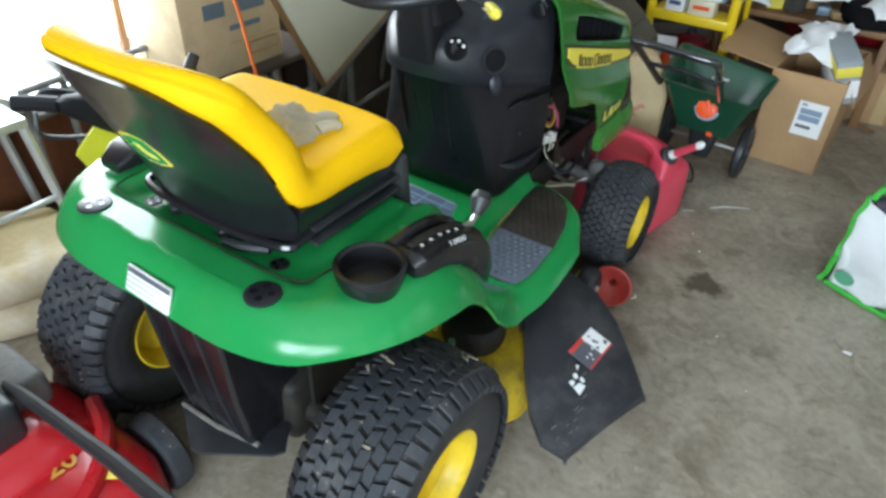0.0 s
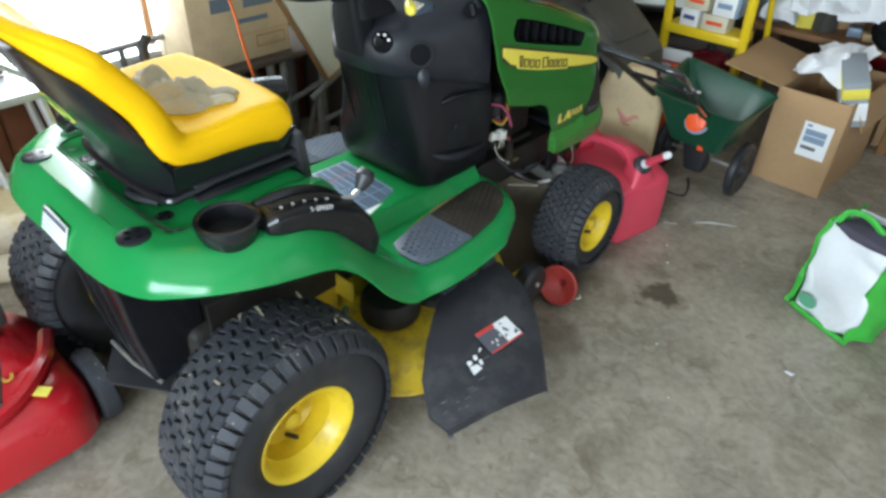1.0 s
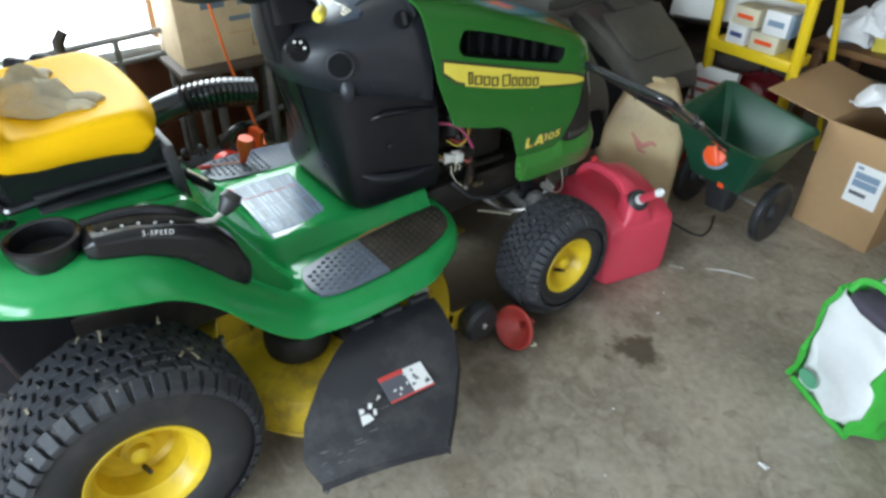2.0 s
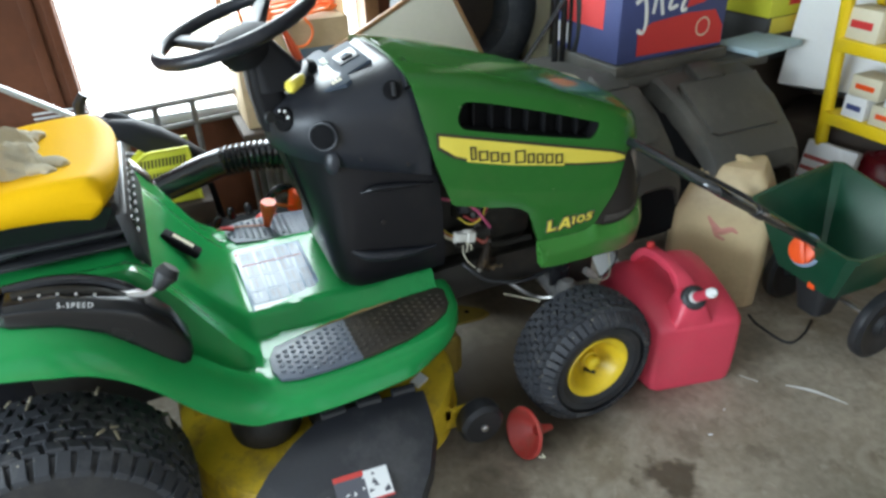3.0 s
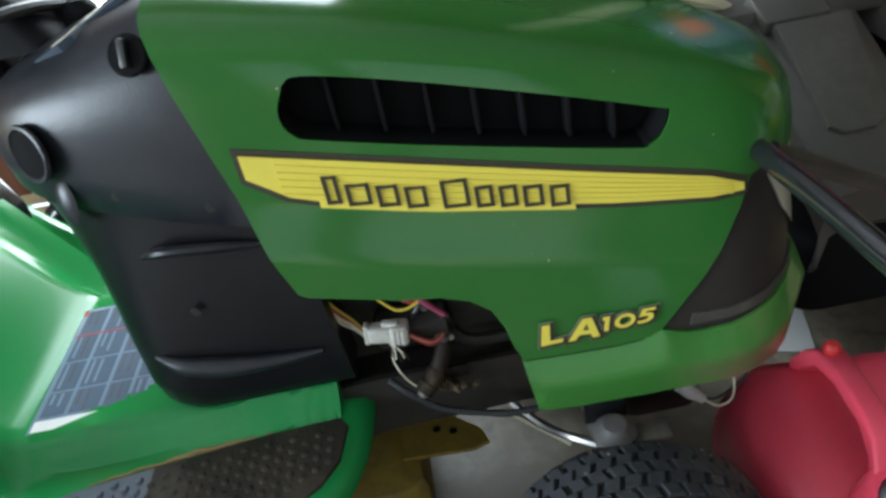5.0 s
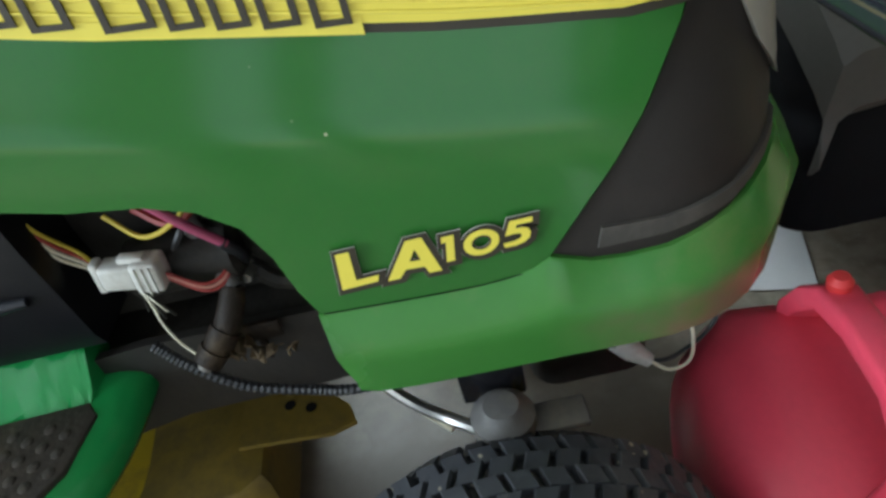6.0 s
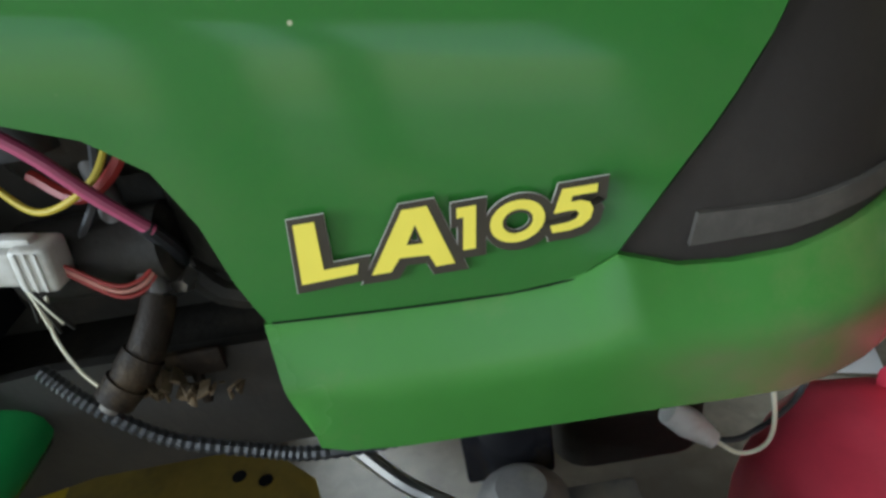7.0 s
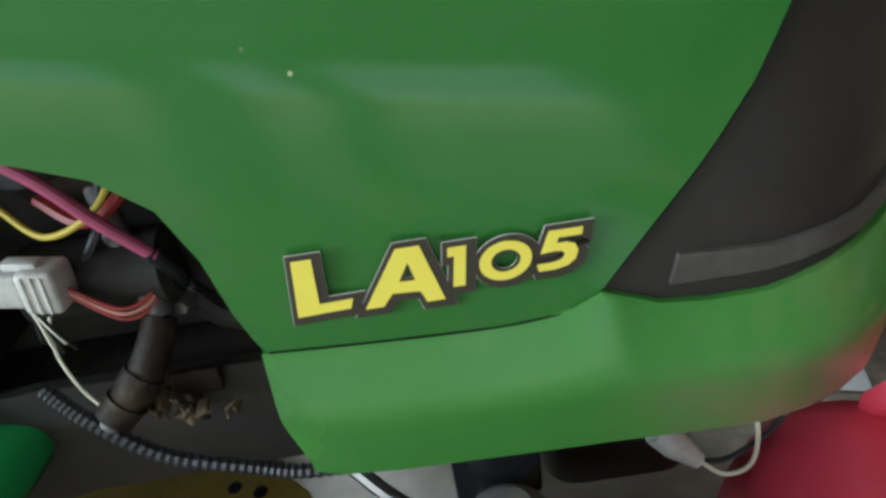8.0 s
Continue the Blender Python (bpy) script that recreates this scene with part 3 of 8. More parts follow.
def build_hood():
    sil = [(0.82, 1.10), (0.849, 0.985), (0.867, 0.893), (0.890, 0.789), (0.902, 0.735), (0.921, 0.674), (0.930, 0.668), (1.026, 0.640), (1.070, 0.632), (1.100, 0.620), (1.122, 0.602),
           (1.134, 0.575), (1.141, 0.545), (1.150, 0.5215), (1.209, 0.518), (1.264, 0.516), (1.296, 0.518), (1.316, 0.528), (1.343, 0.561), (1.369, 0.592), (1.392, 0.622), (1.418, 0.661), (1.430, 0.688),
           (1.46, 0.694), (1.53, 0.690), (1.60, 0.690), (1.60, 1.10)]
    bm = hood_skin(sil)
    hole = [(p.y, p.z) for p in smooth_path([(0, *q) for q in VENT + VENT[:1]], 4)[:-1]]
    bm = boolean(bm, prism(hole, -0.5, 0.5), "DIFFERENCE")
    hood = part("hood", bm, M_GREEN, TRACTOR, "glossy green hood with a side vent", 28)
    # recessed vent wells with ribs
    cy, cz = 1.145, 0.82
    for s in (1, -1):
        big = [(cy + (y - cy) * 1.03, cz + (z - cz) * 1.12) for y, z in VENT]
        rim_in = [V((s * 0.186, cy + (y - cy) * 0.985, cz + (z - cz) * 0.985)) for y, z in hole]
        rim_out = [V((s * (hood_x(y, z) - 0.0018), cy + (y - cy) * 0.985, cz + (z - cz) * 0.985)) for y, z in hole]
        part("vent_liner", loft([rim_in, rim_out], cap=False), M_MESH, hood)
        part("vent_well", prism(big, s * 0.185, s * 0.190), M_MESH, hood)
        for k in range(7):
            y = 1.005 + 0.047 * k
            zb, zt = float(np.interp(y, (0.99, 1.30), (0.832, 0.752))), float(np.interp(y, (0.98, 1.33), (0.889, 0.786)))
            part("vent_rib", box((s * 0.191, y - 0.0025, zb - 0.002), (s * 0.216, y + 0.0025, zt + 0.002), 0.001), M_MESH, hood)
    # name strip: dark border, ridged yellow face and plain bars in place of the name
    for s in (1, -1):
        def band(grow, lift, y0, y1, n=14):
            pts_lo, pts_hi = [], []
            for i in range(n + 1):
                y = y0 + (y1 - y0) * i / n
                zl, zh = z_low(y) - grow, z_high(y) + grow
                if i == 0:
                    zl += 0.022
                if i == 1:
                    zl += 0.004
                if i == n:
                    zl, zh = zl + 0.004, zh - 0.006
                pts_lo.append(V((s * (hood_x(y, zl) + lift), y, zl)))
                pts_hi.append(V((s * (hood_x(y, zh) + lift), y, zh)))
            b = loft([pts_lo, pts_hi], cap=False, closed=False)
            bmesh.ops.solidify(b, geom=b.faces[:], thickness=0.0025)
            return b
        part("strip_border", band(0.006, 0.0012, 0.900, 1.424), M_DARKINK, hood)
        strip = part("name_strip", band(0.0, 0.0040, 0.906, 1.419), M_STRIP, hood, "yellow ridged name strip")
        for k in range(1, 6):
            line = []
            for i in range(9):
                y = 0.938 + 0.467 * i / 8
                z = z_low(y) + (z_high(y) - z_low(y)) * k / 6
                line.append((s * (hood_x(y, z) + 0.0046), y, z))
            part("ridge", tube(line, 0.0011, 5), M_STRIP, strip)
        # plain hollow blocks in place of the name, on a yellow tab that hangs over the border
        tab_lo, tab_hi = [], []
        for i in range(10):
            y = 0.970 + 0.262 * i / 9
            za, zb = z_low(y) - 0.0062, z_low(y) + 0.004
            tab_lo.append(V((s * (hood_x(y, za) + 0.0036), y, za)))
            tab_hi.append(V((s * (hood_x(y, zb) + 0.0046), y, zb)))
        tab = loft([tab_lo, tab_hi], cap=False, closed=False)
        bmesh.ops.solidify(tab, geom=tab.faces[:], thickness=0.002)
        part("strip_tab", tab, M_STRIP, strip)
        for i, (ya, yb) in enumerate(((0.978, 0.993), (0.999, 1.023), (1.029, 1.051), (1.057, 1.079), (1.094, 1.122), (1.128, 1.147), (1.153, 1.172), (1.178, 1.199), (1.206, 1.227))):
            tall = i in (0, 4)
            lo_ = 0.5 * (z_low(ya) + z_low(yb)) - 0.0005
            hi_ = lo_ + (0.0315 if tall else 0.0240)
            w = 0.0021
            for y0, z0, y1, z1 in ((ya, lo_, ya + 2 * w, hi_), (yb - 2 * w, lo_, yb, hi_), (ya + 2 * w, lo_, yb - 2 * w, lo_ + 1.6 * w), (ya + 2 * w, hi_ - 1.6 * w, yb - 2 * w, hi_)):
                bar = prism([(y0, z0), (y1, z0), (y1, z1), (y0, z1)], -0.0008, 0.0008)
                for v in bar.verts:
                    v.co.z += 0.5 * (z_low(v.co.y) - z_low(0.5 * (ya + yb)))
                    v.co.x = s * (v.co.x + hood_x(v.co.y, v.co.z) + 0.0056)
                part("name_bar", bar, M_DARKINK, strip)
    # grille and lamps in the nose
    gri = [(1.319, 0.527), (1.346, 0.559), (1.372, 0.590), (1.395, 0.620), (1.421, 0.659), (1.434, 0.686), (1.46, 0.691), (1.60, 0.688), (1.60, 0.44), (1.30, 0.44)]
    grille = part("grille", hood_skin(gri, 0.004), M_GRILLE, TRACTOR, "dusty black-brown side grille")
    for s in (1, -1):
        ramp = [(1.350, 0.524), (1.354, 0.540), (1.40, 0.537), (1.45, 0.541), (1.505, 0.558), (1.505, 0.548), (1.45, 0.530), (1.40, 0.524)]
        part("grille_step", hood_skin(ramp, 0.0010, 0.006, min(s * 0.05, s * 0.5), max(s * 0.05, s * 0.5)), M_STEP, grille)
        lamp = [(1.510, 0.580), (1.60, 0.580), (1.60, 0.684), (1.470, 0.686), (1.455, 0.676), (1.478, 0.625)]
        part("headlight", hood_skin(lamp, 0.0005, 0.006, min(s * 0.04, s * 0.5), max(s * 0.04, s * 0.5)), M_LENS, TRACTOR, "clouded grey headlight lens")
    # front bumper band with its bend
    prof = ((-0.014, 0.5), (-0.006, 1.0), (-0.0005, 1.0), (0.0010, 0.975), (0.0042, 0.90), (0.0092, 0.78), (0.0136, 0.67), (0.0158, 0.60), (0.0164, 0.54), (0.0156, 0.44), (0.0105, 0.04), (0.006, 0.0), (-0.014, 0.04))
    ys = [1.148, 1.158, 1.172, 1.20, 1.25, 1.285, 1.302, 1.316, 1.328, 1.345, 1.37, 1.40, 1.425, 1.445, 1.465, 1.485, 1.502, 1.517, 1.529, 1.537, 1.5415]
    half = []
    for y in ys:
        g = hood_width(y)
        top = float(np.interp(y, (1.148, 1.209, 1.264, 1.296, 1.316, 1.328, 1.345, 1.37, 1.40, 1.44, 1.48, 1.56), (0.5208, 0.5174, 0.5154, 0.5172, 0.527, 0.522, 0.515, 0.512, 0.512, 0.520, 0.533, 0.550)))
        bot = float(np.interp(y, (1.148, 1.158, 1.178, 1.30, 1.40, 1.48, 1.56), (0.452, 0.444, 0.436, 0.4325, 0.430, 0.436, 0.452)))
        ring = []
        for d, f in prof:
            x = 0.279 * g + d * min(1.0, g * 1.4)
            yy = y + (d if g < 0.75 else d * (1 - g) * 1.5)
            if y < 1.15:
                yy += (1 - f) * 0.010
            ring.append(V((max(0.0, x), yy, bot + (top - bot) * f)))
        half.append(ring)
    half.append([V((0, p.y + 0.004, p.z)) for p in half[-1]])
    rings = half + [[V((-p.x, p.y, p.z)) for p in r] for r in half[-2::-1]]
    part("front_bumper", loft(rings), M_BUMPER, TRACTOR, "green lower bumper band, dusty, floor's reflection in its colour", 24)
    # seam between hood and bumper
    for s in (1, -1):
        part("hood_seam", tube([(s * 0.2789, 1.152, 0.5212), (s * 0.2790, 1.209, 0.5177), (s * 0.2790, 1.264, 0.5157), (s * 0.2788, 1.296, 0.5176)], 0.0005, 6, curve=4), M_MESH, hood)
    # model lettering: thin pale edge, black border, yellow face
    for outer, hole, y0, y1, z0, z1 in MODEL:
        m = axes((0.2797, y0, z0), (0, 1, 0), (-0.02, 0, 1))
        size = (y1 - y0, z1 - z0)
        face = [(u * size[0], v * size[1]) for u, v in outer]
        eye = [(u * size[0], v * size[1]) for u, v in hole]
        for grow, a, b, du, dv, material, nm in ((0.0038, 0.0, 0.0004, 0.0009, -0.0007, M_NYLON, "letter_edge"), (0.0036, 0.0, 0.0007, 0.0010, -0.0008, M_DARKINK, "letter_shadow"), (0.0, 0.0007, 0.0012, 0.0, 0.0, M_STRIP, "letter")):
            bm = prism([(u + du, v + dv) for u, v in widen(face, grow)], a, b, "z")
            if eye:
                bm = boolean(bm, prism(widen(eye, -0.45 * grow), -0.01, 0.01, "z"), "DIFFERENCE")
            part(nm, put(bm, m), material, hood)


build_hood()


def build_dash():
    """Steering pedestal: ribbed lower column, upper cowl, controls."""
    wedge = ((0.0, 0.572), (0.05, 0.577), (0.085, 0.592), (0.115, 0.617), (0.140, 0.648), (0.158, 0.685), (0.175, 0.735), (0.190, 0.80), (0.199, 0.85), (0.203, 0.895))

    def spread(pts, n=18):
        """n points at even steps along a line."""
        run = [0.0]
        for a, b in zip(pts, pts[1:]):
            run.append(run[-1] + math.dist(a, b))
        return [(float(np.interp(run[-1] * i / (n - 1), run, [p[0] for p in pts])), float(np.interp(run[-1] * i / (n - 1), run, [p[1] for p in pts]))) for i in range(n)]

    def ring(z, y0, y1, hx, w, dz=0.0):
        """Plan outline: a rounded box at the foot (w 0) that becomes a rounded wedge (w 1)."""
        r = 0.055
        boxy = spread([(0.0, y0)] + [(hx - r + r * math.sin(a), y0 + r - r * math.cos(a)) for a in [0.262 * i for i in range(7)]] + [(hx, y1)])
        nose = spread([(x * hx / 0.203, y0 + (y - 0.572) * (y1 - y0) / 0.323) for x, y in wedge])
        half = [(a[0] * (1 - w) + b[0] * w, a[1] * (1 - w) + b[1] * w) for a, b in zip(boxy, nose)]
        return [V((x, y, z - dz * (y - 0.6))) for x, y in half] + [V((-x, y, z - dz * (y - 0.6))) for x, y in half[:0:-1]]
    lower = [ring(0.462, 0.675, 0.93, 0.185, 0.0), ring(0.480, 0.662, 0.93, 0.192, 0.0), ring(0.52, 0.652, 0.93, 0.197, 0.05), ring(0.58, 0.642, 0.926, 0.200, 0.25),
             ring(0.64, 0.630, 0.924, 0.202, 0.5), ring(0.70, 0.614, 0.918, 0.203, 0.75), ring(0.76, 0.597, 0.905, 0.203, 0.95), ring(0.85, 0.586, 0.885, 0.200, 1.0)]
    ped = part("pedestal", loft(lower), M_PED, TRACTOR, "black ribbed pedestal", 50)
    for x in (-0.07, -0.025, 0.025, 0.07):
        part("rib", tube([(x, 0.594 + 0.6 * x * x, 0.80), (x, 0.606 + 0.6 * x * x, 0.74), (x, 0.645, 0.60), (x, 0.658, 0.52)], [0.002, 0.004, 0.004, 0.002], 8), M_PED, ped)
    for s in (1, -1):
        part("side_ledge", tube([(s * 0.186, 0.695, 0.566), (s * 0.198, 0.73, 0.552), (s * 0.203, 0.78, 0.542), (s * 0.203, 0.84, 0.536), (s * 0.200, 0.905, 0.534)], [0.004, 0.013, 0.014, 0.010, 0.004], 12, curve=5), M_COWL, ped)
        part("side_brow", tube([(s * 0.176, 0.735, 0.705), (s * 0.192, 0.765, 0.716), (s * 0.201, 0.83, 0.714), (s * 0.203, 0.90, 0.706)], [0.003, 0.007, 0.007, 0.003], 10, curve=5), M_PED, ped)
    upper = [ring(0.795, 0.582, 0.895, 0.203, 1, 0.23), ring(0.798, 0.573, 0.898, 0.209, 1, 0.23), ring(0.835, 0.570, 0.897, 0.210, 1, 0.17), ring(0.868, 0.572, 0.894, 0.207, 1, 0.05), ring(0.886, 0.580, 0.890, 0.200, 1, -0.08),
             ring(0.899, 0.597, 0.886, 0.186, 1, -0.17), ring(0.907, 0.620, 0.882, 0.162, 1, -0.22), ring(0.912, 0.648, 0.878, 0.130, 1, -0.245), ring(0.915, 0.680, 0.872, 0.09, 1, -0.255)]
    cowl = part("cowl", loft(upper), M_COWL, TRACTOR, "grey-black moulded dash cowl", 60)
    part("brow", tube([(-0.192, 0.858, 0.935), (-0.15, 0.858, 0.966), (0, 0.858, 0.985), (0.15, 0.858, 0.966), (0.192, 0.858, 0.935)], 0.008, 8, curve=6), M_COWL, cowl)
    # steering column shroud
    part("column", loft([[V((x, 0.635 + y, 0.93)) for x, y in rrect(0.062, 0.07, 0.03)], [V((x, 0.612 + y * 0.8, 0.985)) for x, y in rrect(0.05, 0.06, 0.025)],
                         [V((x, 0.583 + y * 0.7, 1.04 - 0.2 * y)) for x, y in rrect(0.044, 0.055, 0.022)]]), M_DULL, cowl)
    # shroud towards the seat, under the key
    part("column_shroud", loft([[V((x, 0.60 + y, 0.84)) for x, y in rrect(0.055, 0.035, 0.02)], [V((x, 0.588 + y, 0.92)) for x, y in rrect(0.052, 0.035, 0.02)], [V((x, 0.585 + y, 0.99)) for x, y in rrect(0.042, 0.035, 0.02)]]), M_DULL, cowl)

    def disc(name, place, normal, r, h, material, parent, label=""):
        q = V(normal).to_track_quat("Z", "Y").to_matrix().to_4x4()
        return part(name, put(lathe([(r * 0.9, 0), (r, h * 0.3), (r, h * 0.7), (r * 0.9, h)], 24), Matrix.Translation(place) @ q), material, parent, label)

    nr = (0.50, -0.78, 0.38)
    ign = disc("ignition_bezel", (0.090, 0.608, 0.876), nr, 0.027, 0.010, M_MESH, cowl)
    for a in (20, 70, 120):
        part("mark", put(box((-0.003, -0.003, 0.0118), (0.003, 0.003, 0.0130), 0), Matrix.Translation((0.090, 0.608, 0.876)) @ V(nr).to_track_quat("Z", "Y").to_matrix().to_4x4() @ pose(0.019 * math.cos(radians(a)), 0.019 * math.sin(radians(a)), 0)), M_WHITE, ign)
    part("key", join(tube([(0.094, 0.602, 0.879), (0.104, 0.580, 0.890)], 0.006, 8), put(lathe([(0.012, -0.003), (0.014, 0), (0.012, 0.003)], 16), Matrix.Translation((0.107, 0.574, 0.893)) @ pose(0, 0, 0, 0, 90, 20))), M_BLACK, ign)
    # round blank set in the corner, with a scoop under it
    nb = V((0.82, -0.55, 0.14))
    cap = disc("blanking_cap", V((0.158, 0.672, 0.849)), nb, 0.029, 0.006, M_MESH, cowl)
    part("cap_rim", put(tube([(0.030 * math.cos(a), 0.030 * math.sin(a), 0.005) for a in [0.2618 * i for i in range(24)]], 0.0035, 6, ring=True), Matrix.Translation((0.158, 0.672, 0.849)) @ nb.to_track_quat("Z", "Y").to_matrix().to_4x4()), M_COWL, cap)
    part("finger_scoop", put(lathe([(0.001, 0.010), (0.014, 0.008), (0.022, 0.003), (0.025, 0.0)], 20), Matrix.Translation((0.165, 0.681, 0.787)) @ V((0.82, -0.52, 0.2)).to_track_quat("Z", "Y").to_matrix().to_4x4() @ Matrix.Diagonal((0.7, 1.1, 0.6, 1))), M_COWL, cowl)
    k1 = disc("choke_recess", (0.186, 0.825, 0.933), (0.88, -0.15, 0.44), 0.021, 0.006, M_MESH, cowl)
    part("choke_knob", put(box((-0.004, -0.014, 0), (0.004, 0.014, 0.010), 0.002), Matrix.Translation((0.191, 0.825, 0.936)) @ V((0.88, -0.15, 0.44)).to_track_quat("Z", "Y").to_matrix().to_4x4()), M_BLACK, k1)
    for p in ((0.1795, 0.745, 0.790), (0.2015, 0.845, 0.765), (0.196, 0.775, 0.63)):
        disc("screw_head", p, (1, 0, 0.05), 0.006, 0.003, M_GRILLE, cowl)
    # instrument plate, warning label, switch
    m = axes((0.0, 0.730, 0.9455), (1, 0, -0.03), (0, 0.93, 0.37))
    plate = part("instrument_plate", put(prism([(-0.085, -0.078), (0.085, -0.078), (0.118, -0.030), (0.135, 0.010), (0.128, 0.026), (0.092, 0.030), (0.085, 0.092), (-0.085, 0.092), (-0.092, 0.030), (-0.128, 0.026), (-0.135, 0.010), (-0.118, -0.030)], -0.022, 0.002, "z", 0.003), m), M_PANEL, cowl, "blue-grey instrument plate")
    part("warning_label", put(box((-0.012, -0.012, 0.001), (0.106, 0.011, 0.0032), 0.0005), m), M_CREAM, plate, "cream warning label")
    for i, (u, w) in enumerate(((0.002, 0.020), (0.028, 0.030), (0.064, 0.012), (0.082, 0.018))):
        for v in (-0.006, 0.003):
            part("print_bar", put(box((u, v, 0.003), (u + w, v + 0.004, 0.0036), 0), m), M_INK, plate)
    part("pale_label", put(box((-0.062, 0.004, 0.001), (-0.020, 0.018, 0.003), 0.0005), m), mat("pale_green_label", (0.40, 0.50, 0.38), 0.5), plate)
    part("slot_guide", put(box((-0.030, -0.074, 0.001), (-0.014, -0.012, 0.003), 0.0005), m), M_MESH, plate)
    sw = part("switch", put(box((-0.034, 0.032, 0.0), (0.036, 0.082, 0.0045), 0.002), m), M_COWL, cowl, "rocker switch in a square panel")
    part("switch_bezel", put(box((-0.018, 0.044, 0.004), (0.020, 0.071, 0.010), 0.003), m), M_BLACK, sw)
    part("switch_rocker", put(box((-0.008, 0.051, 0.009), (0.010, 0.064, 0.013), 0.002), m), M_SILVER, sw)
    # throttle lever with a yellow knob, orange lever
    thr = part("throttle_lever", tube([(-0.035, 0.694, 0.958), (0.03, 0.680, 0.972), (0.09, 0.665, 0.977), (0.145, 0.645, 0.976)], 0.007, 8, curve=4), M_BLACK, TRACTOR)
    part("throttle_knob", tube([(0.142, 0.647, 0.978), (0.16, 0.634, 0.977), (0.185, 0.613, 0.974), (0.192, 0.607, 0.973)], [0.007, 0.013, 0.014, 0.008], 10, curve=3), M_STRIP, thr, "yellow lever knob")
    part("lever_boot", put(lathe([(0.028, -0.012), (0.028, 0.012), (0.020, 0.024), (0.008, 0.028)], 16), Matrix.Translation((-0.035, 0.694, 0.938))), M_DULL, thr)
    part("orange_lever", tube([(-0.040, 0.692, 0.935), (-0.052, 0.685, 0.962), (-0.074, 0.676, 0.995), (-0.094, 0.667, 1.026)], [0.010, 0.011, 0.010, 0.006], 10), M_ORANGE, TRACTOR, "orange tapered lever")
    # steering wheel
    m = axes((0.0, 0.548, 1.068), (1, 0, 0), (0, 0.957, 0.29))
    rim = part("steering_wheel", put(tube([(0.172 * math.cos(a), 0.172 * math.sin(a), 0) for a in [2 * math.pi * i / 48 for i in range(48)]], 0.0150, 12, ring=True), m), M_COWL, TRACTOR, "black padded steering wheel")
    for a in (-130, 143, 8):
        arm = []
        for d_, z_, w_, h_ in ((0.168, -0.004, 0.016, 0.008), (0.140, -0.010, 0.018, 0.009), (0.100, -0.022, 0.022, 0.011), (0.060, -0.032, 0.028, 0.014), (0.025, -0.036, 0.034, 0.016)):
            arm.append([V((d_, u, z_ + v)) for u, v in rrect(w_, h_, 0.006, 3)])
        part("spoke", put(loft(arm), m @ Matrix.Rotation(radians(a), 4, "Z")), M_COWL, rim)
    part("wheel_hub", put(lathe([(0.048, -0.085), (0.060, -0.065), (0.066, -0.040), (0.060, -0.022), (0.045, -0.014), (0.0, -0.012)], 28), m), M_DULL, rim)


build_dash()

# ---- fender body ----
PX = (0.0, 0.18, 0.28, 0.33, 0.378, 0.402, 0.408, 0.404, 0.398, 0.392, 0.390, 0.392, 0.402, 0.398, 0.386, 0.366, 0.330, 0.272, 0.213, 0.15)
PY = (-0.186, -0.186, -0.164, -0.128, -0.070, 0.0, 0.08, 0.15, 0.22, 0.30, 0.38, 0.44, 0.53, 0.66, 0.762, 0.838, 0.883, 0.914, 0.927, 0.931)
ZB = (0.702, 0.702, 0.702, 0.702, 0.702, 0.702, 0.696, 0.672, 0.618, 0.530, 0.448, 0.410, 0.402, 0.402, 0.404, 0.406, 0.408, 0.410, 0.412, 0.413)
ZD = (0.640, 0.640, 0.642, 0.648, 0.652, 0.642, 0.624, 0.597, 0.535, 0.432, 0.362, 0.352, 0.350, 0.352, 0.356, 0.360, 0.364, 0.366, 0.368, 0.37)


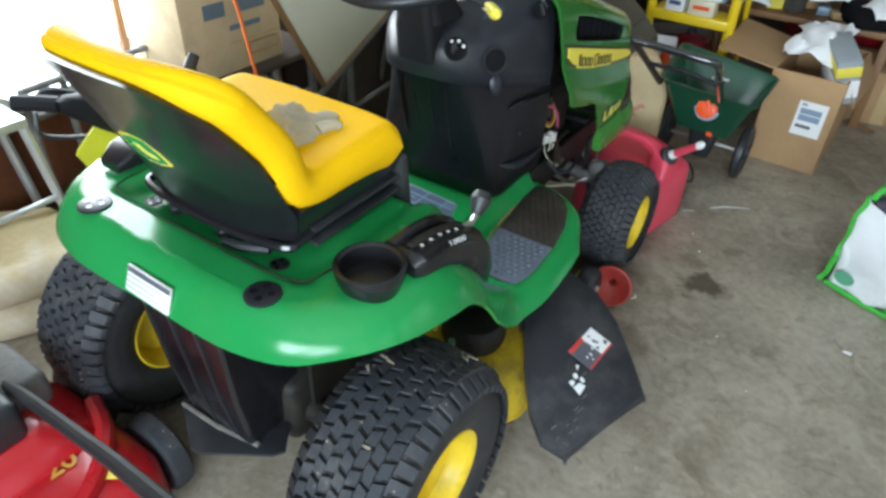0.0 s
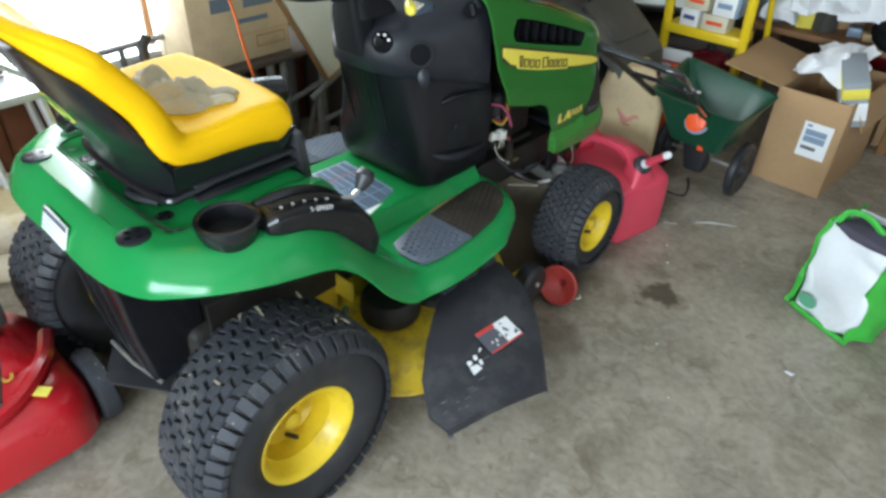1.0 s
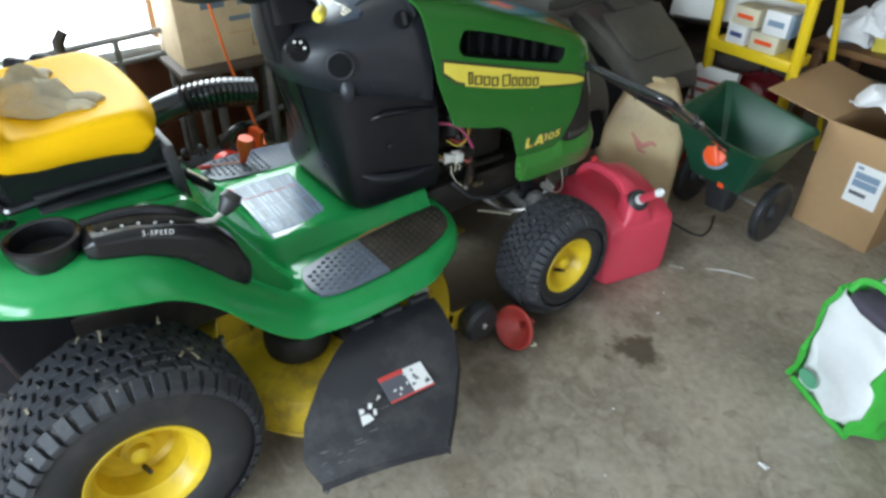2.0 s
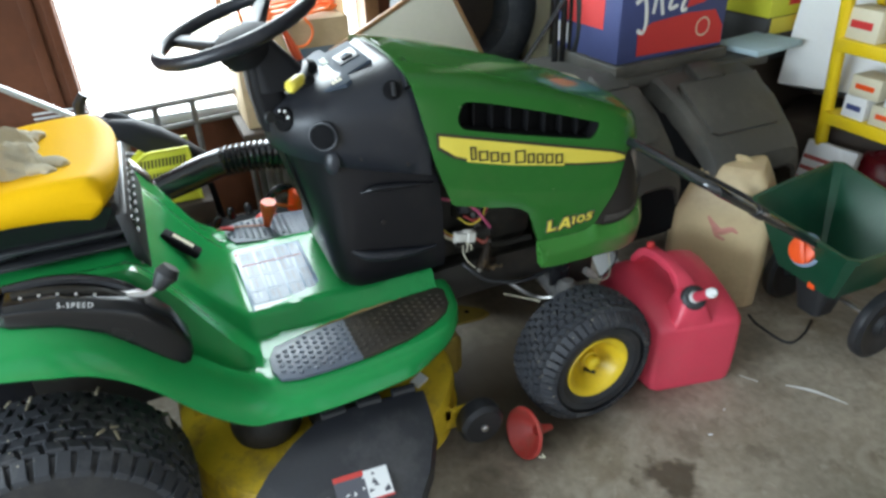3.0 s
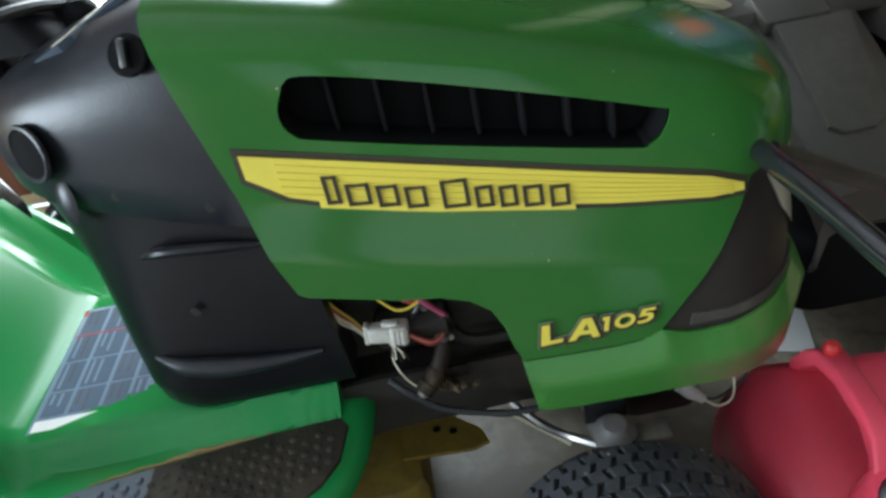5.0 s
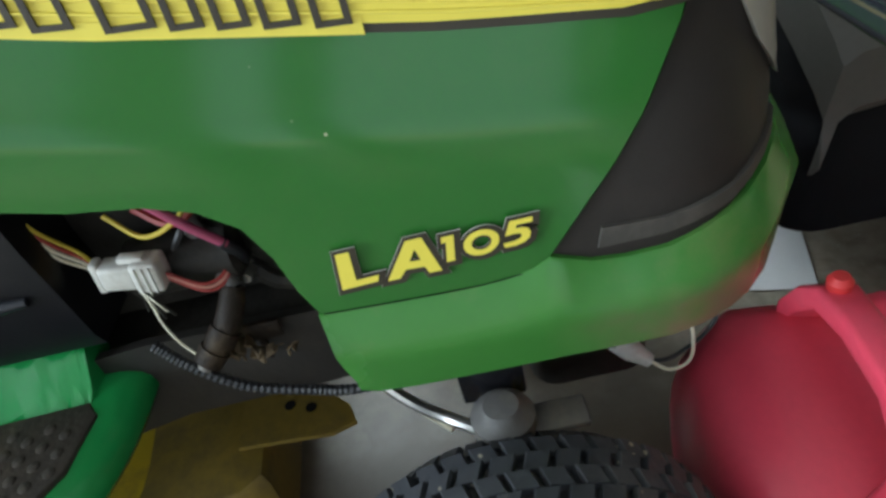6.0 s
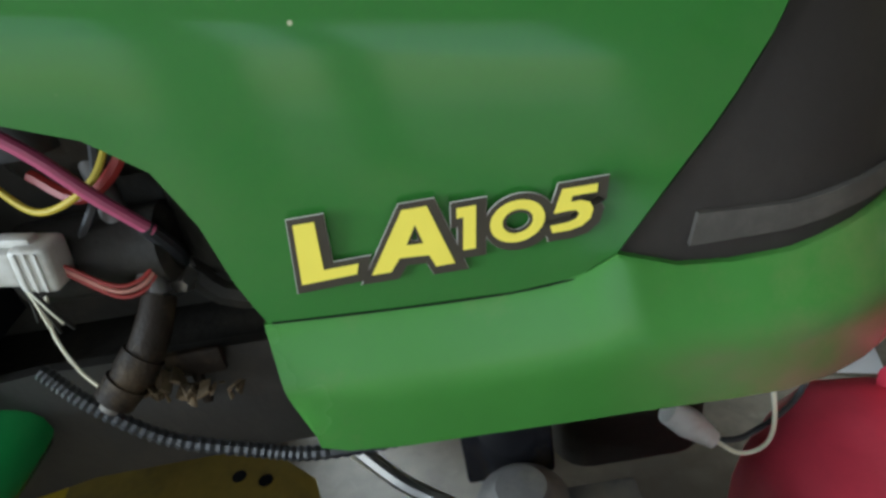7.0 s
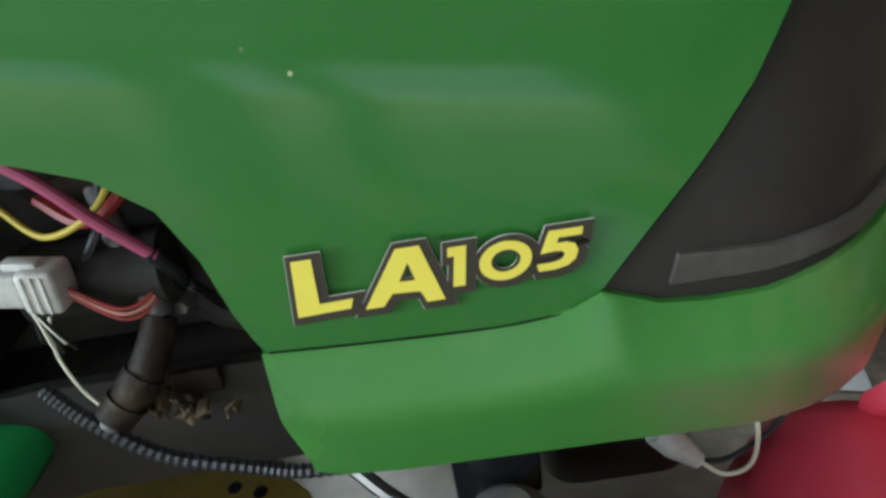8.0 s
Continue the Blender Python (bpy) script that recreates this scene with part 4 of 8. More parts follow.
def build_fenders():
    n0 = len(PX)
    s0 = np.arange(n0)
    s = np.linspace(0, n0 - 1, 96)

    def fine(a):
        p = smooth_path([(v, 0, 0) for v in a], 12)
        t = np.linspace(0, n0 - 1, len(p))
        return np.interp(s, t, [q[0] for q in p])

    x, y, zb, zd = (fine(a) for a in (PX, PY, ZB, ZD))
    x = np.maximum(x, 0.0)
    tx, ty = np.gradient(x), np.gradient(y)
    ln = np.hypot(tx, ty) + 1e-9
    nx, ny = ty / ln, -tx / ln
    rings = []
    # from inner edge outwards: offset, blend of zb to zd, lift
    spec = ((-0.030, 0.0, 0.012), (-0.016, 0.0, 0.009), (-0.006, 0.0, 0.003), (0.004, 0.07, 0.0), (0.014, 0.22, 0.0), (0.026, 0.5, 0.0), (0.035, 0.80, 0.0), (0.038, 0.97, 0.0), (0.033, 1.0, -0.004))
    tuck = (-0.030, -0.016, -0.006, 0.003, 0.009, 0.011, 0.004, -0.010, -0.016)
    for (off, f, lift), tk in zip(spec, tuck):
        lf = np.where(y > 0.42, lift * 0.35, lift)
        fr = np.interp(y, (0.74, 0.90), (0.0, 1.0))
        of = off * (1 - fr) + tk * fr
        ring = [V((max(0.0, x[i] + nx[i] * of[i]) if i else 0.0, y[i] + ny[i] * of[i], zb[i] * (1 - f) + zd[i] * f + lf[i])) for i in range(len(s))]
        rings.append([V((-p.x, p.y, p.z)) for p in ring[::-1]] + ring[1:])
    bm = loft(rings, cap=False, closed=False)
    # top surface across from inner edge to inner edge
    inner = rings[0][len(s) - 1 :]
    cols = 41

    def level(xx, yy, edge):
        a = abs(xx)
        inset = min(1, max(0, (0.262 - a) / 0.02)) * min(1, max(0, (yy + 0.100) / 0.02))
        deck = 0.714 - 0.016 * inset
        mid = 0.455 if a < 0.175 else (0.455 - 0.043 * min(1, (a - 0.175) / 0.03))
        if a > 0.3:
            deck = min(deck, edge)
        t = min(1.0, max(0.0, (yy - 0.24) / 0.20))
        t = t * t * (3 - 2 * t) * 0.35 + t * 0.65
        v = deck * (1 - t) + mid * t
        w = min(1.0, max(0.0, (a - 0.32) / 0.05)) if yy < 0.46 else 0.0
        return v * (1 - w) + edge * w
    rows = []
    for i in range(2, len(s)):
        p = inner[i]
        if p.y > 0.952:
            continue
        row = []
        for k in range(cols):
            f = -1 + 2 * k / (cols - 1)
            xx = p.x * f
            if abs(f) == 1:
                row.append(V((xx, p.y, p.z)))
            else:
                e = p.z
                row.append(V((xx, p.y, level(xx, p.y, e))))
        rows.append(row)
    rows.sort(key=lambda r: r[0].y)
    top = loft(rows, cap=False, closed=False)
    bmesh.ops.remove_doubles(bm, verts=bm.verts, dist=1e-5)
    body = join(bm, top)
    bmesh.ops.remove_doubles(body, verts=body.verts, dist=0.0006)
    fender = part("fender_body", body, M_GREENP, TRACTOR, "glossy green fender and footrest body", 40)
    # vented plastic discs on the rear deck
    for px, py in ((0.222, -0.146), (-0.222, -0.146), (0.17, -0.06), (-0.17, -0.06)):
        r = 0.031 if abs(px) > 0.2 else 0.020
        d = part("deck_plug", put(lathe([(r, 0), (r, 0.004), (r * 0.85, 0.006)], 28), Matrix.Translation((px, py, 0.7125 if abs(px) > 0.2 else 0.693))), M_COWL, fender)
        for a in range(4):
            part("plug_hole", put(lathe([(r * 0.2, 0), (r * 0.2, 0.0008)], 12), Matrix.Translation((px + r * 0.5 * math.cos(a * 1.57 + 0.4), py + r * 0.5 * math.sin(a * 1.57 + 0.4), 0.7187 if abs(px) > 0.2 else 0.6992))), M_GLOSSB, d)
    # rear white label
    lab = axes((0.015, -0.2165, 0.671), (1, -0.03, 0), (0, 0.36, 0.93))
    lb = part("rear_label", put(box((-0.058, -0.024, -0.003), (0.058, 0.024, 0.0016), 0.0005), lab), M_WHITE, fender, "white label with dark heading")
    part("label_bar", put(box((-0.056, 0.012, 0.0016), (0.058, 0.022, 0.0022), 0), lab), M_INK, lb)
    for i, w in enumerate((0.10, 0.08, 0.09)):
        part("label_bar", put(box((-0.056, 0.004 - 0.010 * i, 0.0016), (-0.056 + w, 0.006 - 0.010 * i, 0.0020), 0), lab), M_SILVER, lb)
    # centre decal, sloping a little, with columns of print
    dm = Matrix.Translation((0.028, 0.535, 0.4590)) @ pose(0, 0, 0, -1.0, 3, 0)
    dec = part("instruction_decal", put(box((-0.135, -0.085, 0), (0.135, 0.088, 0.0015), 0.0005), dm), M_SILVER, fender, "silver instruction decal with columns of print")
    rs = random.Random(4)
    for cx, cw in ((-0.128, 0.058), (-0.066, 0.058), (-0.004, 0.058), (0.058, 0.046)):
        for y0, y1 in ((-0.076, -0.040), (-0.034, 0.010), (0.016, 0.050), (0.056, 0.078)):
            blk = part("print_bar", put(box((cx, y0, 0.0015), (cx + cw, y1, 0.0019), 0), dm), M_DECALP, dec)
            for r_ in range(2):
                w = cw * rs.uniform(0.4, 0.9)
                yy = y0 + 0.006 + 0.013 * r_
                part("text_bar", put(box((cx + 0.003, yy, 0.0019), (cx + 0.003 + w, yy + 0.004, 0.0022), 0), dm), M_INK if rs.random() < 0.5 else M_SILVER, blk)
    part("print_bar", put(box((0.110, -0.08, 0.0015), (0.130, 0.07, 0.0020), 0), dm), M_WHITE, dec)
    part("print_bar", put(box((-0.132, -0.084, 0.0019), (-0.118, -0.078, 0.0023), 0), dm), M_REDINK, dec)
    part("print_bar", put(box((-0.0675, -0.08, 0.0019), (-0.0655, 0.078, 0.0024), 0), dm), M_REDINK, dec)
    # footrest pads with studs
    for s_ in (1, -1):
        out = [(0.262, 0.470), (0.300, 0.452), (0.345, 0.450), (0.378, 0.462), (0.390, 0.500), (0.392, 0.56), (0.386, 0.66), (0.370, 0.755), (0.340, 0.835), (0.312, 0.875), (0.28, 0.897), (0.225, 0.908), (0.208, 0.896), (0.212, 0.80), (0.226, 0.68), (0.244, 0.54)]
        SPLIT = 0.642
        full = prism([(s_ * a, b) for a, b in out], 0.409, 0.4185, "z", 0.003)
        pad = part("foot_pad", boolean(full, box((-1, 0.3, 0.3), (1, SPLIT, 0.5), 0), "INTERSECT"), M_PAD, fender, "studded rubber footrest pad, window's blue sheen in its colour")
        full = prism([(s_ * a, b) for a, b in out], 0.409, 0.4180, "z", 0.003)
        pad2 = part("foot_pad", boolean(full, box((-1, SPLIT, 0.3), (1, 1.2, 0.5), 0), "INTERSECT"), M_PADD if s_ > 0 else M_PAD, fender, "mud-caked front of the rubber footrest pad" if s_ > 0 else "studded rubber footrest pad, window's blue sheen in its colour")
        studs, flat = [], []
        for i in range(25):
            for j in range(9):
                yy, xx = 0.472 + 0.0172 * i, 0.222 + 0.0192 * j + (0.0096 if i % 2 else 0)
                lo_ = float(np.interp(yy, (0.46, 0.54, 0.68, 0.80, 0.90), (0.285, 0.256, 0.240, 0.226, 0.224)))
                hi_ = float(np.interp(yy, (0.46, 0.50, 0.56, 0.66, 0.755, 0.835, 0.875, 0.9), (0.355, 0.378, 0.380, 0.374, 0.358, 0.328, 0.30, 0.255)))
                if lo_ < xx < hi_:
                    rear_ = yy < SPLIT - 0.008
                    (studs if rear_ else flat).append(put(lathe([(0.0058, 0), (0.0056, 0.002 if rear_ else 0.0008), (0.0040, 0.0042 if rear_ else 0.0016), (0.0, 0.0046 if rear_ else 0.0018)], 8, cap=False), Matrix.Translation((s_ * xx, yy, 0.4183 if rear_ else 0.4178))))
        part("pad_studs", join(*studs), M_PAD, pad)
        part("pad_studs", join(*flat), M_PADD if s_ > 0 else M_PAD, pad2)
        # worn dirt edge along the pad
        part("grit_edge", put(crumple(tube([(s_ * 0.236, 0.55, 0.4135), (s_ * 0.219, 0.68, 0.4135), (s_ * 0.206, 0.80, 0.4135)], [0.001, 0.004, 0.001], 6, curve=8), 0.003, 60), Matrix()), mat("dry_grit", (0.30, 0.20, 0.09), 0.9, s1=60), pad)
    # slotted bracket on the seat riser
    sm = axes((0.030, 0.3355, 0.6070), (0.30, 0.70, -0.62), (-1, 0, 0))
    sl = part("riser_slot", put(box((-0.048, -0.024, -0.012), (0.048, 0.024, 0.006), 0.006), sm), M_MESH, fender)
    part("slot_window", put(box((-0.026, -0.009, 0.004), (0.026, 0.009, 0.0072), 0), sm), M_CREAM, sl)
    # dirt along the edge of the seat recess
    grit = bpy.data.materials["dry_grit"]
    for s_ in (1, -1):
        part("recess_dirt", crumple(tube([(s_ * 0.0, -0.099, 0.7125), (s_ * 0.128, -0.101, 0.7125), (s_ * 0.212, -0.094, 0.7125), (s_ * 0.252, -0.080, 0.7125), (s_ * 0.264, -0.032, 0.7125), (s_ * 0.262, 0.06, 0.7120)], 0.0018, 6, curve=10), 0.0015, 70), M_DIRTYM, fender)


build_fenders()


def build_consoles():
    """Right console with cup holder and shift gate, left one with a grab slot."""
    for s in (1, -1):
        rows = []
        first = ((0.034, 0.738, 0.034, 0.03),) if s > 0 else ((-0.055, 0.722, 0.030, 0.02), (-0.02, 0.742, 0.042, 0.035))
        for y, z, hw, h in first + ((0.05, 0.750, 0.046, 0.045), (0.12, 0.742, 0.046, 0.06), (0.18, 0.722, 0.046, 0.075), (0.23, 0.690, 0.045, 0.085), (0.27, 0.640, 0.042, 0.085), (0.297, 0.585, 0.036, 0.06), (0.306, 0.556, 0.026, 0.03)):
            pts = rrect(hw, h / 2, min(hw, h / 2) * 0.6, 4)
            rows.append([V((s * ((0.358 if s > 0 else 0.302) + a), y + (0.5 * b if y > 0.2 else 0.0), (z if s > 0 else z + 0.018) - h / 2 + b)) for a, b in pts])
        con = part("shift_console" if s > 0 else "grab_console", loft(rows), M_CONS if s > 0 else M_GLOSSB, TRACTOR, "black plastic fender console")
        if s > 0:
            part("cup_holder", put(lathe([(0.046, -0.07), (0.052, -0.03), (0.059, -0.012), (0.061, 0.0), (0.0605, 0.008), (0.055, 0.010), (0.050, 0.006), (0.048, -0.012), (0.046, -0.024), (0.0, -0.025)], 40), Matrix.Translation((0.338, -0.017, 0.743))), M_CONS, con, "round black cup holder")
            part("gate_arch", tube([(0.332, 0.045, 0.744), (0.332, 0.11, 0.744), (0.332, 0.17, 0.730), (0.332, 0.225, 0.698), (0.332, 0.26, 0.655)], 0.012, 10, curve=5), M_GLOSSB, con)
            part("gate_slot", tube([(0.362, 0.06, 0.7485), (0.362, 0.12, 0.7425), (0.362, 0.18, 0.724), (0.362, 0.228, 0.695)], 0.008, 6, curve=5), M_DIRTYM, con)
            for k in range(6):
                y = 0.075 + 0.027 * k
                z = float(np.interp(y, (0.05, 0.12, 0.18, 0.23), (0.7505, 0.7428, 0.7235, 0.6925)))
                part("gate_mark", put(box((-0.003, -0.002, 0), (0.003, 0.002, 0.0012), 0), Matrix.Translation((0.376, y, z + 0.0015)) @ pose(0, 0, 0, -12, 0, 0)), M_WHITE, con)
            bm = lettering("5-SPEED", 0.0125, 0.0005, 0.0, 0.0, 1.3)
            part("gate_lettering", put(bm, axes((0.4015, 0.125, 0.7300), (0, 1, -0.30), (-0.55, 0.2, 0.83))), M_WHITE, con)
            lev = part("shift_lever", tube([(0.362, 0.215, 0.700), (0.362, 0.262, 0.690), (0.360, 0.283, 0.700)], 0.006, 8), M_METAL, TRACTOR, "bent steel shift lever")
            part("lever_knob", tube([(0.360, 0.281, 0.697), (0.358, 0.293, 0.709), (0.356, 0.303, 0.719), (0.354, 0.314, 0.730)], [0.010, 0.017, 0.022, 0.016], 14, curve=3), M_BLACK, lev, "black lever knob")
        else:
            line = smooth_path([(-0.300, 0.02, 0.770), (-0.300, 0.06, 0.769), (-0.300, 0.12, 0.760), (-0.300, 0.18, 0.740), (-0.300, 0.225, 0.712)], 5)
            n_ = len(line)
            band = [[p + V((0.017 * math.sqrt(max(0.02, 1 - (2 * i / (n_ - 1) - 1) ** 6)) * q, 0, dz)) for q, dz in ((-1, -0.006), (-1, 0.0), (1, 0.0), (1, -0.006))] for i, p in enumerate(line)]
            part("grab_slot", loft(band), M_MESH, con, "dark grab slot")

build_consoles()


def build_seat():
    """Yellow vinyl bucket on a black shell and pan."""
    line = smooth_path([(0, 0.252, 0.812), (0, 0.222, 0.826), (0, 0.16, 0.834), (0, 0.09, 0.835), (0, 0.03, 0.834), (0, -0.008, 0.839), (0, -0.030, 0.853), (0, -0.050, 0.884), (0, -0.068, 0.918), (0, -0.101, 0.966), (0, -0.134, 1.010), (0, -0.166, 1.043), (0, -0.202, 1.069)], 6)
    run = [0.0]
    for a, b in zip(line, line[1:]):
        run.append(run[-1] + (b - a).length)

    def at(d):
        return V((0, float(np.interp(d, run, [p.y for p in line])), float(np.interp(d, run, [p.z for p in line]))))
    rings = []
    for k in range(41):
        u = math.sin(0.5 * math.pi * (k / 20 - 1))
        e = max(0.0, (abs(u) - 0.84) / 0.16)
        q = max(0.10, math.sqrt(max(0.0, 1 - e**2.6)))
        end = run[-1] * (1 - 0.125 * abs(u) ** 6)
        start = 0.030 * abs(u) ** 3
        up, down = [], []
        for i in range(49):
            d = start + (end - start) * 0.5 * (1 - math.cos(math.pi * i / 48))
            p, t = at(d), (at(min(run[-1], d + 0.006)) - at(max(0.0, d - 0.006))).normalized()
            nrm = V((0, t.z, -t.y))
            edge = min(d - start, end - d)
            cap = math.sqrt(max(0.0, 1 - max(0.0, 1 - edge / 0.036) ** 2))
            hi = min(1.0, max(0.0, (p.z - 0.86) / 0.08))
            th = (0.036 - 0.008 * hi + 0.010 * min(1.0, max(0.0, (p.y - 0.06) / 0.14))) * cap * q
            dish = (0.009 + 0.010 * hi) * (1 - u * u) * min(1.0, max(0.0, edge - 0.01) / 0.05)
            x = 0.008 + u * (0.217 - 0.14 * max(0.0, p.z - 0.95))
            wing = 0.024 * hi * u * u
            up.append(V((x, p.y + wing, p.z)) + nrm * (th - dish))
            down.append(V((x, p.y + wing * 0.6, p.z)) - nrm * th)
        rings.append(up + down[::-1])
    seat = part("seat_pad", loft(rings), M_YELLOW, TRACTOR, "bright yellow vinyl seat", 70)
    # black back shell with a lip along its foot
    ZS = (0.735, 0.80, 0.825, 0.878, 0.930, 0.992, 1.034, 1.072)
    YS = (-0.030, -0.040, -0.054, -0.082, -0.111, -0.152, -0.184, -0.220)
    BG = (0.034, 0.042, 0.042, 0.040, 0.036, 0.028, 0.020, 0.012)
    rings = []
    for k in range(33):
        u = math.sin(0.5 * math.pi * (k / 16 - 1))
        top = 1.056 - 0.052 * abs(u) ** 6
        back, front = [], []
        for i in range(15):
            z = 0.735 + (top - 0.735) * i / 14
            y = float(np.interp(z, ZS, YS)) - float(np.interp(z, ZS, BG)) * (1 - abs(u) ** 3)
            x = u * float(np.interp(z, (0.735, 0.80, 0.86, 0.93, 1.0, 1.1), (0.186, 0.212, 0.213, 0.203, 0.186, 0.168)))
            back.append(V((x, y - 0.004, z)))
            front.append(V((x * 0.99, y + 0.010 * (1 - 0.3 * abs(u)), z)))
        rings.append(back + front[::-1])
    shell = part("seat_shell", loft(rings), M_GLOSSB, seat, "glossy black seat shell", 50)
    part("shell_lip", tube([(0.188, 0.05, 0.742), (0.190, -0.02, 0.736), (0.170, -0.055, 0.733), (0.0, -0.070, 0.731), (-0.170, -0.055, 0.733), (-0.190, -0.02, 0.736), (-0.188, 0.05, 0.742)], 0.009, 8, curve=5), M_GLOSSB, shell)
    for s in (1, -1):
        part("shell_side", loft([[V((s * 0.19, y, 0.737)) for y in (-0.03, 0.08, 0.20)] + [V((s * 0.18, y, 0.737)) for y in (0.20, 0.08, -0.03)],
                                 [V((s * 0.213, y, 0.80)) for y in (-0.04, 0.08, 0.235)] + [V((s * 0.20, y, 0.80)) for y in (0.235, 0.08, -0.04)],
                                 [V((s * 0.216, y, 0.812)) for y in (-0.04, 0.08, 0.235)] + [V((s * 0.20, y, 0.812)) for y in (0.235, 0.08, -0.04)]]), M_GLOSSB, shell)
    # shield badge: green field, yellow border and plain yellow mark
    bm_ = axes((-0.035, -0.1285, 0.883), (1, 0, 0), (0, -0.40, 0.92))
    ov = [(-0.054, 0.020), (-0.020, 0.030), (0.018, 0.031), (0.042, 0.006), (0.053, -0.019), (0.018, -0.031), (-0.019, -0.034), (-0.043, -0.010)]
    bd = part("badge", put(prism(ov, -0.008, 0.0010, "z"), bm_), M_STRIP, shell, "green and yellow shield badge")
    part("badge_field", put(prism([(a * 0.88, b * 0.86) for a, b in ov], 0.0010, 0.0020, "z"), bm_), M_GREENP, bd)
    part("badge_mark", put(prism([(-0.024, 0.010), (-0.006, 0.012), (0.004, -0.002), (0.022, -0.006), (0.026, -0.014), (0.004, -0.014), (-0.010, -0.006)], 0.0020, 0.0027, "z"), bm_), M_STRIP, bd)
    # pan under the seat: ribbed box with slots at the front
    pan = part("seat_pan", loft([[V((x, 0.105 + y, 0.715)) for x, y in rrect(0.165, 0.13, 0.03)], [V((x, 0.11 + y, 0.735)) for x, y in rrect(0.180, 0.14, 0.02)], [V((x, 0.11 + y, 0.77)) for x, y in rrect(0.19, 0.142, 0.02)], [V((x, 0.10 + y, 0.805)) for x, y in rrect(0.195, 0.14, 0.02)]]), M_BLACK, TRACTOR, "black seat pan with slots")
    fm = axes((0.0, 0.254, 0.72), (-1, 0, 0), (0, -0.12, 1))
    part("pan_front", put(box((-0.212, -0.062, -0.01), (0.212, 0.070, 0.012), 0.004), fm), M_BLACK, pan)
    for k in range(9):
        part("pan_slot", put(box((-0.180 + 0.045 * k - 0.010, 0.015, 0.0115), (-0.180 + 0.045 * k + 0.010, 0.045, 0.0135), 0.001), fm), M_GLOSSB, pan)
        part("slot_lip", put(box((-0.180 + 0.045 * k - 0.011, 0.009, 0.0105), (-0.180 + 0.045 * k + 0.011, 0.014, 0.0165), 0.001), fm), M_COWL, pan)
    for z in (0.715, 0.745):
        part("pan_rib", box((0.17, 0.0, z), (0.205, 0.245, z + 0.008), 0.002), M_BLACK, pan)
    part("pan_bolt", put(lathe([(0.010, 0), (0.010, 0.012), (0.006, 0.014)], 16, "x"), Matrix.Translation((0.205, 0.252, 0.672))), M_METAL, pan)
    part("pivot_tube", tube([(-0.2, 0.262, 0.675), (0.2, 0.262, 0.675)], 0.010, 10), M_BLACK, pan)
    # springs and latch behind
    for x in (-0.10, 0.03):
        part("seat_spring", tube([(x + 0.017 * math.cos(a), -0.05 + 0.017 * math.sin(a), 0.692 + 0.0019 * a) for a in [0.7 * i for i in range(32)]], 0.003, 6), M_BLACK, pan)
    part("adjust_lever", tube([(0.05, -0.075, 0.705), (0.09, -0.07, 0.708), (0.14, -0.05, 0.712)], 0.009, 8, curve=3), M_BLACK, pan)
    part("hand_lever", tube([(-0.290, 0.17, 0.72), (-0.300, 0.175, 0.80), (-0.315, 0.182, 0.862), (-0.316, 0.200, 0.885)], [0.008, 0.009, 0.014, 0.012], 10), M_BLACK, TRACTOR, "black hand grip lever")


build_seat()


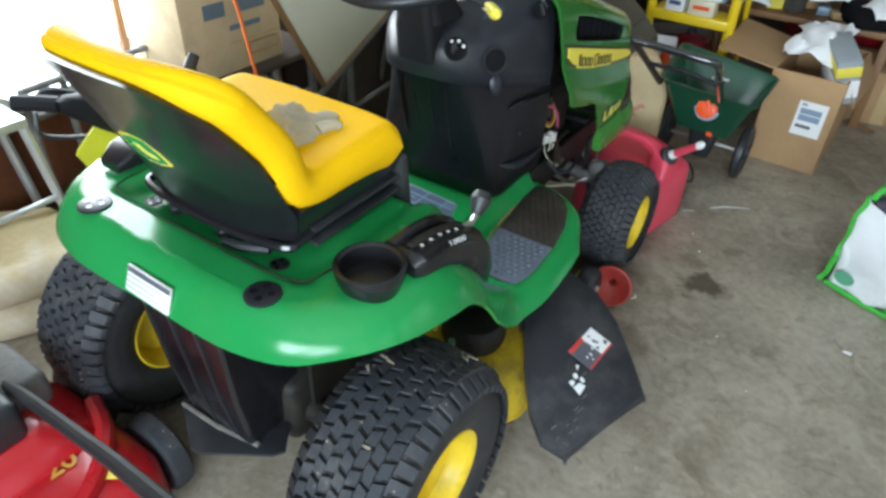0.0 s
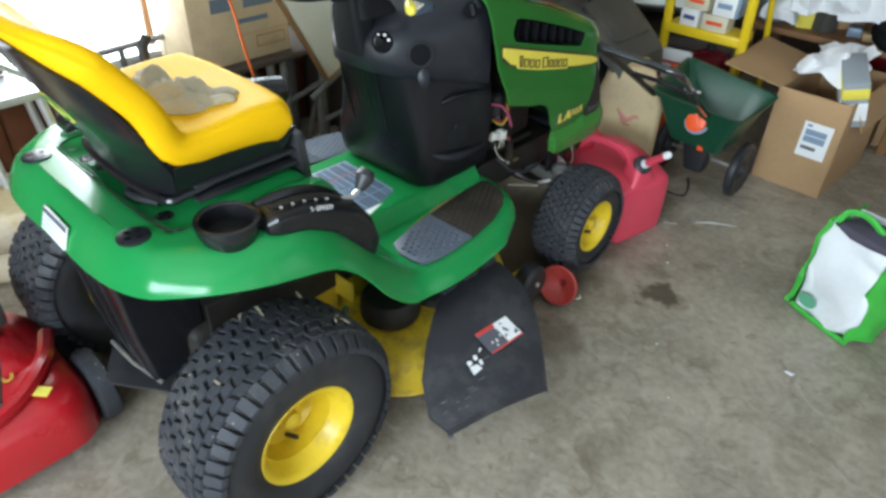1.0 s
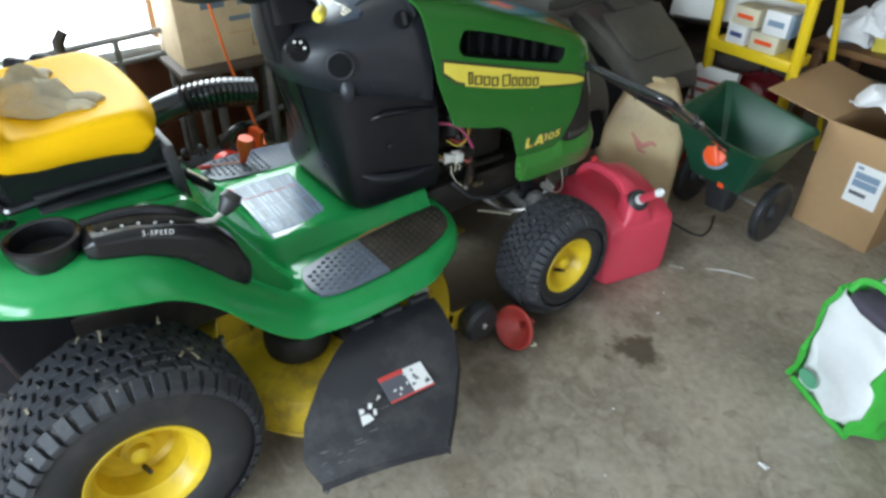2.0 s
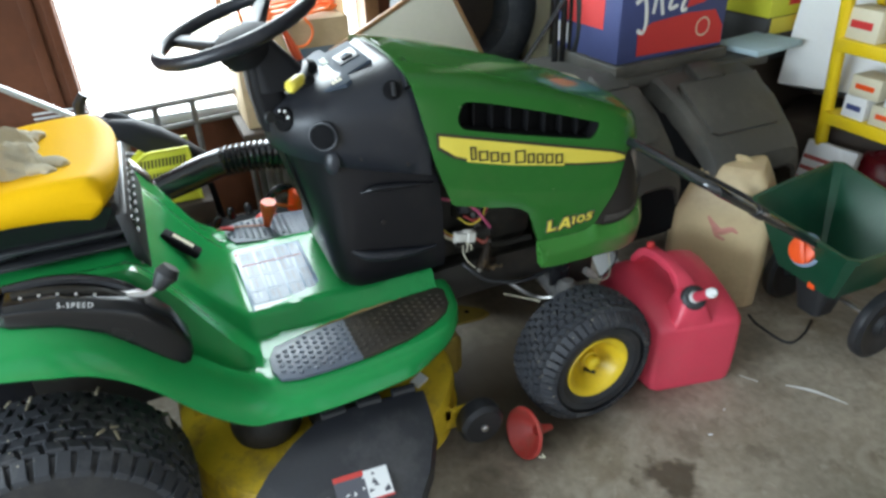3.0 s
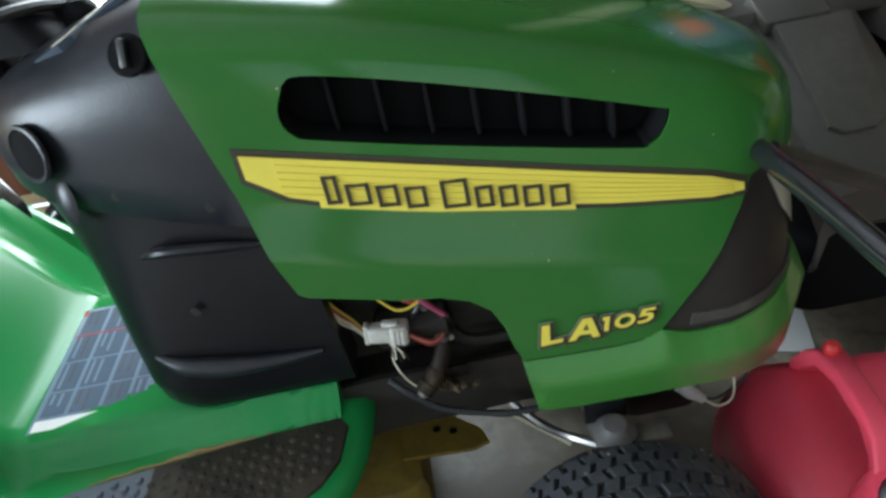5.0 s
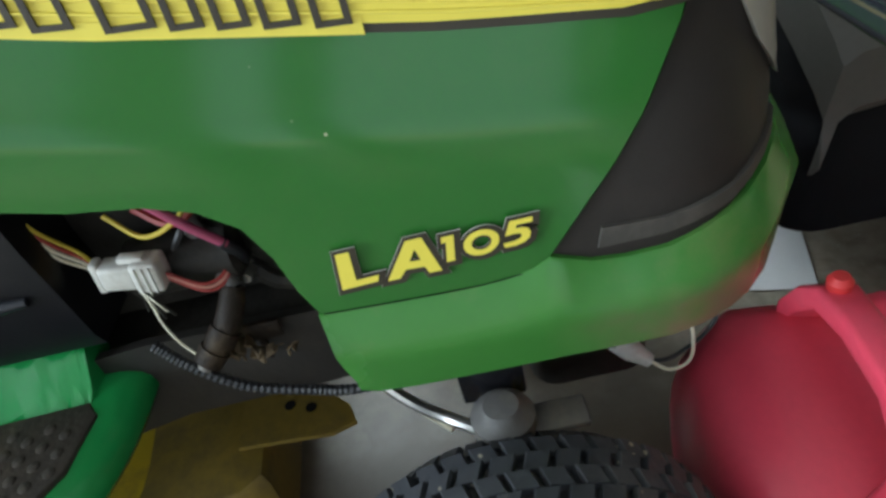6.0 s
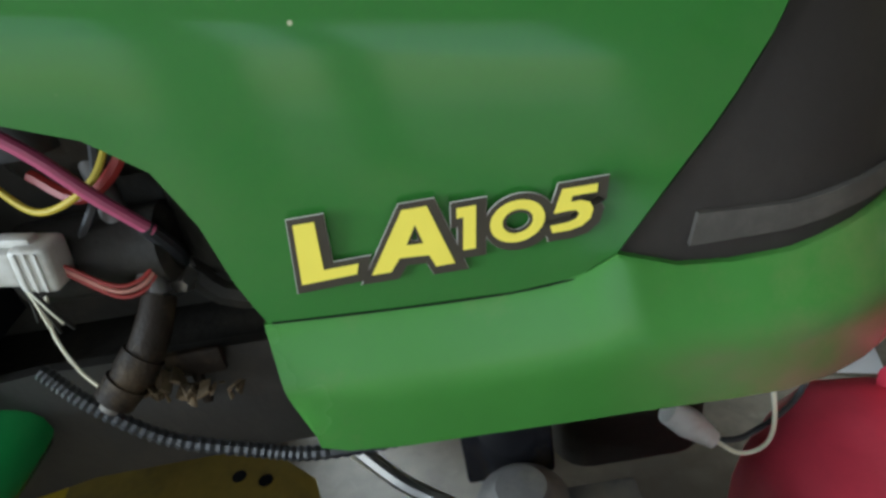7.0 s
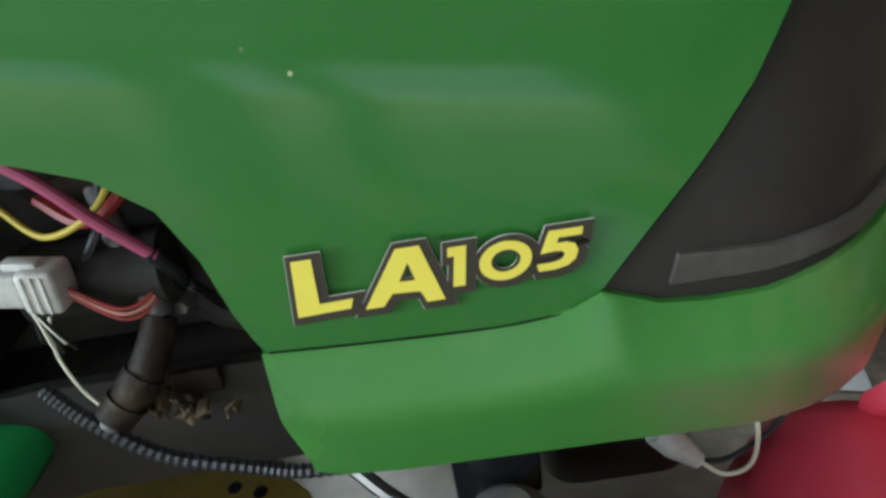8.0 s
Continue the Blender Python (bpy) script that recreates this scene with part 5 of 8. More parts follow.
def build_wheel(name, x, y, r, half, rim_r, side, rows, count, depth, crown, label):
    """Turf tyre with lugs, dished yellow rim and hub; side +1 faces outwards to +x."""
    w = part(name, bmesh.new(), M_RUBBER, TRACTOR, label)
    z = r
    place = Matrix.Translation((x, y, z)) @ (Matrix.Rotation(math.pi, 4, "Z") if side < 0 else Matrix())
    b = r - 0.0095
    prof = [(rim_r, -half * 0.72), (rim_r + 0.012, -half * 0.86), (rim_r + 0.05, -half), (b - 0.038 - crown, -half * 0.99), (b - 0.012 - crown, -half * 0.92), (b - 0.55 * crown, -half * 0.78), (b - 0.1 * crown, -half * 0.4), (b, 0), (b - 0.1 * crown, half * 0.4), (b - 0.55 * crown, half * 0.78), (b - 0.012 - crown, half * 0.92),
            (b - 0.038 - crown, half * 0.99), (rim_r + 0.05, half), (rim_r + 0.012, half * 0.86), (rim_r, half * 0.72)]
    part("tyre", put(lathe(prof + [prof[0]], 64, "x", cap=False), place), M_SIDEWALL, w)
    lugs = []
    us = np.linspace(-0.84, 0.84, rows)
    wob = random.Random(rows * 100 + count)
    for i, u in enumerate(us):
        edge = i in (0, rows - 1)
        for k in range(count):
            a = 2 * math.pi * (k + 0.5 * (i % 2) + 0.04 * wob.uniform(-1, 1)) / count
            drop = crown * abs(u) ** 2.4
            wid, lng = half * 0.84 / (rows - 1) * 1.02, math.pi * b / count * (0.70 if edge else 0.80)
            blk = bmesh.new()
            vs = []
            hgt = 0.0085 + 0.0006 * wob.uniform(-1, 1)
            for dz, sc in ((-0.006, 1.0), (hgt - 0.0018, 0.97), (hgt, 0.86)):
                for da, db in ((-1, -1), (1, -1), (1, 1), (-1, 1)):
                    sk = 0.30 * da * wid * (1 if i % 2 else -1)
                    far = edge and da * u > 0
                    vs.append(blk.verts.new((u * half + wid * da * sc + (0.010 * np.sign(u) if far else 0), lng * db * sc + (0 if edge else sk), b - drop + dz - (0.019 if far else 0))))
            for q in ((0, 1, 2, 3), (8, 9, 10, 11), *[(j + c, (j + 1) % 4 + c, (j + 1) % 4 + 4 + c, j + 4 + c) for c in (0, 4) for j in range(4)]):
                blk.faces.new([vs[j] for j in q])
            lugs.append(put(blk, Matrix.Rotation(a, 4, "X")))
    part("tread", put(join(*lugs), place), M_RUBBER, w)
    o = half * 0.80
    g = depth
    rim = [(rim_r + 0.004, o - 0.010), (rim_r + 0.016, o + 0.004), (rim_r + 0.013, o + 0.009), (rim_r + 0.004, o + 0.006), (rim_r - 0.006, o - 0.004), (rim_r - 0.012, o - 0.03), (rim_r - 0.018, o - 0.036), (rim_r - 0.022, o - g + 0.012), (rim_r - 0.032, o - g), (rim_r * 0.45, o - g - 0.004), (rim_r * 0.34, o - g + 0.004), (rim_r * 0.32, o - g + 0.03), (rim_r * 0.2, o - g + 0.034), (0.0, o - g + 0.034)]
    rim_ob = part("rim", put(lathe(rim, 48, "x", cap=False), place), M_RIM, w, "yellow painted steel rim")
    back = [(rim_r + 0.004, -o + 0.010), (rim_r + 0.016, -o - 0.004), (rim_r + 0.006, -o - 0.006), (rim_r - 0.008, -o + 0.02), (rim_r - 0.012, -0.03), (rim_r * 0.5, -0.025), (0.0, -0.025)]
    part("rim_back", put(lathe(back, 40, "x", cap=False), place), M_RIM, rim_ob)
    part("hub_cap", put(lathe([(0.020, o - g + 0.03), (0.020, o - g + 0.050), (0.012, o - g + 0.056), (0, o - g + 0.057)], 20, "x"), place), M_RIM, rim_ob)
    part("valve", put(tube([(o - g + 0.01, 0.0, -(rim_r - 0.030)), (o - g + 0.045, 0.006, -(rim_r - 0.045))], 0.0055, 8), place), M_BLACK, rim_ob)
    return w


REAR = [build_wheel("rear_wheel", s * 0.398, 0.0, 0.256, 0.108, 0.108, s, 9, 44, 0.100, 0.016, "wide ribbed rear tyre on a yellow rim") for s in (1, -1)]
FRONT = [build_wheel("front_wheel", s * 0.365, 1.25, 0.190, 0.082, 0.078, s, 9, 44, 0.060, 0.030, "front tyre on a yellow rim") for s in (1, -1)]


def build_straw():
    """Dry grass bits stuck in the tread of the rear tyre."""
    rs = random.Random(21)
    straw = mat("dry_grass", (0.34, 0.29, 0.20), 0.9, s1=60)
    for k in range(8):
        a, u, r = radians(rs.uniform(40, 135)), rs.uniform(0.32, 0.48), 0.2565
        q = Matrix.Translation((u, r * math.cos(a), 0.256 + r * math.sin(a))) @ Matrix.Rotation(a - math.pi / 2, 4, "X") @ Matrix.Rotation(rs.uniform(0, 3), 4, "Z")
        n = rs.uniform(0.005, 0.013)
        part("straw_bit", put(crumple(box((-n, -0.0025, 0), (n, 0.0025, 0.003), 0.0008), 0.004, 90, k), q), straw, REAR[0])


build_straw()


def build_chassis():
    """Frame rails, axle, engine, deck, chute, hitch."""
    fr = part("frame_rail", prism([(-0.02, 0.30), (0.78, 0.30), (0.95, 0.338), (1.20, 0.345), (1.46, 0.35), (1.46, 0.43), (0.95, 0.44), (0.5, 0.40), (-0.02, 0.44)], 0.165, 0.175), M_RAIL, TRACTOR, "black chassis rail")
    part("frame_rail", prism([(-0.02, 0.30), (1.0, 0.30), (1.46, 0.34), (1.46, 0.43), (0.95, 0.44), (0.5, 0.40), (-0.02, 0.44)], -0.175, -0.165), M_GLOSSB, TRACTOR)
    part("front_plate", box((-0.163, 1.36, 0.35), (0.163, 1.44, 0.44), 0.004), M_GLOSSB, TRACTOR)
    part("front_axle", tube([(-0.27, 1.255, 0.285), (-0.12, 1.255, 0.315), (0.12, 1.255, 0.315), (0.27, 1.255, 0.285)], 0.022, 10), M_GREYM, TRACTOR, "dusty grey front axle")
    for s in (1, -1):
        sp = part("spindle", put(lathe([(0.024, 0.20), (0.024, 0.325), (0.029, 0.33), (0.029, 0.347), (0.020, 0.353), (0.016, 0.360), (0.0, 0.362)], 20), Matrix.Translation((s * 0.262, 1.258, 0))), M_GREYM, TRACTOR, "grey steering spindle")
        part("spindle_arm", put(box((-0.016, -0.016, 0.325), (0.016, 0.075, 0.333), 0.003), Matrix.Translation((s * 0.262, 1.258, 0))), M_GREYM, sp)
        part("stub_axle", tube([(s * 0.262, 1.25, 0.205), (s * 0.36, 1.25, 0.196)], 0.011, 10), M_GREYM, sp)
        part("axle_bracket", box((s * 0.225 - 0.006, 1.225, 0.33), (s * 0.225 + 0.006, 1.285, 0.445), 0.003), M_GLOSSB, TRACTOR)
    part("drag_link", tube([(0.165, 1.13, 0.335), (0.19, 1.17, 0.302), (0.205, 1.20, 0.288), (0.225, 1.225, 0.290), (0.250, 1.25, 0.300)], 0.0065, 8, curve=4), M_METAL, TRACTOR, "bright bent steering rod")
    part("engine_plate", box((-0.163, 0.86, 0.405), (0.163, 1.34, 0.425), 0.004), M_DIRTYM, TRACTOR)
    # engine seen through the side opening
    eng = part("engine", loft([[V((x, 1.02 + y, 0.44)) for x, y in rrect(0.12, 0.20, 0.03)], [V((x, 1.02 + y, 0.55)) for x, y in rrect(0.13, 0.21, 0.03)], [V((x, 1.03 + y, 0.64)) for x, y in rrect(0.12, 0.19, 0.03)], [V((x, 1.04 + y, 0.72)) for x, y in rrect(0.10, 0.16, 0.05)]]), M_DIRTYM, TRACTOR, "dusty engine behind the side opening")
    part("engine_cover", box((0.128, 1.065, 0.475), (0.150, 1.20, 0.64), 0.012), M_DIRTYM, eng)
    part("engine_cover_lip", tube([(0.152, 1.065, 0.489), (0.156, 1.098, 0.462), (0.156, 1.20, 0.458)], 0.009, 8, curve=4), M_DIRTYM, eng)
    part("starter_body", put(lathe([(0.020, -0.05), (0.027, -0.045), (0.027, 0.045), (0.020, 0.05)], 20, "y"), Matrix.Translation((0.155, 1.02, 0.512))), M_DIRTYM, eng)
    part("oil_drain", tube([(0.14, 1.030, 0.575), (0.158, 1.040, 0.535), (0.172, 1.050, 0.506), (0.180, 1.056, 0.488)], [0.0075, 0.0085, 0.0085, 0.0080], 18, curve=4), M_GREYM, eng, "grey drain pipe")
    part("drain_pipe", tube([(0.180, 1.056, 0.489), (0.190, 1.050, 0.474), (0.199, 1.040, 0.458), (0.207, 1.027, 0.446)], [0.0105, 0.0115, 0.012, 0.012], 18, curve=4), M_GREASE, eng, "greasy rubber drain sleeve")
    part("drain_collar", tube([(0.1985, 1.0405, 0.4590), (0.2045, 1.0315, 0.4495)], 0.0136, 18), M_GREASE, eng)
    part("drain_bolt", tube([(0.207, 1.027, 0.446), (0.2125, 1.017, 0.437)], [0.0138, 0.0128], 18), M_GREASE, eng)
    part("bolt_head", tube([(0.2122, 1.0175, 0.4375), (0.2150, 1.0125, 0.4330)], [0.0078, 0.0060], 12), M_GREYM, eng)
    part("pipe_bracket", join(box((0.180, 1.040, 0.425), (0.186, 1.080, 0.445), 0.002), box((0.18, 1.055, 0.40), (0.186, 1.062, 0.43), 0.002)), M_GREASE, eng)
    mud = mat("dried_mud", (0.11, 0.075, 0.040), 0.95, var=0.3, s1=70, s2=300, bump=0.4)
    rm = random.Random(31)
    for k in range(22):
        f = rm.random()
        q = Matrix.Translation((0.197 + rm.uniform(-0.006, 0.010), 1.030 + 0.062 * f, 0.434 - 0.016 * f + rm.uniform(-0.007, 0.009) * (1 - 0.7 * f))) @ Matrix.Rotation(rm.uniform(0, 3), 4, "X") @ Matrix.Rotation(rm.uniform(0, 3), 4, "Z")
        n = rm.uniform(0.003, 0.009) * (1 - 0.3 * f)
        part("grass_clump", put(crumple(box((-n, -n * 0.5, -n * 0.25), (n, n * 0.5, n * 0.25), 0.0008, 2), n * 0.9, 110, k), q), mud, eng)
    part("muffler", put(lathe([(0.05, -0.12), (0.058, -0.11), (0.058, 0.11), (0.05, 0.12)], 20, "y"), Matrix.Translation((0.10, 1.10, 0.60))), M_DIRTYM, eng)
    part("solenoid", put(lathe([(0.022, 0), (0.024, 0.01), (0.024, 0.06), (0.015, 0.07)], 16), Matrix.Translation((0.150, 1.005, 0.585))), M_BLACK, eng)
    part("terminal_bolt", put(lathe([(0.007, 0), (0.009, 0.004), (0.009, 0.010), (0.005, 0.018)], 6, "x"), Matrix.Translation((0.154, 1.066, 0.487))), M_METAL, eng)
    part("terminal_nut", put(lathe([(0.010, 0), (0.010, 0.008)], 6, "x"), Matrix.Translation((0.148, 1.066, 0.487))), M_METAL, eng)
    # wires
    part("starter_cable", tube([(0.175, 0.93, 0.645), (0.188, 0.985, 0.628), (0.188, 1.022, 0.597), (0.184, 1.046, 0.562), (0.177, 1.067, 0.531)], 0.0042, 10, curve=8), M_PINK, eng, "faded pink battery cable")
    part("cable_boot", tube([(0.178, 1.064, 0.535), (0.168, 1.070, 0.512), (0.156, 1.066, 0.494)], [0.0052, 0.0058, 0.0048], 10, curve=3), M_BLACK, eng)
    cm = axes((0.187, 0.990, 0.530), (0.1, 0.95, -0.10), (0, 0.1, 1))
    conn = part("wire_connector", put(box((-0.026, -0.012, -0.010), (0.004, 0.012, 0.010), 0.004, 3), cm), M_NYLON, TRACTOR, "dusty white nylon wire connector")
    part("connector_shell", put(box((0.002, -0.0145, -0.012), (0.026, 0.0145, 0.012), 0.004, 3), cm), M_NYLON, conn)
    part("connector_collar", put(box((-0.032, -0.015, -0.006), (-0.025, 0.015, 0.007), 0.002), cm), M_NYLON, conn)
    part("connector_latch", put(box((-0.008, 0.012, -0.005), (0.014, 0.018, 0.005), 0.002), cm), M_NYLON, conn)
    for u in (0.008, 0.014, 0.020):
        part("connector_rib", put(box((u - 0.001, -0.0125, 0.0115), (u + 0.001, 0.0125, 0.0135), 0.0006), cm), M_NYLON, conn)
    for k in range(5):
        part("wire", tube([(0.188, 0.985, 0.520), (0.192 + 0.003 * k, 0.988 + 0.004 * k, 0.508), (0.19 + 0.002 * k, 0.984 + 0.006 * k, 0.490 - 0.004 * (k % 3))], 0.0013, 5, curve=4), M_WIREW if k % 2 else M_DIRTYM, conn)
    for k, mm in enumerate((M_WIREY, M_WIRER, M_WIREW, M_WIREW)):
        part("wire", tube([(0.184, 0.962, 0.535 - 0.004 * k), (0.165, 0.945, 0.545 - 0.006 * k), (0.172, 0.925, 0.585 - 0.008 * k), (0.165, 0.915, 0.63)], 0.0018, 6, curve=6), mm, conn)
    for k, mm in enumerate((M_WIRER, M_FADED, M_WIRER)):
        part("wire", tube([(0.190, 1.014, 0.525 - 0.003 * k), (0.19, 1.04, 0.505 - 0.004 * k), (0.18, 1.058, 0.508 - 0.003 * k), (0.165, 1.062, 0.53)], 0.0014, 6, curve=6), mm, conn)
    part("wire", tube([(0.165, 0.98, 0.575), (0.178, 1.01, 0.555), (0.175, 1.045, 0.568), (0.16, 1.058, 0.595), (0.15, 1.05, 0.62)], 0.0022, 8, curve=8), M_WIREY, eng)
    part("wire", tube([(0.155, 1.0, 0.570), (0.168, 1.03, 0.556), (0.165, 1.06, 0.575), (0.15, 1.07, 0.615)], 0.004, 6, curve=8), M_WIRER, eng)
    part("wire", tube([(0.17, 1.02, 0.53), (0.165, 1.04, 0.56), (0.15, 1.05, 0.61)], 0.003, 6, curve=6), M_BLACK, eng)
    part("wire", tube([(0.175, 0.99, 0.51), (0.185, 0.985, 0.48), (0.196, 0.995, 0.455), (0.205, 1.01, 0.440)], 0.0012, 8, curve=6), M_WIREW, eng)
    ribs = [(0.200, 0.975, 0.46), (0.208, 0.999, 0.434), (0.212, 1.037, 0.399), (0.212, 1.087, 0.377), (0.212, 1.13, 0.364), (0.205, 1.20, 0.360), (0.19, 1.27, 0.372)]
    path = smooth_path(ribs, 18)
    part("corrugated_sleeve", tube(path, [0.0056 if i % 2 else 0.0044 for i in range(len(path))], 8), M_BLACK, TRACTOR, "black corrugated wire sleeve")
    # headlight plug hanging under the bumper
    plug = part("lamp_plug", tube([(0.166, 1.385, 0.300), (0.170, 1.40, 0.287), (0.178, 1.418, 0.272)], [0.0105, 0.0125, 0.007], 18, curve=4), M_NYLON, TRACTOR, "white lamp connector hanging loose")
    part("plug_wire", tube([(0.178, 1.418, 0.272), (0.186, 1.436, 0.262), (0.188, 1.455, 0.272), (0.182, 1.461, 0.30), (0.17, 1.455, 0.36), (0.16, 1.45, 0.43)], 0.0019, 6, curve=8), M_WIREW, plug)
    part("plug_wire", tube([(0.176, 1.416, 0.270), (0.18, 1.445, 0.275), (0.17, 1.49, 0.31), (0.15, 1.50, 0.40)], 0.0025, 6, curve=8), M_BLACK, plug)
    part("front_bracket", loft([[V((x, 1.366 + y, 0.200)) for x, y in rrect(0.12, 0.055, 0.02)], [V((x, 1.366 + y, 0.225)) for x, y in rrect(0.145, 0.066, 0.03)], [V((x, 1.366 + y, 0.348)) for x, y in rrect(0.155, 0.068, 0.03)]]), M_RAIL, TRACTOR)
    # rear shield and hitch plate
    sh = part("rear_shield", loft([[V((0.020 + x, -0.075 + y, 0.258)) for x, y in rrect(0.098, 0.075, 0.012)], [V((0.022 + x, -0.090 + y, 0.40)) for x, y in rrect(0.104, 0.082, 0.012)], [V((0.025 + x, -0.100 + y, 0.66)) for x, y in rrect(0.115, 0.095, 0.012)]]), M_GLOSSB, TRACTOR, "black transaxle shield")
    for x in (-0.062, 0.005, 0.075):
        part("shield_rib", prism([(-0.152, 0.265), (-0.175, 0.40), (-0.199, 0.64), (-0.190, 0.64), (-0.15, 0.40)], x, x + 0.007), M_BLACK, sh)
    part("shield_label", put(box((-0.076, -0.166, 0.372), (-0.050, -0.158, 0.392), 0.001), Matrix()), M_STRIP, sh)
    part("hitch_plate", prism([(-0.09, -0.10), (0.135, -0.06), (0.178, -0.118), (0.165, -0.140), (0.04, -0.222), (0.015, -0.225), (-0.088, -0.160)], 0.246, 0.253, "z", 0.002), M_BLACK, TRACTOR, "dusty black hitch plate")
    part("hitch_lip", tube([(-0.088, -0.158, 0.258), (0.02, -0.156, 0.256), (0.125, -0.140, 0.256)], 0.006, 8), M_GREYM, TRACTOR)
    part("rear_axle", tube([(-0.32, 0, 0.256), (0.32, 0, 0.256)], 0.03, 12), M_DIRTYM, TRACTOR)
    part("transaxle", box((-0.15, -0.06, 0.18), (0.15, 0.16, 0.36), 0.03, 3), M_DIRTYM, TRACTOR)
    # cutting deck
    outl = [(-0.50, 0.36), (-0.44, 0.27), (-0.30, 0.235), (0.15, 0.225), (0.28, 0.235), (0.39, 0.285), (0.46, 0.35), (0.475, 0.42), (0.47, 0.62), (0.42, 0.78), (0.35, 0.86), (0.22, 0.92), (-0.05, 0.90), (-0.28, 0.965), (-0.44, 0.87), (-0.50, 0.70)]
    ring = [V((a, b, 0.0)) for a, b in outl]
    c = V((0, 0.60, 0))
    sm_ = [V(p) for p in smooth_path(ring + [ring[0]], 5)[:-1]]
    deck = part("mower_deck", loft([[V((p.x, p.y, 0.088)) for p in sm_], [V((p.x, p.y, 0.175)) for p in sm_], [c + (p - c) * 0.985 + V((0, 0, 0.195)) for p in sm_], [c + (p - c) * 0.94 + V((0, 0, 0.205)) for p in sm_], [c + (p - c) * 0.70 + V((0, 0, 0.215)) for p in sm_]]), M_DECK, TRACTOR, "scratched yellow steel mower deck", 30)
    nose = [V((x, y, 0)) for x, y in ((-0.14, 0.84), (0.195, 0.84), (0.190, 0.955), (0.172, 0.978), (0.11, 0.976), (-0.10, 0.968), (-0.14, 0.94))]
    part("deck_nose", loft([[p + V((0, 0, 0.095)) for p in nose], [p + V((0, 0, 0.195)) for p in nose], [p + V((-0.004, -0.006, 0.208)) for p in nose], [p + V((-0.02, -0.03, 0.214)) for p in nose]]), M_DECKD, deck, "dark yellow deck front")
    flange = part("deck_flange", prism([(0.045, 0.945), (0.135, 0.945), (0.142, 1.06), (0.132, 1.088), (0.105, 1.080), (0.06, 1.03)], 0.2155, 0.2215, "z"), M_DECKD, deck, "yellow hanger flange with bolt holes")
    for x, y in ((0.088, 1.005), (0.098, 1.032)):
        part("bolt_hole", put(lathe([(0.007, 0), (0.007, 0.0008), (0.0, 0.0008)], 14), Matrix.Translation((x, y, 0.2216))), M_MESH, flange)
    part("deck_rim", tube([p + V((0, 0, 0.09)) for p in sm_], 0.006, 6, ring=True), M_DECK, deck)
    for p in ((0.40, 0.31), (-0.40, 0.31)):
        part("deck_hanger", prism([(0.26, 0.20), (0.36, 0.20), (0.345, 0.33), (0.275, 0.33)], p[0] - 0.235, p[0] - 0.228), M_DECK, deck)
    part("hanger_bracket", join(box((0.165, 0.345, 0.2), (0.172, 0.40, 0.33), 0.002), box((0.13, 0.34, 0.275), (0.24, 0.347, 0.34), 0.002)), M_DECK, deck)
    for x in (0.30, -0.28):
        part("blade_housing", put(lathe([(0.09, 0.21), (0.085, 0.235), (0.05, 0.25), (0.045, 0.30), (0.0, 0.302)], 24), Matrix.Translation((x, 0.60, 0))), M_DIRTYM, deck)
    part("belt_cover", put(lathe([(0.095, 0.235), (0.10, 0.25), (0.098, 0.285), (0.085, 0.30), (0.0, 0.305)], 28), Matrix.Translation((0.30, 0.42, 0)) @ Matrix.Diagonal((0.82, 0.82, 1, 1))), M_DIRTYM, deck)
    part("deck_label", put(box((-0.020, -0.013, -0.01), (0.020, 0.013, 0.0012), 0), axes((0.300, 0.800, 0.2185), (-0.5, 0.85, 0), (-0.75, -0.45, 0.2))), M_WHITE, deck)
    part("lift_link", tube([(0.36, 0.22, 0.28), (0.355, 0.225, 0.40)], 0.008, 8), M_METAL, TRACTOR)
    # gauge wheel
    gw = part("gauge_wheel", put(lathe([(0.02, -0.028), (0.048, -0.028), (0.058, -0.018), (0.060, 0), (0.058, 0.018), (0.048, 0.028), (0.02, 0.028)], 28, "x"), Matrix.Translation((0.415, 0.912, 0.132))), M_BLACK, TRACTOR, "black plastic deck wheel")
    part("wheel_bolt", put(lathe([(0.010, 0), (0.010, 0.006), (0.006, 0.009)], 12, "x"), Matrix.Translation((0.443, 0.912, 0.132))), M_METAL, gw)
    part("wheel_bracket", join(box((0.377, 0.80, 0.10), (0.383, 0.93, 0.165), 0.002), box((0.34, 0.80, 0.13), (0.383, 0.85, 0.165), 0.002)), M_DECK, gw)
    # discharge chute
    rear = [(0.388, 0.520, 0.280), (0.425, 0.455, 0.274), (0.465, 0.388, 0.250), (0.518, 0.318, 0.206), (0.572, 0.284, 0.162), (0.628, 0.296, 0.132)]
    fore = [(0.385, 0.778, 0.262), (0.430, 0.772, 0.256), (0.500, 0.755, 0.242), (0.575, 0.712, 0.214), (0.654, 0.640, 0.178), (0.718, 0.572, 0.148)]
    rows = []
    for i in range(11):
        f = i / 10
        row = []
        for p, q in zip(rear, fore):
            r_ = V(p).lerp(V(q), f)
            r_.z += 0.012 * math.sin(math.pi * f)
            row.append(r_)
        row = [row[0] + V((-0.01, 0, -0.02))] + row + [row[-1] + V((0.004, -0.002, -0.022))]
        rows.append(row)
    rows = [[p + V((0.002, 0.004, -0.05 * (1 - i / 7.0) ** 0.7 - 0.006)) for i, p in enumerate(rows[0])]] + rows + [[p + V((0.004, 0.006, -0.03 * (1 - i / 7.0) ** 0.7 - 0.006)) for i, p in enumerate(rows[-1])]]
    bm = loft(rows, cap=False, closed=False)
    bmesh.ops.recalc_face_normals(bm, faces=bm.faces)
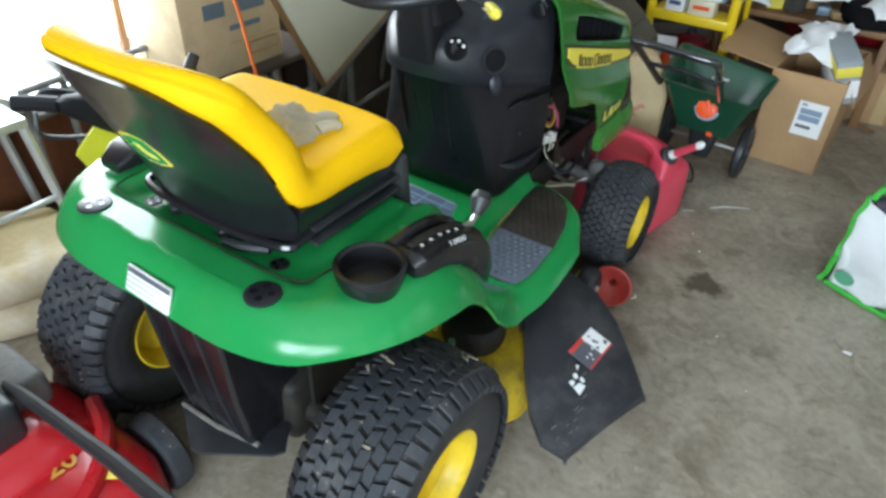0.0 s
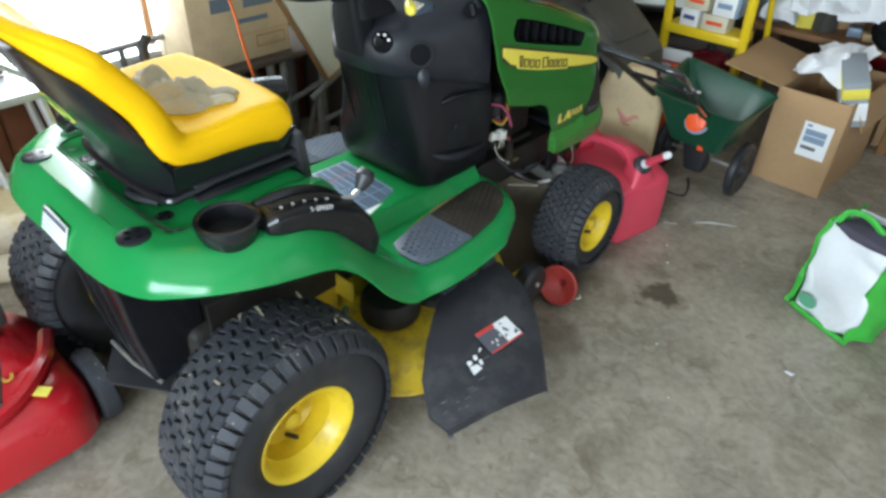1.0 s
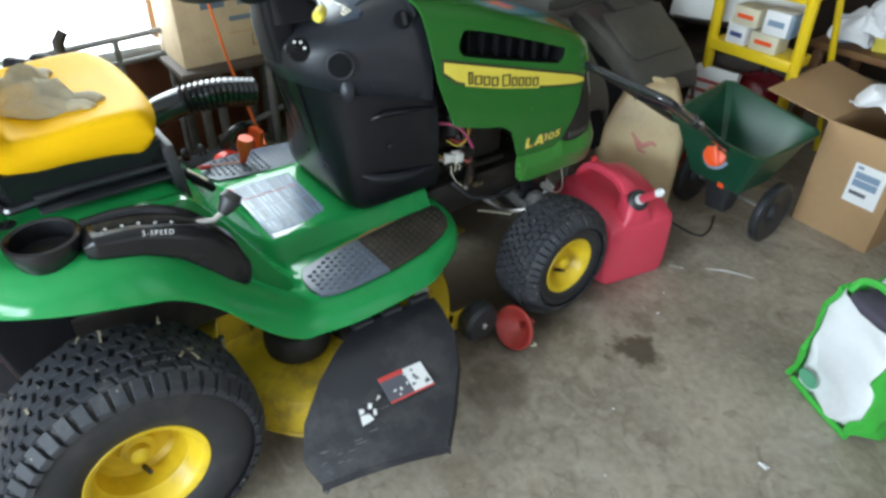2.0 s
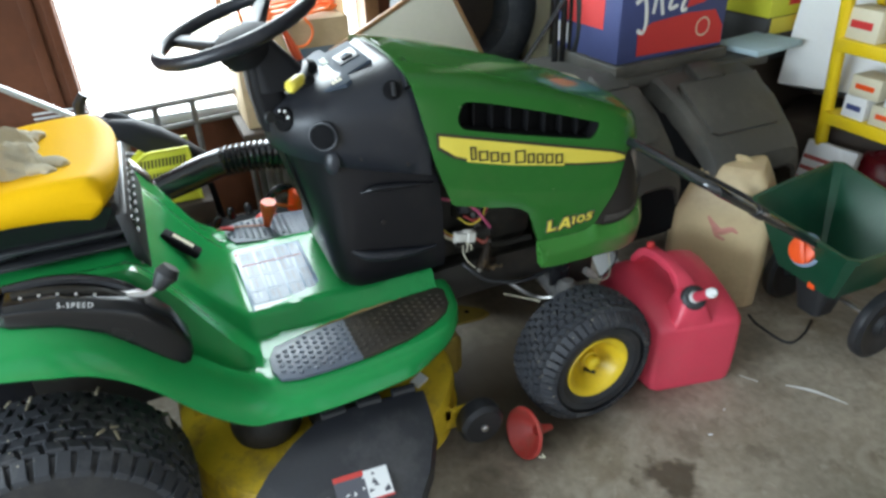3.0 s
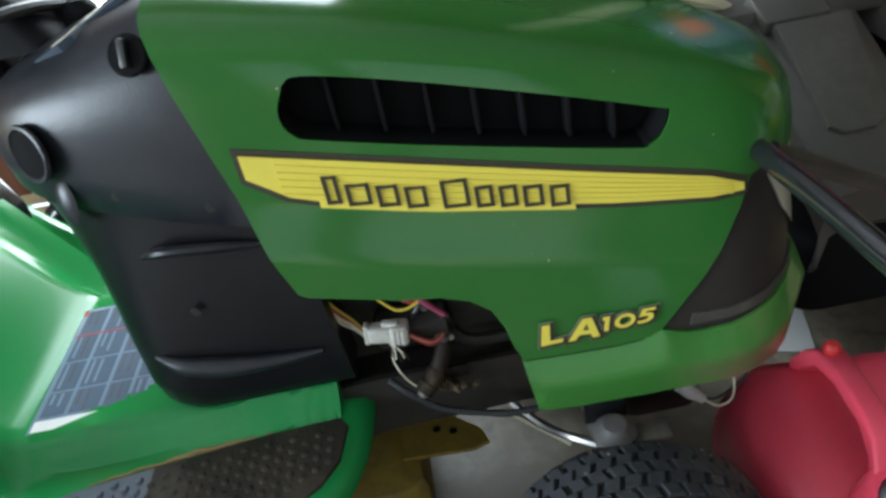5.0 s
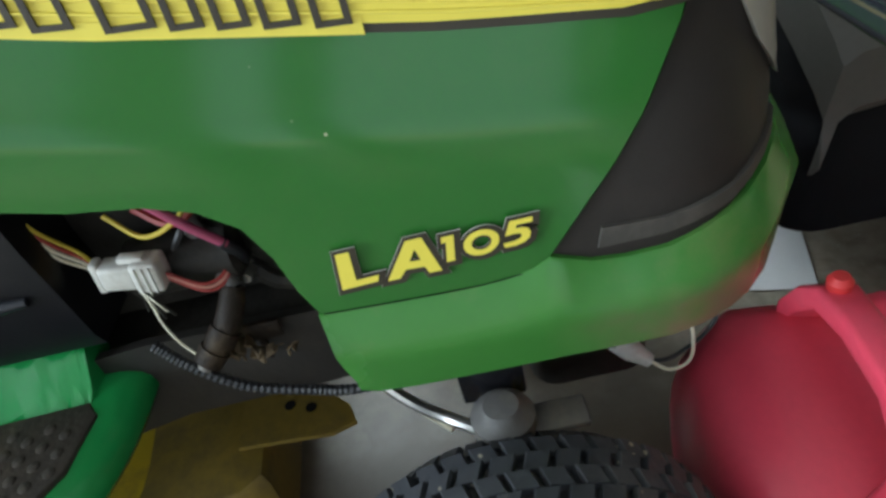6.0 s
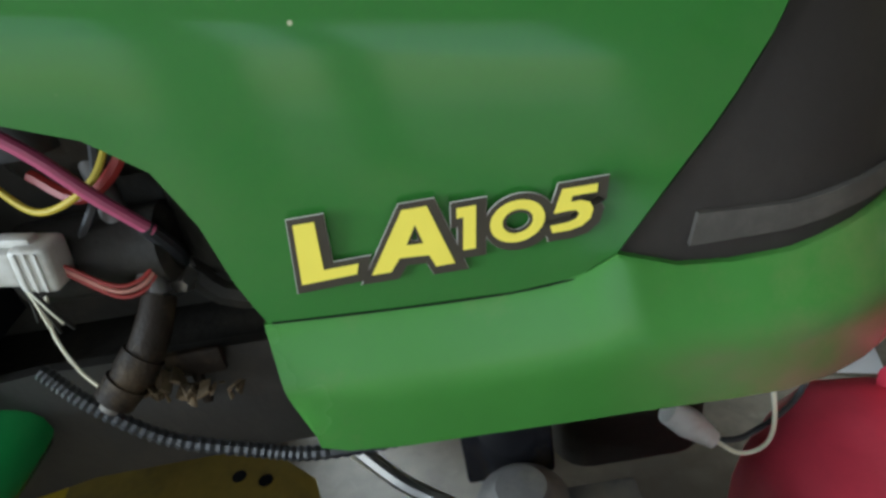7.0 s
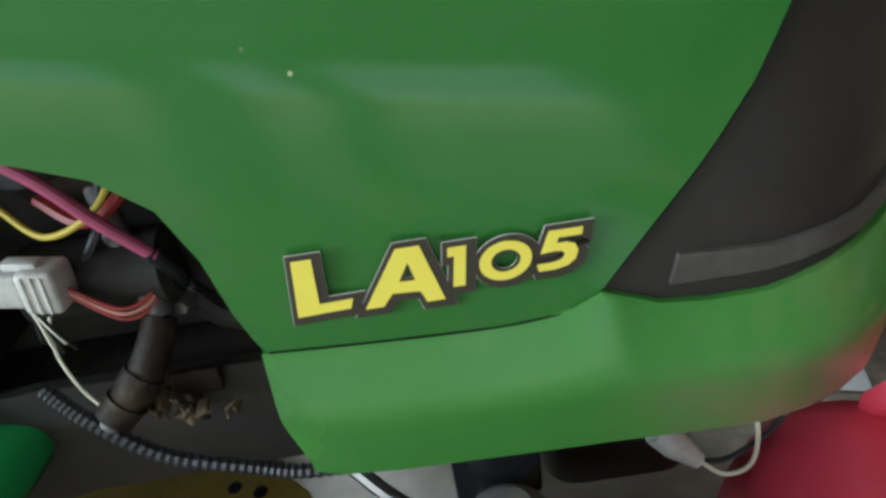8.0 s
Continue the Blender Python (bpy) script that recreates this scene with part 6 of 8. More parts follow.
    bmesh.ops.solidify(bm, geom=bm.faces[:], thickness=0.006)
    chute = part("discharge_chute", bm, mat("scuffed_black_chute", (0.020, 0.021, 0.026), 0.45, var=0.2, s1=10, s2=200, bump=0.08, dirt=((0.13, 0.125, 0.12), 0.45, 6)), TRACTOR, "scuffed black rubber discharge chute")
    for k in range(3):
        y = 0.55 + 0.085 * k
        part("hinge_knuckle", tube([(0.384, y - 0.02, 0.284), (0.384, y + 0.035, 0.280)], 0.011, 8), M_BLACK, chute)
    lab = axes((0.562, 0.572, 0.2250), (0.06, 1.0, -0.02), (-1, 0.06, 0.30)) @ Matrix.Diagonal((1.18, 1.18, 1, 1))
    wl = part("warning_label", put(box((-0.055, -0.030, -0.002), (0.045, 0.030, 0.0012), 0), lab), M_INK, chute, "worn red, white and black warning label")
    part("label_panel", put(box((0.0, -0.028, 0.0012), (0.044, 0.028, 0.002), 0), lab), M_WHITE, wl)
    part("label_panel", put(box((-0.055, -0.030, 0.0012), (0.045, -0.026, 0.0022), 0), lab), M_REDINK, wl)
    part("label_panel", put(box((-0.055, 0.020, 0.0012), (0.0, 0.030, 0.0020), 0), lab), M_REDINK, wl)
    rs = random.Random(9)
    for i in range(14):
        u, v = rs.uniform(-0.05, 0.04), rs.uniform(-0.022, 0.018)
        part("label_panel", put(prism([(u, v), (u + rs.uniform(0.005, 0.013), v + rs.uniform(-0.003, 0.004)), (u + rs.uniform(0.002, 0.01), v + rs.uniform(0.005, 0.011))], 0.002, 0.0026, "z"), lab), M_INK if u > 0 else M_WHITE, wl)
    scrap = axes((0.582, 0.448, 0.2170), (0.05, 1.0, 0.0), (-1, 0.06, 0.32))
    for pts in (((-0.026, -0.022), (0.004, -0.020), (0.0, -0.004), (-0.020, 0.0)), ((-0.020, 0.003), (-0.008, 0.004), (-0.006, 0.012), (-0.016, 0.016)), ((0.004, 0.010), (0.012, 0.006), (0.018, 0.016), (0.010, 0.020)), ((0.008, -0.010), (0.016, -0.012), (0.020, 0.0), (0.014, 0.002)), ((0.030, 0.018), (0.044, 0.022), (0.040, 0.028))):
        part("label_scrap", put(prism(list(pts), -0.004, 0.0014, "z"), scrap), M_WHITE, chute)
    # pale rub marks across the lower part
    rub = mat("grey_rub_mark", (0.16, 0.155, 0.15), 0.8, s1=40)
    rr = random.Random(12)
    for k in range(16):
        f, i = rr.uniform(0.05, 0.5), rr.uniform(3.4, 4.8)
        p0 = V(rear[int(i)]).lerp(V(rear[int(i) + 1]), i % 1)
        q0 = V(fore[int(i)]).lerp(V(fore[int(i) + 1]), i % 1)
        c0, c1 = p0.lerp(q0, f), p0.lerp(q0, f + rr.uniform(0.03, 0.09))
        for c in (c0, c1):
            c.z += 0.012 * math.sin(math.pi * f) + 0.0002
        part("rub_mark", tube([c0, c1], [0.0006, 0.0014], 5), rub, chute)


build_chassis()

# ---- things round the mower ----


def build_gas_can():
    """Squat can: flat front, body that swells towards the back, domed top with a grip bar, long spout."""
    c = thing("gas_can", "red plastic fuel can with a black collar and red spout", "fuel can", pose(0.297, 1.616, 0, 0, 0, -12))
    domed = ((-0.80, 0.0), (-0.90, 0.02), (-0.97, 0.15), (-1.0, 0.42), (-0.99, 0.56), (-0.95, 0.69), (-0.87, 0.80), (-0.74, 0.885), (-0.48, 0.895), (-0.20, 0.875))
    boxy = ((-0.86, 0.0), (-0.94, 0.02), (-0.99, 0.15), (-1.0, 0.45), (-1.0, 0.70), (-0.995, 0.86), (-0.97, 0.94), (-0.88, 0.985), (-0.50, 0.997), (-0.15, 1.0))
    rows = []
    for x, left, right, h, k in ((0.151, 0.112, 0.112, 0.200, 1), (0.149, 0.124, 0.124, 0.216, 1), (0.140, 0.133, 0.132, 0.228, 1), (0.10, 0.147, 0.137, 0.250, 0.8), (0.04, 0.170, 0.141, 0.276, 0.45), (-0.02, 0.188, 0.144, 0.294, 0.2), (-0.08, 0.196, 0.144, 0.304, 0), (-0.125, 0.190, 0.138, 0.304, 0), (-0.152, 0.172, 0.122, 0.292, 0), (-0.166, 0.140, 0.098, 0.262, 0), (-0.170, 0.110, 0.075, 0.220, 0)):
        mid = [(a[0] * (1 - k) + b[0] * k, a[1] * (1 - k) + b[1] * k) for a, b in zip(domed, boxy)]
        side = [(0.55 * a[0] + 0.45 * b[0], 0.55 * a[1] + 0.45 * b[1]) for a, b in zip(mid, boxy)]
        rows.append([V((x, fy * left, 0.002 + fz * h)) for fy, fz in mid] + [V((x, -fy * right, 0.002 + fz * h)) for fy, fz in side[::-1]])
    body = part("can_body", crumple(loft(rows), 0.003, 8), M_RED, c, sharp=60)
    # flat grip bar between the rear hump and the spout
    grip = []
    for x, y, z, w, h in ((-0.138, -0.046, 0.262, 0.034, 0.026), (-0.122, -0.045, 0.300, 0.026, 0.020), (-0.100, -0.042, 0.322, 0.020, 0.015), (-0.05, -0.036, 0.330, 0.0175, 0.013), (0.015, -0.028, 0.326, 0.0175, 0.013), (0.055, -0.024, 0.312, 0.021, 0.018), (0.085, -0.020, 0.285, 0.030, 0.022)):
        grip.append([V((x, y + u, z + v)) for u, v in rrect(w, h, 0.006, 3)])
    part("handle", loft(grip), M_RED, body)
    boss = []
    for z, x, hx, hy, r in ((0.185, 0.100, 0.044, 0.080, 0.016), (0.212, 0.104, 0.044, 0.070, 0.018), (0.245, 0.108, 0.041, 0.052, 0.020), (0.285, 0.104, 0.036, 0.038, 0.018), (0.303, 0.098, 0.028, 0.028, 0.014)):
        boss.append([V((x + u, -0.022 + v, z)) for u, v in rrect(hx, hy, r, 4)])
    part("spout_boss", loft(boss), M_RED, body, sharp=75)
    part("vent_cap", put(lathe([(0.008, -0.02), (0.008, 0.008), (0.011, 0.010), (0.012, 0.020), (0.008, 0.026), (0, 0.027)], 16), Matrix.Translation((-0.098, -0.042, 0.326))), M_REDCARD, body)
    d = V((0.74, -0.20, 0.64)).normalized()
    o = V((0.112, -0.020, 0.288))
    col = part("spout_collar", put(lathe([(0.030, 0), (0.034, 0.004), (0.034, 0.022), (0.028, 0.028), (0.02, 0.030)], 24), Matrix.Translation(o) @ d.to_track_quat("Z", "Y").to_matrix().to_4x4()), M_BLACK, c)
    p = o + d * 0.024
    part("spout_sleeve", tube([p, p + d * 0.030], [0.017, 0.015], 16), M_WHITE, col)
    part("spout", tube([p + d * 0.030, p + d * 0.135], [0.0145, 0.012], 16), M_RED, col)
    part("spout_tip", tube([p + d * 0.133, p + d * 0.148, p + d * 0.156], [0.0135, 0.0135, 0.008], 16), M_WHITE, col)


build_gas_can()


def build_jug():
    j = thing("water_jug", "tan translucent plastic jug with a worn red print", "jug", pose(0.065, 2.01, -0.0, 0, 0, 38))
    rows = []
    for z, hx, hy, ox, r in ((0, 0.140, 0.105, 0, 0.03), (0.015, 0.153, 0.115, 0, 0.035), (0.18, 0.157, 0.117, 0, 0.035), (0.325, 0.157, 0.117, 0, 0.035), (0.355, 0.150, 0.112, 0, 0.035), (0.415, 0.122, 0.098, 0.006, 0.03), (0.468, 0.092, 0.080, 0.012, 0.025), (0.484, 0.080, 0.068, 0.014, 0.02), (0.489, 0.055, 0.045, 0.014, 0.02)):
        rows.append([V((x + ox, y, z)) for x, y in rrect(hx, hy, r, 6)])
    b = part("jug_body", loft(rows), M_TAN, j)
    part("jug_handle", tube([(-0.06, -0.01, 0.470), (-0.04, -0.01, 0.489), (0.03, -0.01, 0.491), (0.055, -0.01, 0.475)], 0.013, 10, curve=5), M_TAN, b)
    for pts, r in (([(-0.035, 0.325), (-0.010, 0.292), (0.012, 0.278), (0.040, 0.292), (0.060, 0.282)], [0.004, 0.010, 0.012, 0.009, 0.004]), ([(-0.020, 0.296), (0.0, 0.262), (0.026, 0.250)], [0.003, 0.007, 0.004])):
        part("print_smudge", put(tube([(u, v, 0) for u, v in pts], r, 8, curve=5), axes((0, -0.1175, 0), (1, 0, 0), (0, 0, 1)) @ Matrix.Diagonal((1, 1, 0.2, 1))), M_FADED, b)

build_jug()


def build_spreader():
    """Wheeled lawn spreader with a U handle that reaches over the tractor's nose."""
    s = thing("lawn_spreader", "dark green plastic broadcast spreader with black handle", "spreader", pose(0, 0, 0))
    rim = [V((0.235, 1.925, 0.435)), V((0.595, 1.915, 0.415)), V((0.605, 2.25, 0.425)), V((0.185, 2.345, 0.455))]
    low = [V((0.315, 1.990, 0.235)), V((0.525, 1.980, 0.230)), V((0.530, 2.18, 0.230)), V((0.30, 2.21, 0.235))]

    def ringof(a, b, f, out=0.0):
        c = sum(a, V()) / 4
        pts = []
        for i in range(4):
            p = a[i].lerp(b[i], f)
            q = a[(i + 1) % 4].lerp(b[(i + 1) % 4], f)
            for k in range(6):
                w = p.lerp(q, 0.06 + 0.88 * k / 5)
                d = (w - c)
                d.z = 0
                pts.append(w + d.normalized() * out)
        return pts
    rows = [ringof(low, low, 0, 0), ringof(rim, low, 0.6, 0.0), ringof(rim, low, 0.12, 0), ringof(rim, low, 0.10, 0.012), ringof(rim, low, 0.0, 0.014), ringof(rim, low, 0.0, 0.0), ringof(rim, low, 0.12, -0.008), ringof(rim, low, 0.6, -0.008), ringof(low, low, 0, -0.010)]
    hop = part("hopper", loft(rows, cap=False), M_SPREAD, s, "dark green hopper tub, empty")
    part("hopper_floor", loft([ringof(low, low, 0, -0.004), [p + V((0, 0, 0.006)) for p in ringof(low, low, 0, -0.004)]]), M_SPREAD, hop)
    part("under_frame", loft([[V((0.42 + x, 2.08 + y, 0.10)) for x, y in rrect(0.04, 0.04, 0.02)], [V((0.42 + x, 2.08 + y, 0.238)) for x, y in rrect(0.065, 0.065, 0.03)]]), M_BLACK, s)
    part("dial_plate", put(lathe([(0.050, 0), (0.050, 0.004)], 28), axes((0.428, 1.952, 0.352), (1, 0, 0), (0, 0.33, 0.94))), M_SILVER, hop)
    dial = part("dial_knob", put(lathe([(0.034, 0), (0.040, 0.004), (0.040, 0.016), (0.030, 0.022), (0, 0.022)], 28), axes((0.428, 1.948, 0.352), (1, 0, 0), (0, 0.33, 0.94))), M_ORANGE, hop, "orange setting dial")
    part("dial_grip", put(box((-0.007, -0.034, 0.02), (0.007, 0.034, 0.034), 0.003), axes((0.428, 1.948, 0.352), (1, 0.6, 0.4), (0, 0.33, 0.94))), M_ORANGE, dial)
    part("release_tab", put(box((-0.012, -0.006, -0.02), (0.012, 0.006, 0.02), 0.003), Matrix.Translation((0.455, 1.985, 0.245))), M_ORANGE, s)
    for x, y in ((0.575, 2.165), (0.235, 2.185)):
        w = part("spreader_wheel", put(lathe([(0.03, -0.022), (0.10, -0.02), (0.115, -0.012), (0.117, 0), (0.115, 0.012), (0.10, 0.02), (0.088, 0.012), (0.04, 0.008), (0.03, 0.022)], 32, "x"), Matrix.Translation((x, y, 0.117))), M_BLACK, s)
        part("wheel_hub", put(lathe([(0.022, -0.028), (0.022, 0.028)], 14, "x"), Matrix.Translation((x, y, 0.117))), M_BLACK, w)
    part("wheel_axle", tube([(0.235, 2.185, 0.117), (0.575, 2.165, 0.117)], 0.008, 8), M_METAL, s)
    h = part("handle", tube([(0.150, 1.445, 0.705), (0.235, 1.440, 0.712), (0.34, 1.448, 0.706), (0.46, 1.457, 0.696), (0.495, 1.468, 0.690), (0.508, 1.50, 0.668), (0.500, 1.60, 0.606), (0.470, 1.93, 0.398)], 0.0125, 20, curve=6), M_TUBE, s, "black bent tube handle")
    part("handle_leg", tube([(0.232, 1.452, 0.708), (0.226, 1.60, 0.625), (0.215, 1.98, 0.395)], 0.0115, 20), M_TUBED, h)
    part("handle_brace", tube([(0.222, 1.72, 0.552), (0.36, 1.725, 0.55), (0.490, 1.72, 0.530)], 0.009, 8), M_GLOSSB, h)
    part("handle_clamp", tube([(0.497, 1.62, 0.596), (0.492, 1.66, 0.570)], 0.017, 10), M_BLACK, h)
    part("clamp_bolt", tube([(0.47, 1.64, 0.582), (0.525, 1.64, 0.586)], 0.005, 8), M_METAL, h)


build_spreader()


def open_box(name, label, size, wall, place, material, category="box"):
    """Open cardboard box; base at the origin of place."""
    w, d, h = size
    t = thing(name, label, category, place)
    b = part("carton_base", box((-w / 2, -d / 2, 0), (w / 2, d / 2, wall), 0), material, t)
    for a_, z_ in (((-w / 2, -d / 2, wall), (-w / 2 + wall, d / 2, h)), ((w / 2 - wall, -d / 2, wall), (w / 2, d / 2, h)), ((-w / 2 + wall, -d / 2, wall), (w / 2 - wall, -d / 2 + wall, h)), ((-w / 2 + wall, d / 2 - wall, wall), (w / 2 - wall, d / 2, h))):
        part("carton_side", box(a_, z_, 0), material, t)
    return t, b


def sheet(quad, thick, n=6, sag=0.0, seed=0):
    """Thin four-cornered sheet with a little sag."""
    a, b, c, d = [V(p) for p in quad]
    rows = []
    for i in range(n + 1):
        f = i / n
        row = []
        for k in range(n + 1):
            g = k / n
            p = a.lerp(b, g).lerp(d.lerp(c, g), f)
            p.z += sag * math.sin(math.pi * f) * math.sin(math.pi * g)
            if seed:
                p += 0.6 * abs(sag) * noise.noise_vector(p * 14 + V((seed, 0, 0)))
            row.append(p)
        rows.append(row)
    bm = loft(rows, cap=False, closed=False)
    bmesh.ops.recalc_face_normals(bm, faces=bm.faces)
    bmesh.ops.solidify(bm, geom=bm.faces[:], thickness=thick)
    return bm


def build_open_box():
    t, b = open_box("cardboard_box", "open brown cardboard box with a white shipping label", (0.29, 0.52, 0.415), 0.006, pose(0.722, 2.655, 0, 0, 0, -3), M_CARD)
    part("box_flap", sheet([(-0.145, -0.26, 0.415), (-0.145, 0.20, 0.415), (-0.40, 0.16, 0.475), (-0.385, -0.29, 0.455)], 0.005, 5, 0.01), M_CARD, t)
    part("box_flap", sheet([(0.145, -0.20, 0.415), (0.145, 0.26, 0.415), (0.20, 0.25, 0.30), (0.19, -0.16, 0.29)], 0.005, 5, 0.005), M_CARD, t)
    lab = axes((0.055, -0.2605, 0.235), (1, 0, 0), (0, 0, 1))
    l = part("shipping_label", put(box((-0.058, -0.075, 0), (0.058, 0.075, 0.0012), 0), lab), M_WHITE, t, "white printed shipping label")
    for y0, y1, w in ((0.02, 0.045, 0.085), (-0.01, 0.016, 0.085), (-0.042, -0.028, 0.06), (0.055, 0.066, 0.02)):
        part("print_bar", put(box((-0.045, y0, 0.0012), (-0.045 + w, y1, 0.0018), 0), lab), M_INK if y0 < -0.02 else M_SILVER, l)
    pp = part("crumpled_paper", put(crumple(sheet([(-0.115, -0.15, 0), (0.10, -0.17, 0.03), (0.11, 0.19, 0.02), (-0.11, 0.18, 0)], 0.002, 14, 0.06, 3), 0.03, 12, 5), pose(0.685, 2.665, 0.465, 10, 6, -6)), M_PAPER)
    tagged(pp, "crumpled white packing paper in the cardboard box", "paper")
    k = thing("product_box", "grey and white product carton with a yellow band", "box", pose(0.815, 2.58, 0.33, 12, -14, 20))
    part("carton_body", box((-0.045, -0.12, 0), (0.045, 0.12, 0.20), 0.002), mat("grey_carton", (0.30, 0.33, 0.35), 0.6), k)
    part("yellow_band", box((-0.047, -0.122, 0.13), (0.047, 0.122, 0.175), 0.001), M_STRIP, k)
    part("white_band", box((-0.0465, -0.1215, 0.03), (0.0465, 0.1215, 0.11), 0.001), M_WHITE, k)


build_open_box()


def build_ladder():
    l = thing("step_ladder", "yellow painted metal step ladder holding small boxes", "ladder")
    for x, lean in ((-0.055, 0.012), (0.315, 0.02)):
        part("ladder_rail", tube([(x - lean, 2.62, 0.0), (x, 2.56, 0.5), (x + lean * 0.4, 2.50, 1.0), (x + lean * 0.6, 2.46, 1.35)], 0.022, 10), M_LADDER, l)
        part("rear_leg", tube([(x, 3.05, 0.0), (x + 0.005, 2.50, 1.3)], 0.014, 8), M_LADDER, l)
    for z, y in ((0.50, 2.555), (0.76, 2.527), (1.02, 2.50)):
        part("ladder_step", box((-0.045, y - 0.03, z - 0.022), (0.310, y + 0.13, z + 0.022), 0.006), M_LADDER, l)
    rs = random.Random(3)
    for x, z, w, h, m_, bar in ((0.055, 0.523, 0.085, 0.075, M_WHITE, M_BLUE), (0.175, 0.523, 0.115, 0.068, M_CREAM, M_ORANGE), (0.075, 0.600, 0.11, 0.07, M_CREAM, M_ORANGE), (0.205, 0.593, 0.10, 0.09, M_WHITE, M_SILVER), (0.265, 0.596, 0.012, 0.085, M_SILVER, M_SILVER), (0.02, 0.783, 0.13, 0.10, M_CREAM, M_REDCARD), (0.19, 0.783, 0.14, 0.12, M_WHITE, M_REDCARD)):
        y = 2.535 if z < 0.7 else 2.51
        s = thing("small_carton", "small white and green carton standing on the ladder step", "box", pose(x, y, z, 0, 0, rs.uniform(-6, 6)), "cartons on the ladder")
        part("carton_body", box((-w / 2, 0, 0), (w / 2, 0.09, h), 0.002), m_, s)
        part("print_panel", box((-w * 0.32, -0.0015, h * 0.38), (w * 0.32, 0.0005, h * 0.62), 0), bar, s)


build_ladder()


def build_hopper():
    """Grey two-bag grass catcher cover with black fabric bags, standing behind the nose."""
    t = thing("grass_catcher", "dusty grey plastic grass catcher cover over black bags", "grass catcher")
    # two lids side by side, highest along the back, falling towards the front
    y0, y1 = 1.62, 2.32
    for ya, yb, back in ((1.62, 1.862, 0.05), (1.874, 2.32, 0.0)):
        rows = []
        for x, z, g in ((-0.52, 0.68, 0.0), (-0.36, 0.705, 0.0), (-0.20, 0.685, 0.003), (-0.07, 0.625, 0.012), (0.03, 0.550, 0.024), (0.068, 0.515, 0.030), (0.086, 0.490, 0.034), (0.090, 0.430, 0.036), (0.078, 0.415, 0.036)):
            ys = [ya + g, ya + g + 0.012, ya + g + 0.030, (ya + yb) / 2, yb - g - 0.045, yb - g - 0.018, yb - g]
            dz = [-0.07, -0.012, 0.0, 0.004, 0.0, -0.014, -0.07]
            rows.append([V((x - back * (x > -0.3), y, z + d)) for y, d in zip(ys, dz)])
        bm = loft(rows, cap=False, closed=False)
        bmesh.ops.recalc_face_normals(bm, faces=bm.faces)
        bmesh.ops.solidify(bm, geom=bm.faces[:], thickness=0.005)
        hump = part("cover", bm, M_TOTE, t, "dusty grey moulded lid", 25)
        m_ = axes((-0.085 - back, (ya + yb) / 2, 0.6345), (0.80, 0, -0.60), (0, 1, 0))
        w = (yb - ya) / 2 - 0.055
        part("raised_panel", put(prism([(-0.075, -w), (0.12, -w + 0.015), (0.135, -w + 0.035), (0.135, w - 0.05), (0.115, w - 0.02), (-0.075, w - 0.01)], -0.012, 0.012, "z", 0.004), m_), M_TOTE, hump)
        part("cover_latch", put(box((-0.05, -0.055, -0.01), (0.035, 0.055, 0.020), 0.007), axes((-0.185 - back, (ya + yb) / 2 - 0.02, 0.684), (0.92, 0, -0.38), (0, 1, 0))), M_TOTE, hump)
    part("fabric_bag", loft([[V((-0.22 + x, (y0 + y1) / 2 + y, 0.175)) for x, y in rrect(0.15, 0.28, 0.05)], [V((-0.20 + x, (y0 + y1) / 2 + y, 0.25)) for x, y in rrect(0.22, 0.33, 0.05)], [V((-0.22 + x, (y0 + y1) / 2 + y, 0.44)) for x, y in rrect(0.25, 0.335, 0.05)], [V((-0.27 + x, (y0 + y1) / 2 + y, 0.53)) for x, y in rrect(0.23, 0.33, 0.05)], [V((-0.31 + x, (y0 + y1) / 2 + y, 0.595)) for x, y in rrect(0.17, 0.32, 0.05)]]), M_MESH, t, "black fabric bag")
    part("rear_ledge", box((-0.62, 1.58, 0.66), (-0.235, 2.42, 0.70), 0.01), M_TOTE, t)
    part("catcher_frame", tube([(-0.45, 1.70, 0.0), (-0.45, 1.70, 0.66)], 0.014, 8), M_BLACK, t)
    part("catcher_frame", tube([(-0.45, 2.30, 0.0), (-0.45, 2.30, 0.66)], 0.014, 8), M_BLACK, t)
    # printed fruit carton on top
    c = thing("fruit_carton", "navy and red printed fruit carton with white marks", "box", pose(-0.275, 1.995, 0.742, 0, 0, 3.5))
    part("carton_body", box((-0.34, -0.235, 0), (0.0, 0.235, 0.29), 0.003), M_BLUE, c)
    part("carton_tray", box((-0.36, -0.25, -0.042), (0.02, 0.25, -0.002), 0.003), M_TOTE, c)
    f = axes((0.0012, 0, 0), (0, 1, 0), (0, 0, 1))
    part("red_field", put(prism([(-0.155, 0.018), (-0.158, 0.095), (-0.10, 0.120), (0.06, 0.132), (0.18, 0.128), (0.225, 0.07), (0.228, 0.012)], -0.001, 0.001, "z"), f), M_REDCARD, c)
    part("red_field", put(prism([(0.045, 0.150), (0.06, 0.195), (0.11, 0.225), (0.19, 0.235), (0.175, 0.19), (0.12, 0.160)], -0.001, 0.001, "z"), f), M_REDCARD, c)
    strokes = (((-0.178, 0.188), (-0.142, 0.200), (-0.128, 0.125), (-0.140, 0.092), (-0.162, 0.102)), ((-0.102, 0.148), (-0.086, 0.230), (-0.060, 0.140)),
               ((-0.046, 0.228), (-0.010, 0.234), (-0.034, 0.160), (0.002, 0.162)), ((0.010, 0.216), (0.050, 0.232), (0.022, 0.150), (0.044, 0.146)))
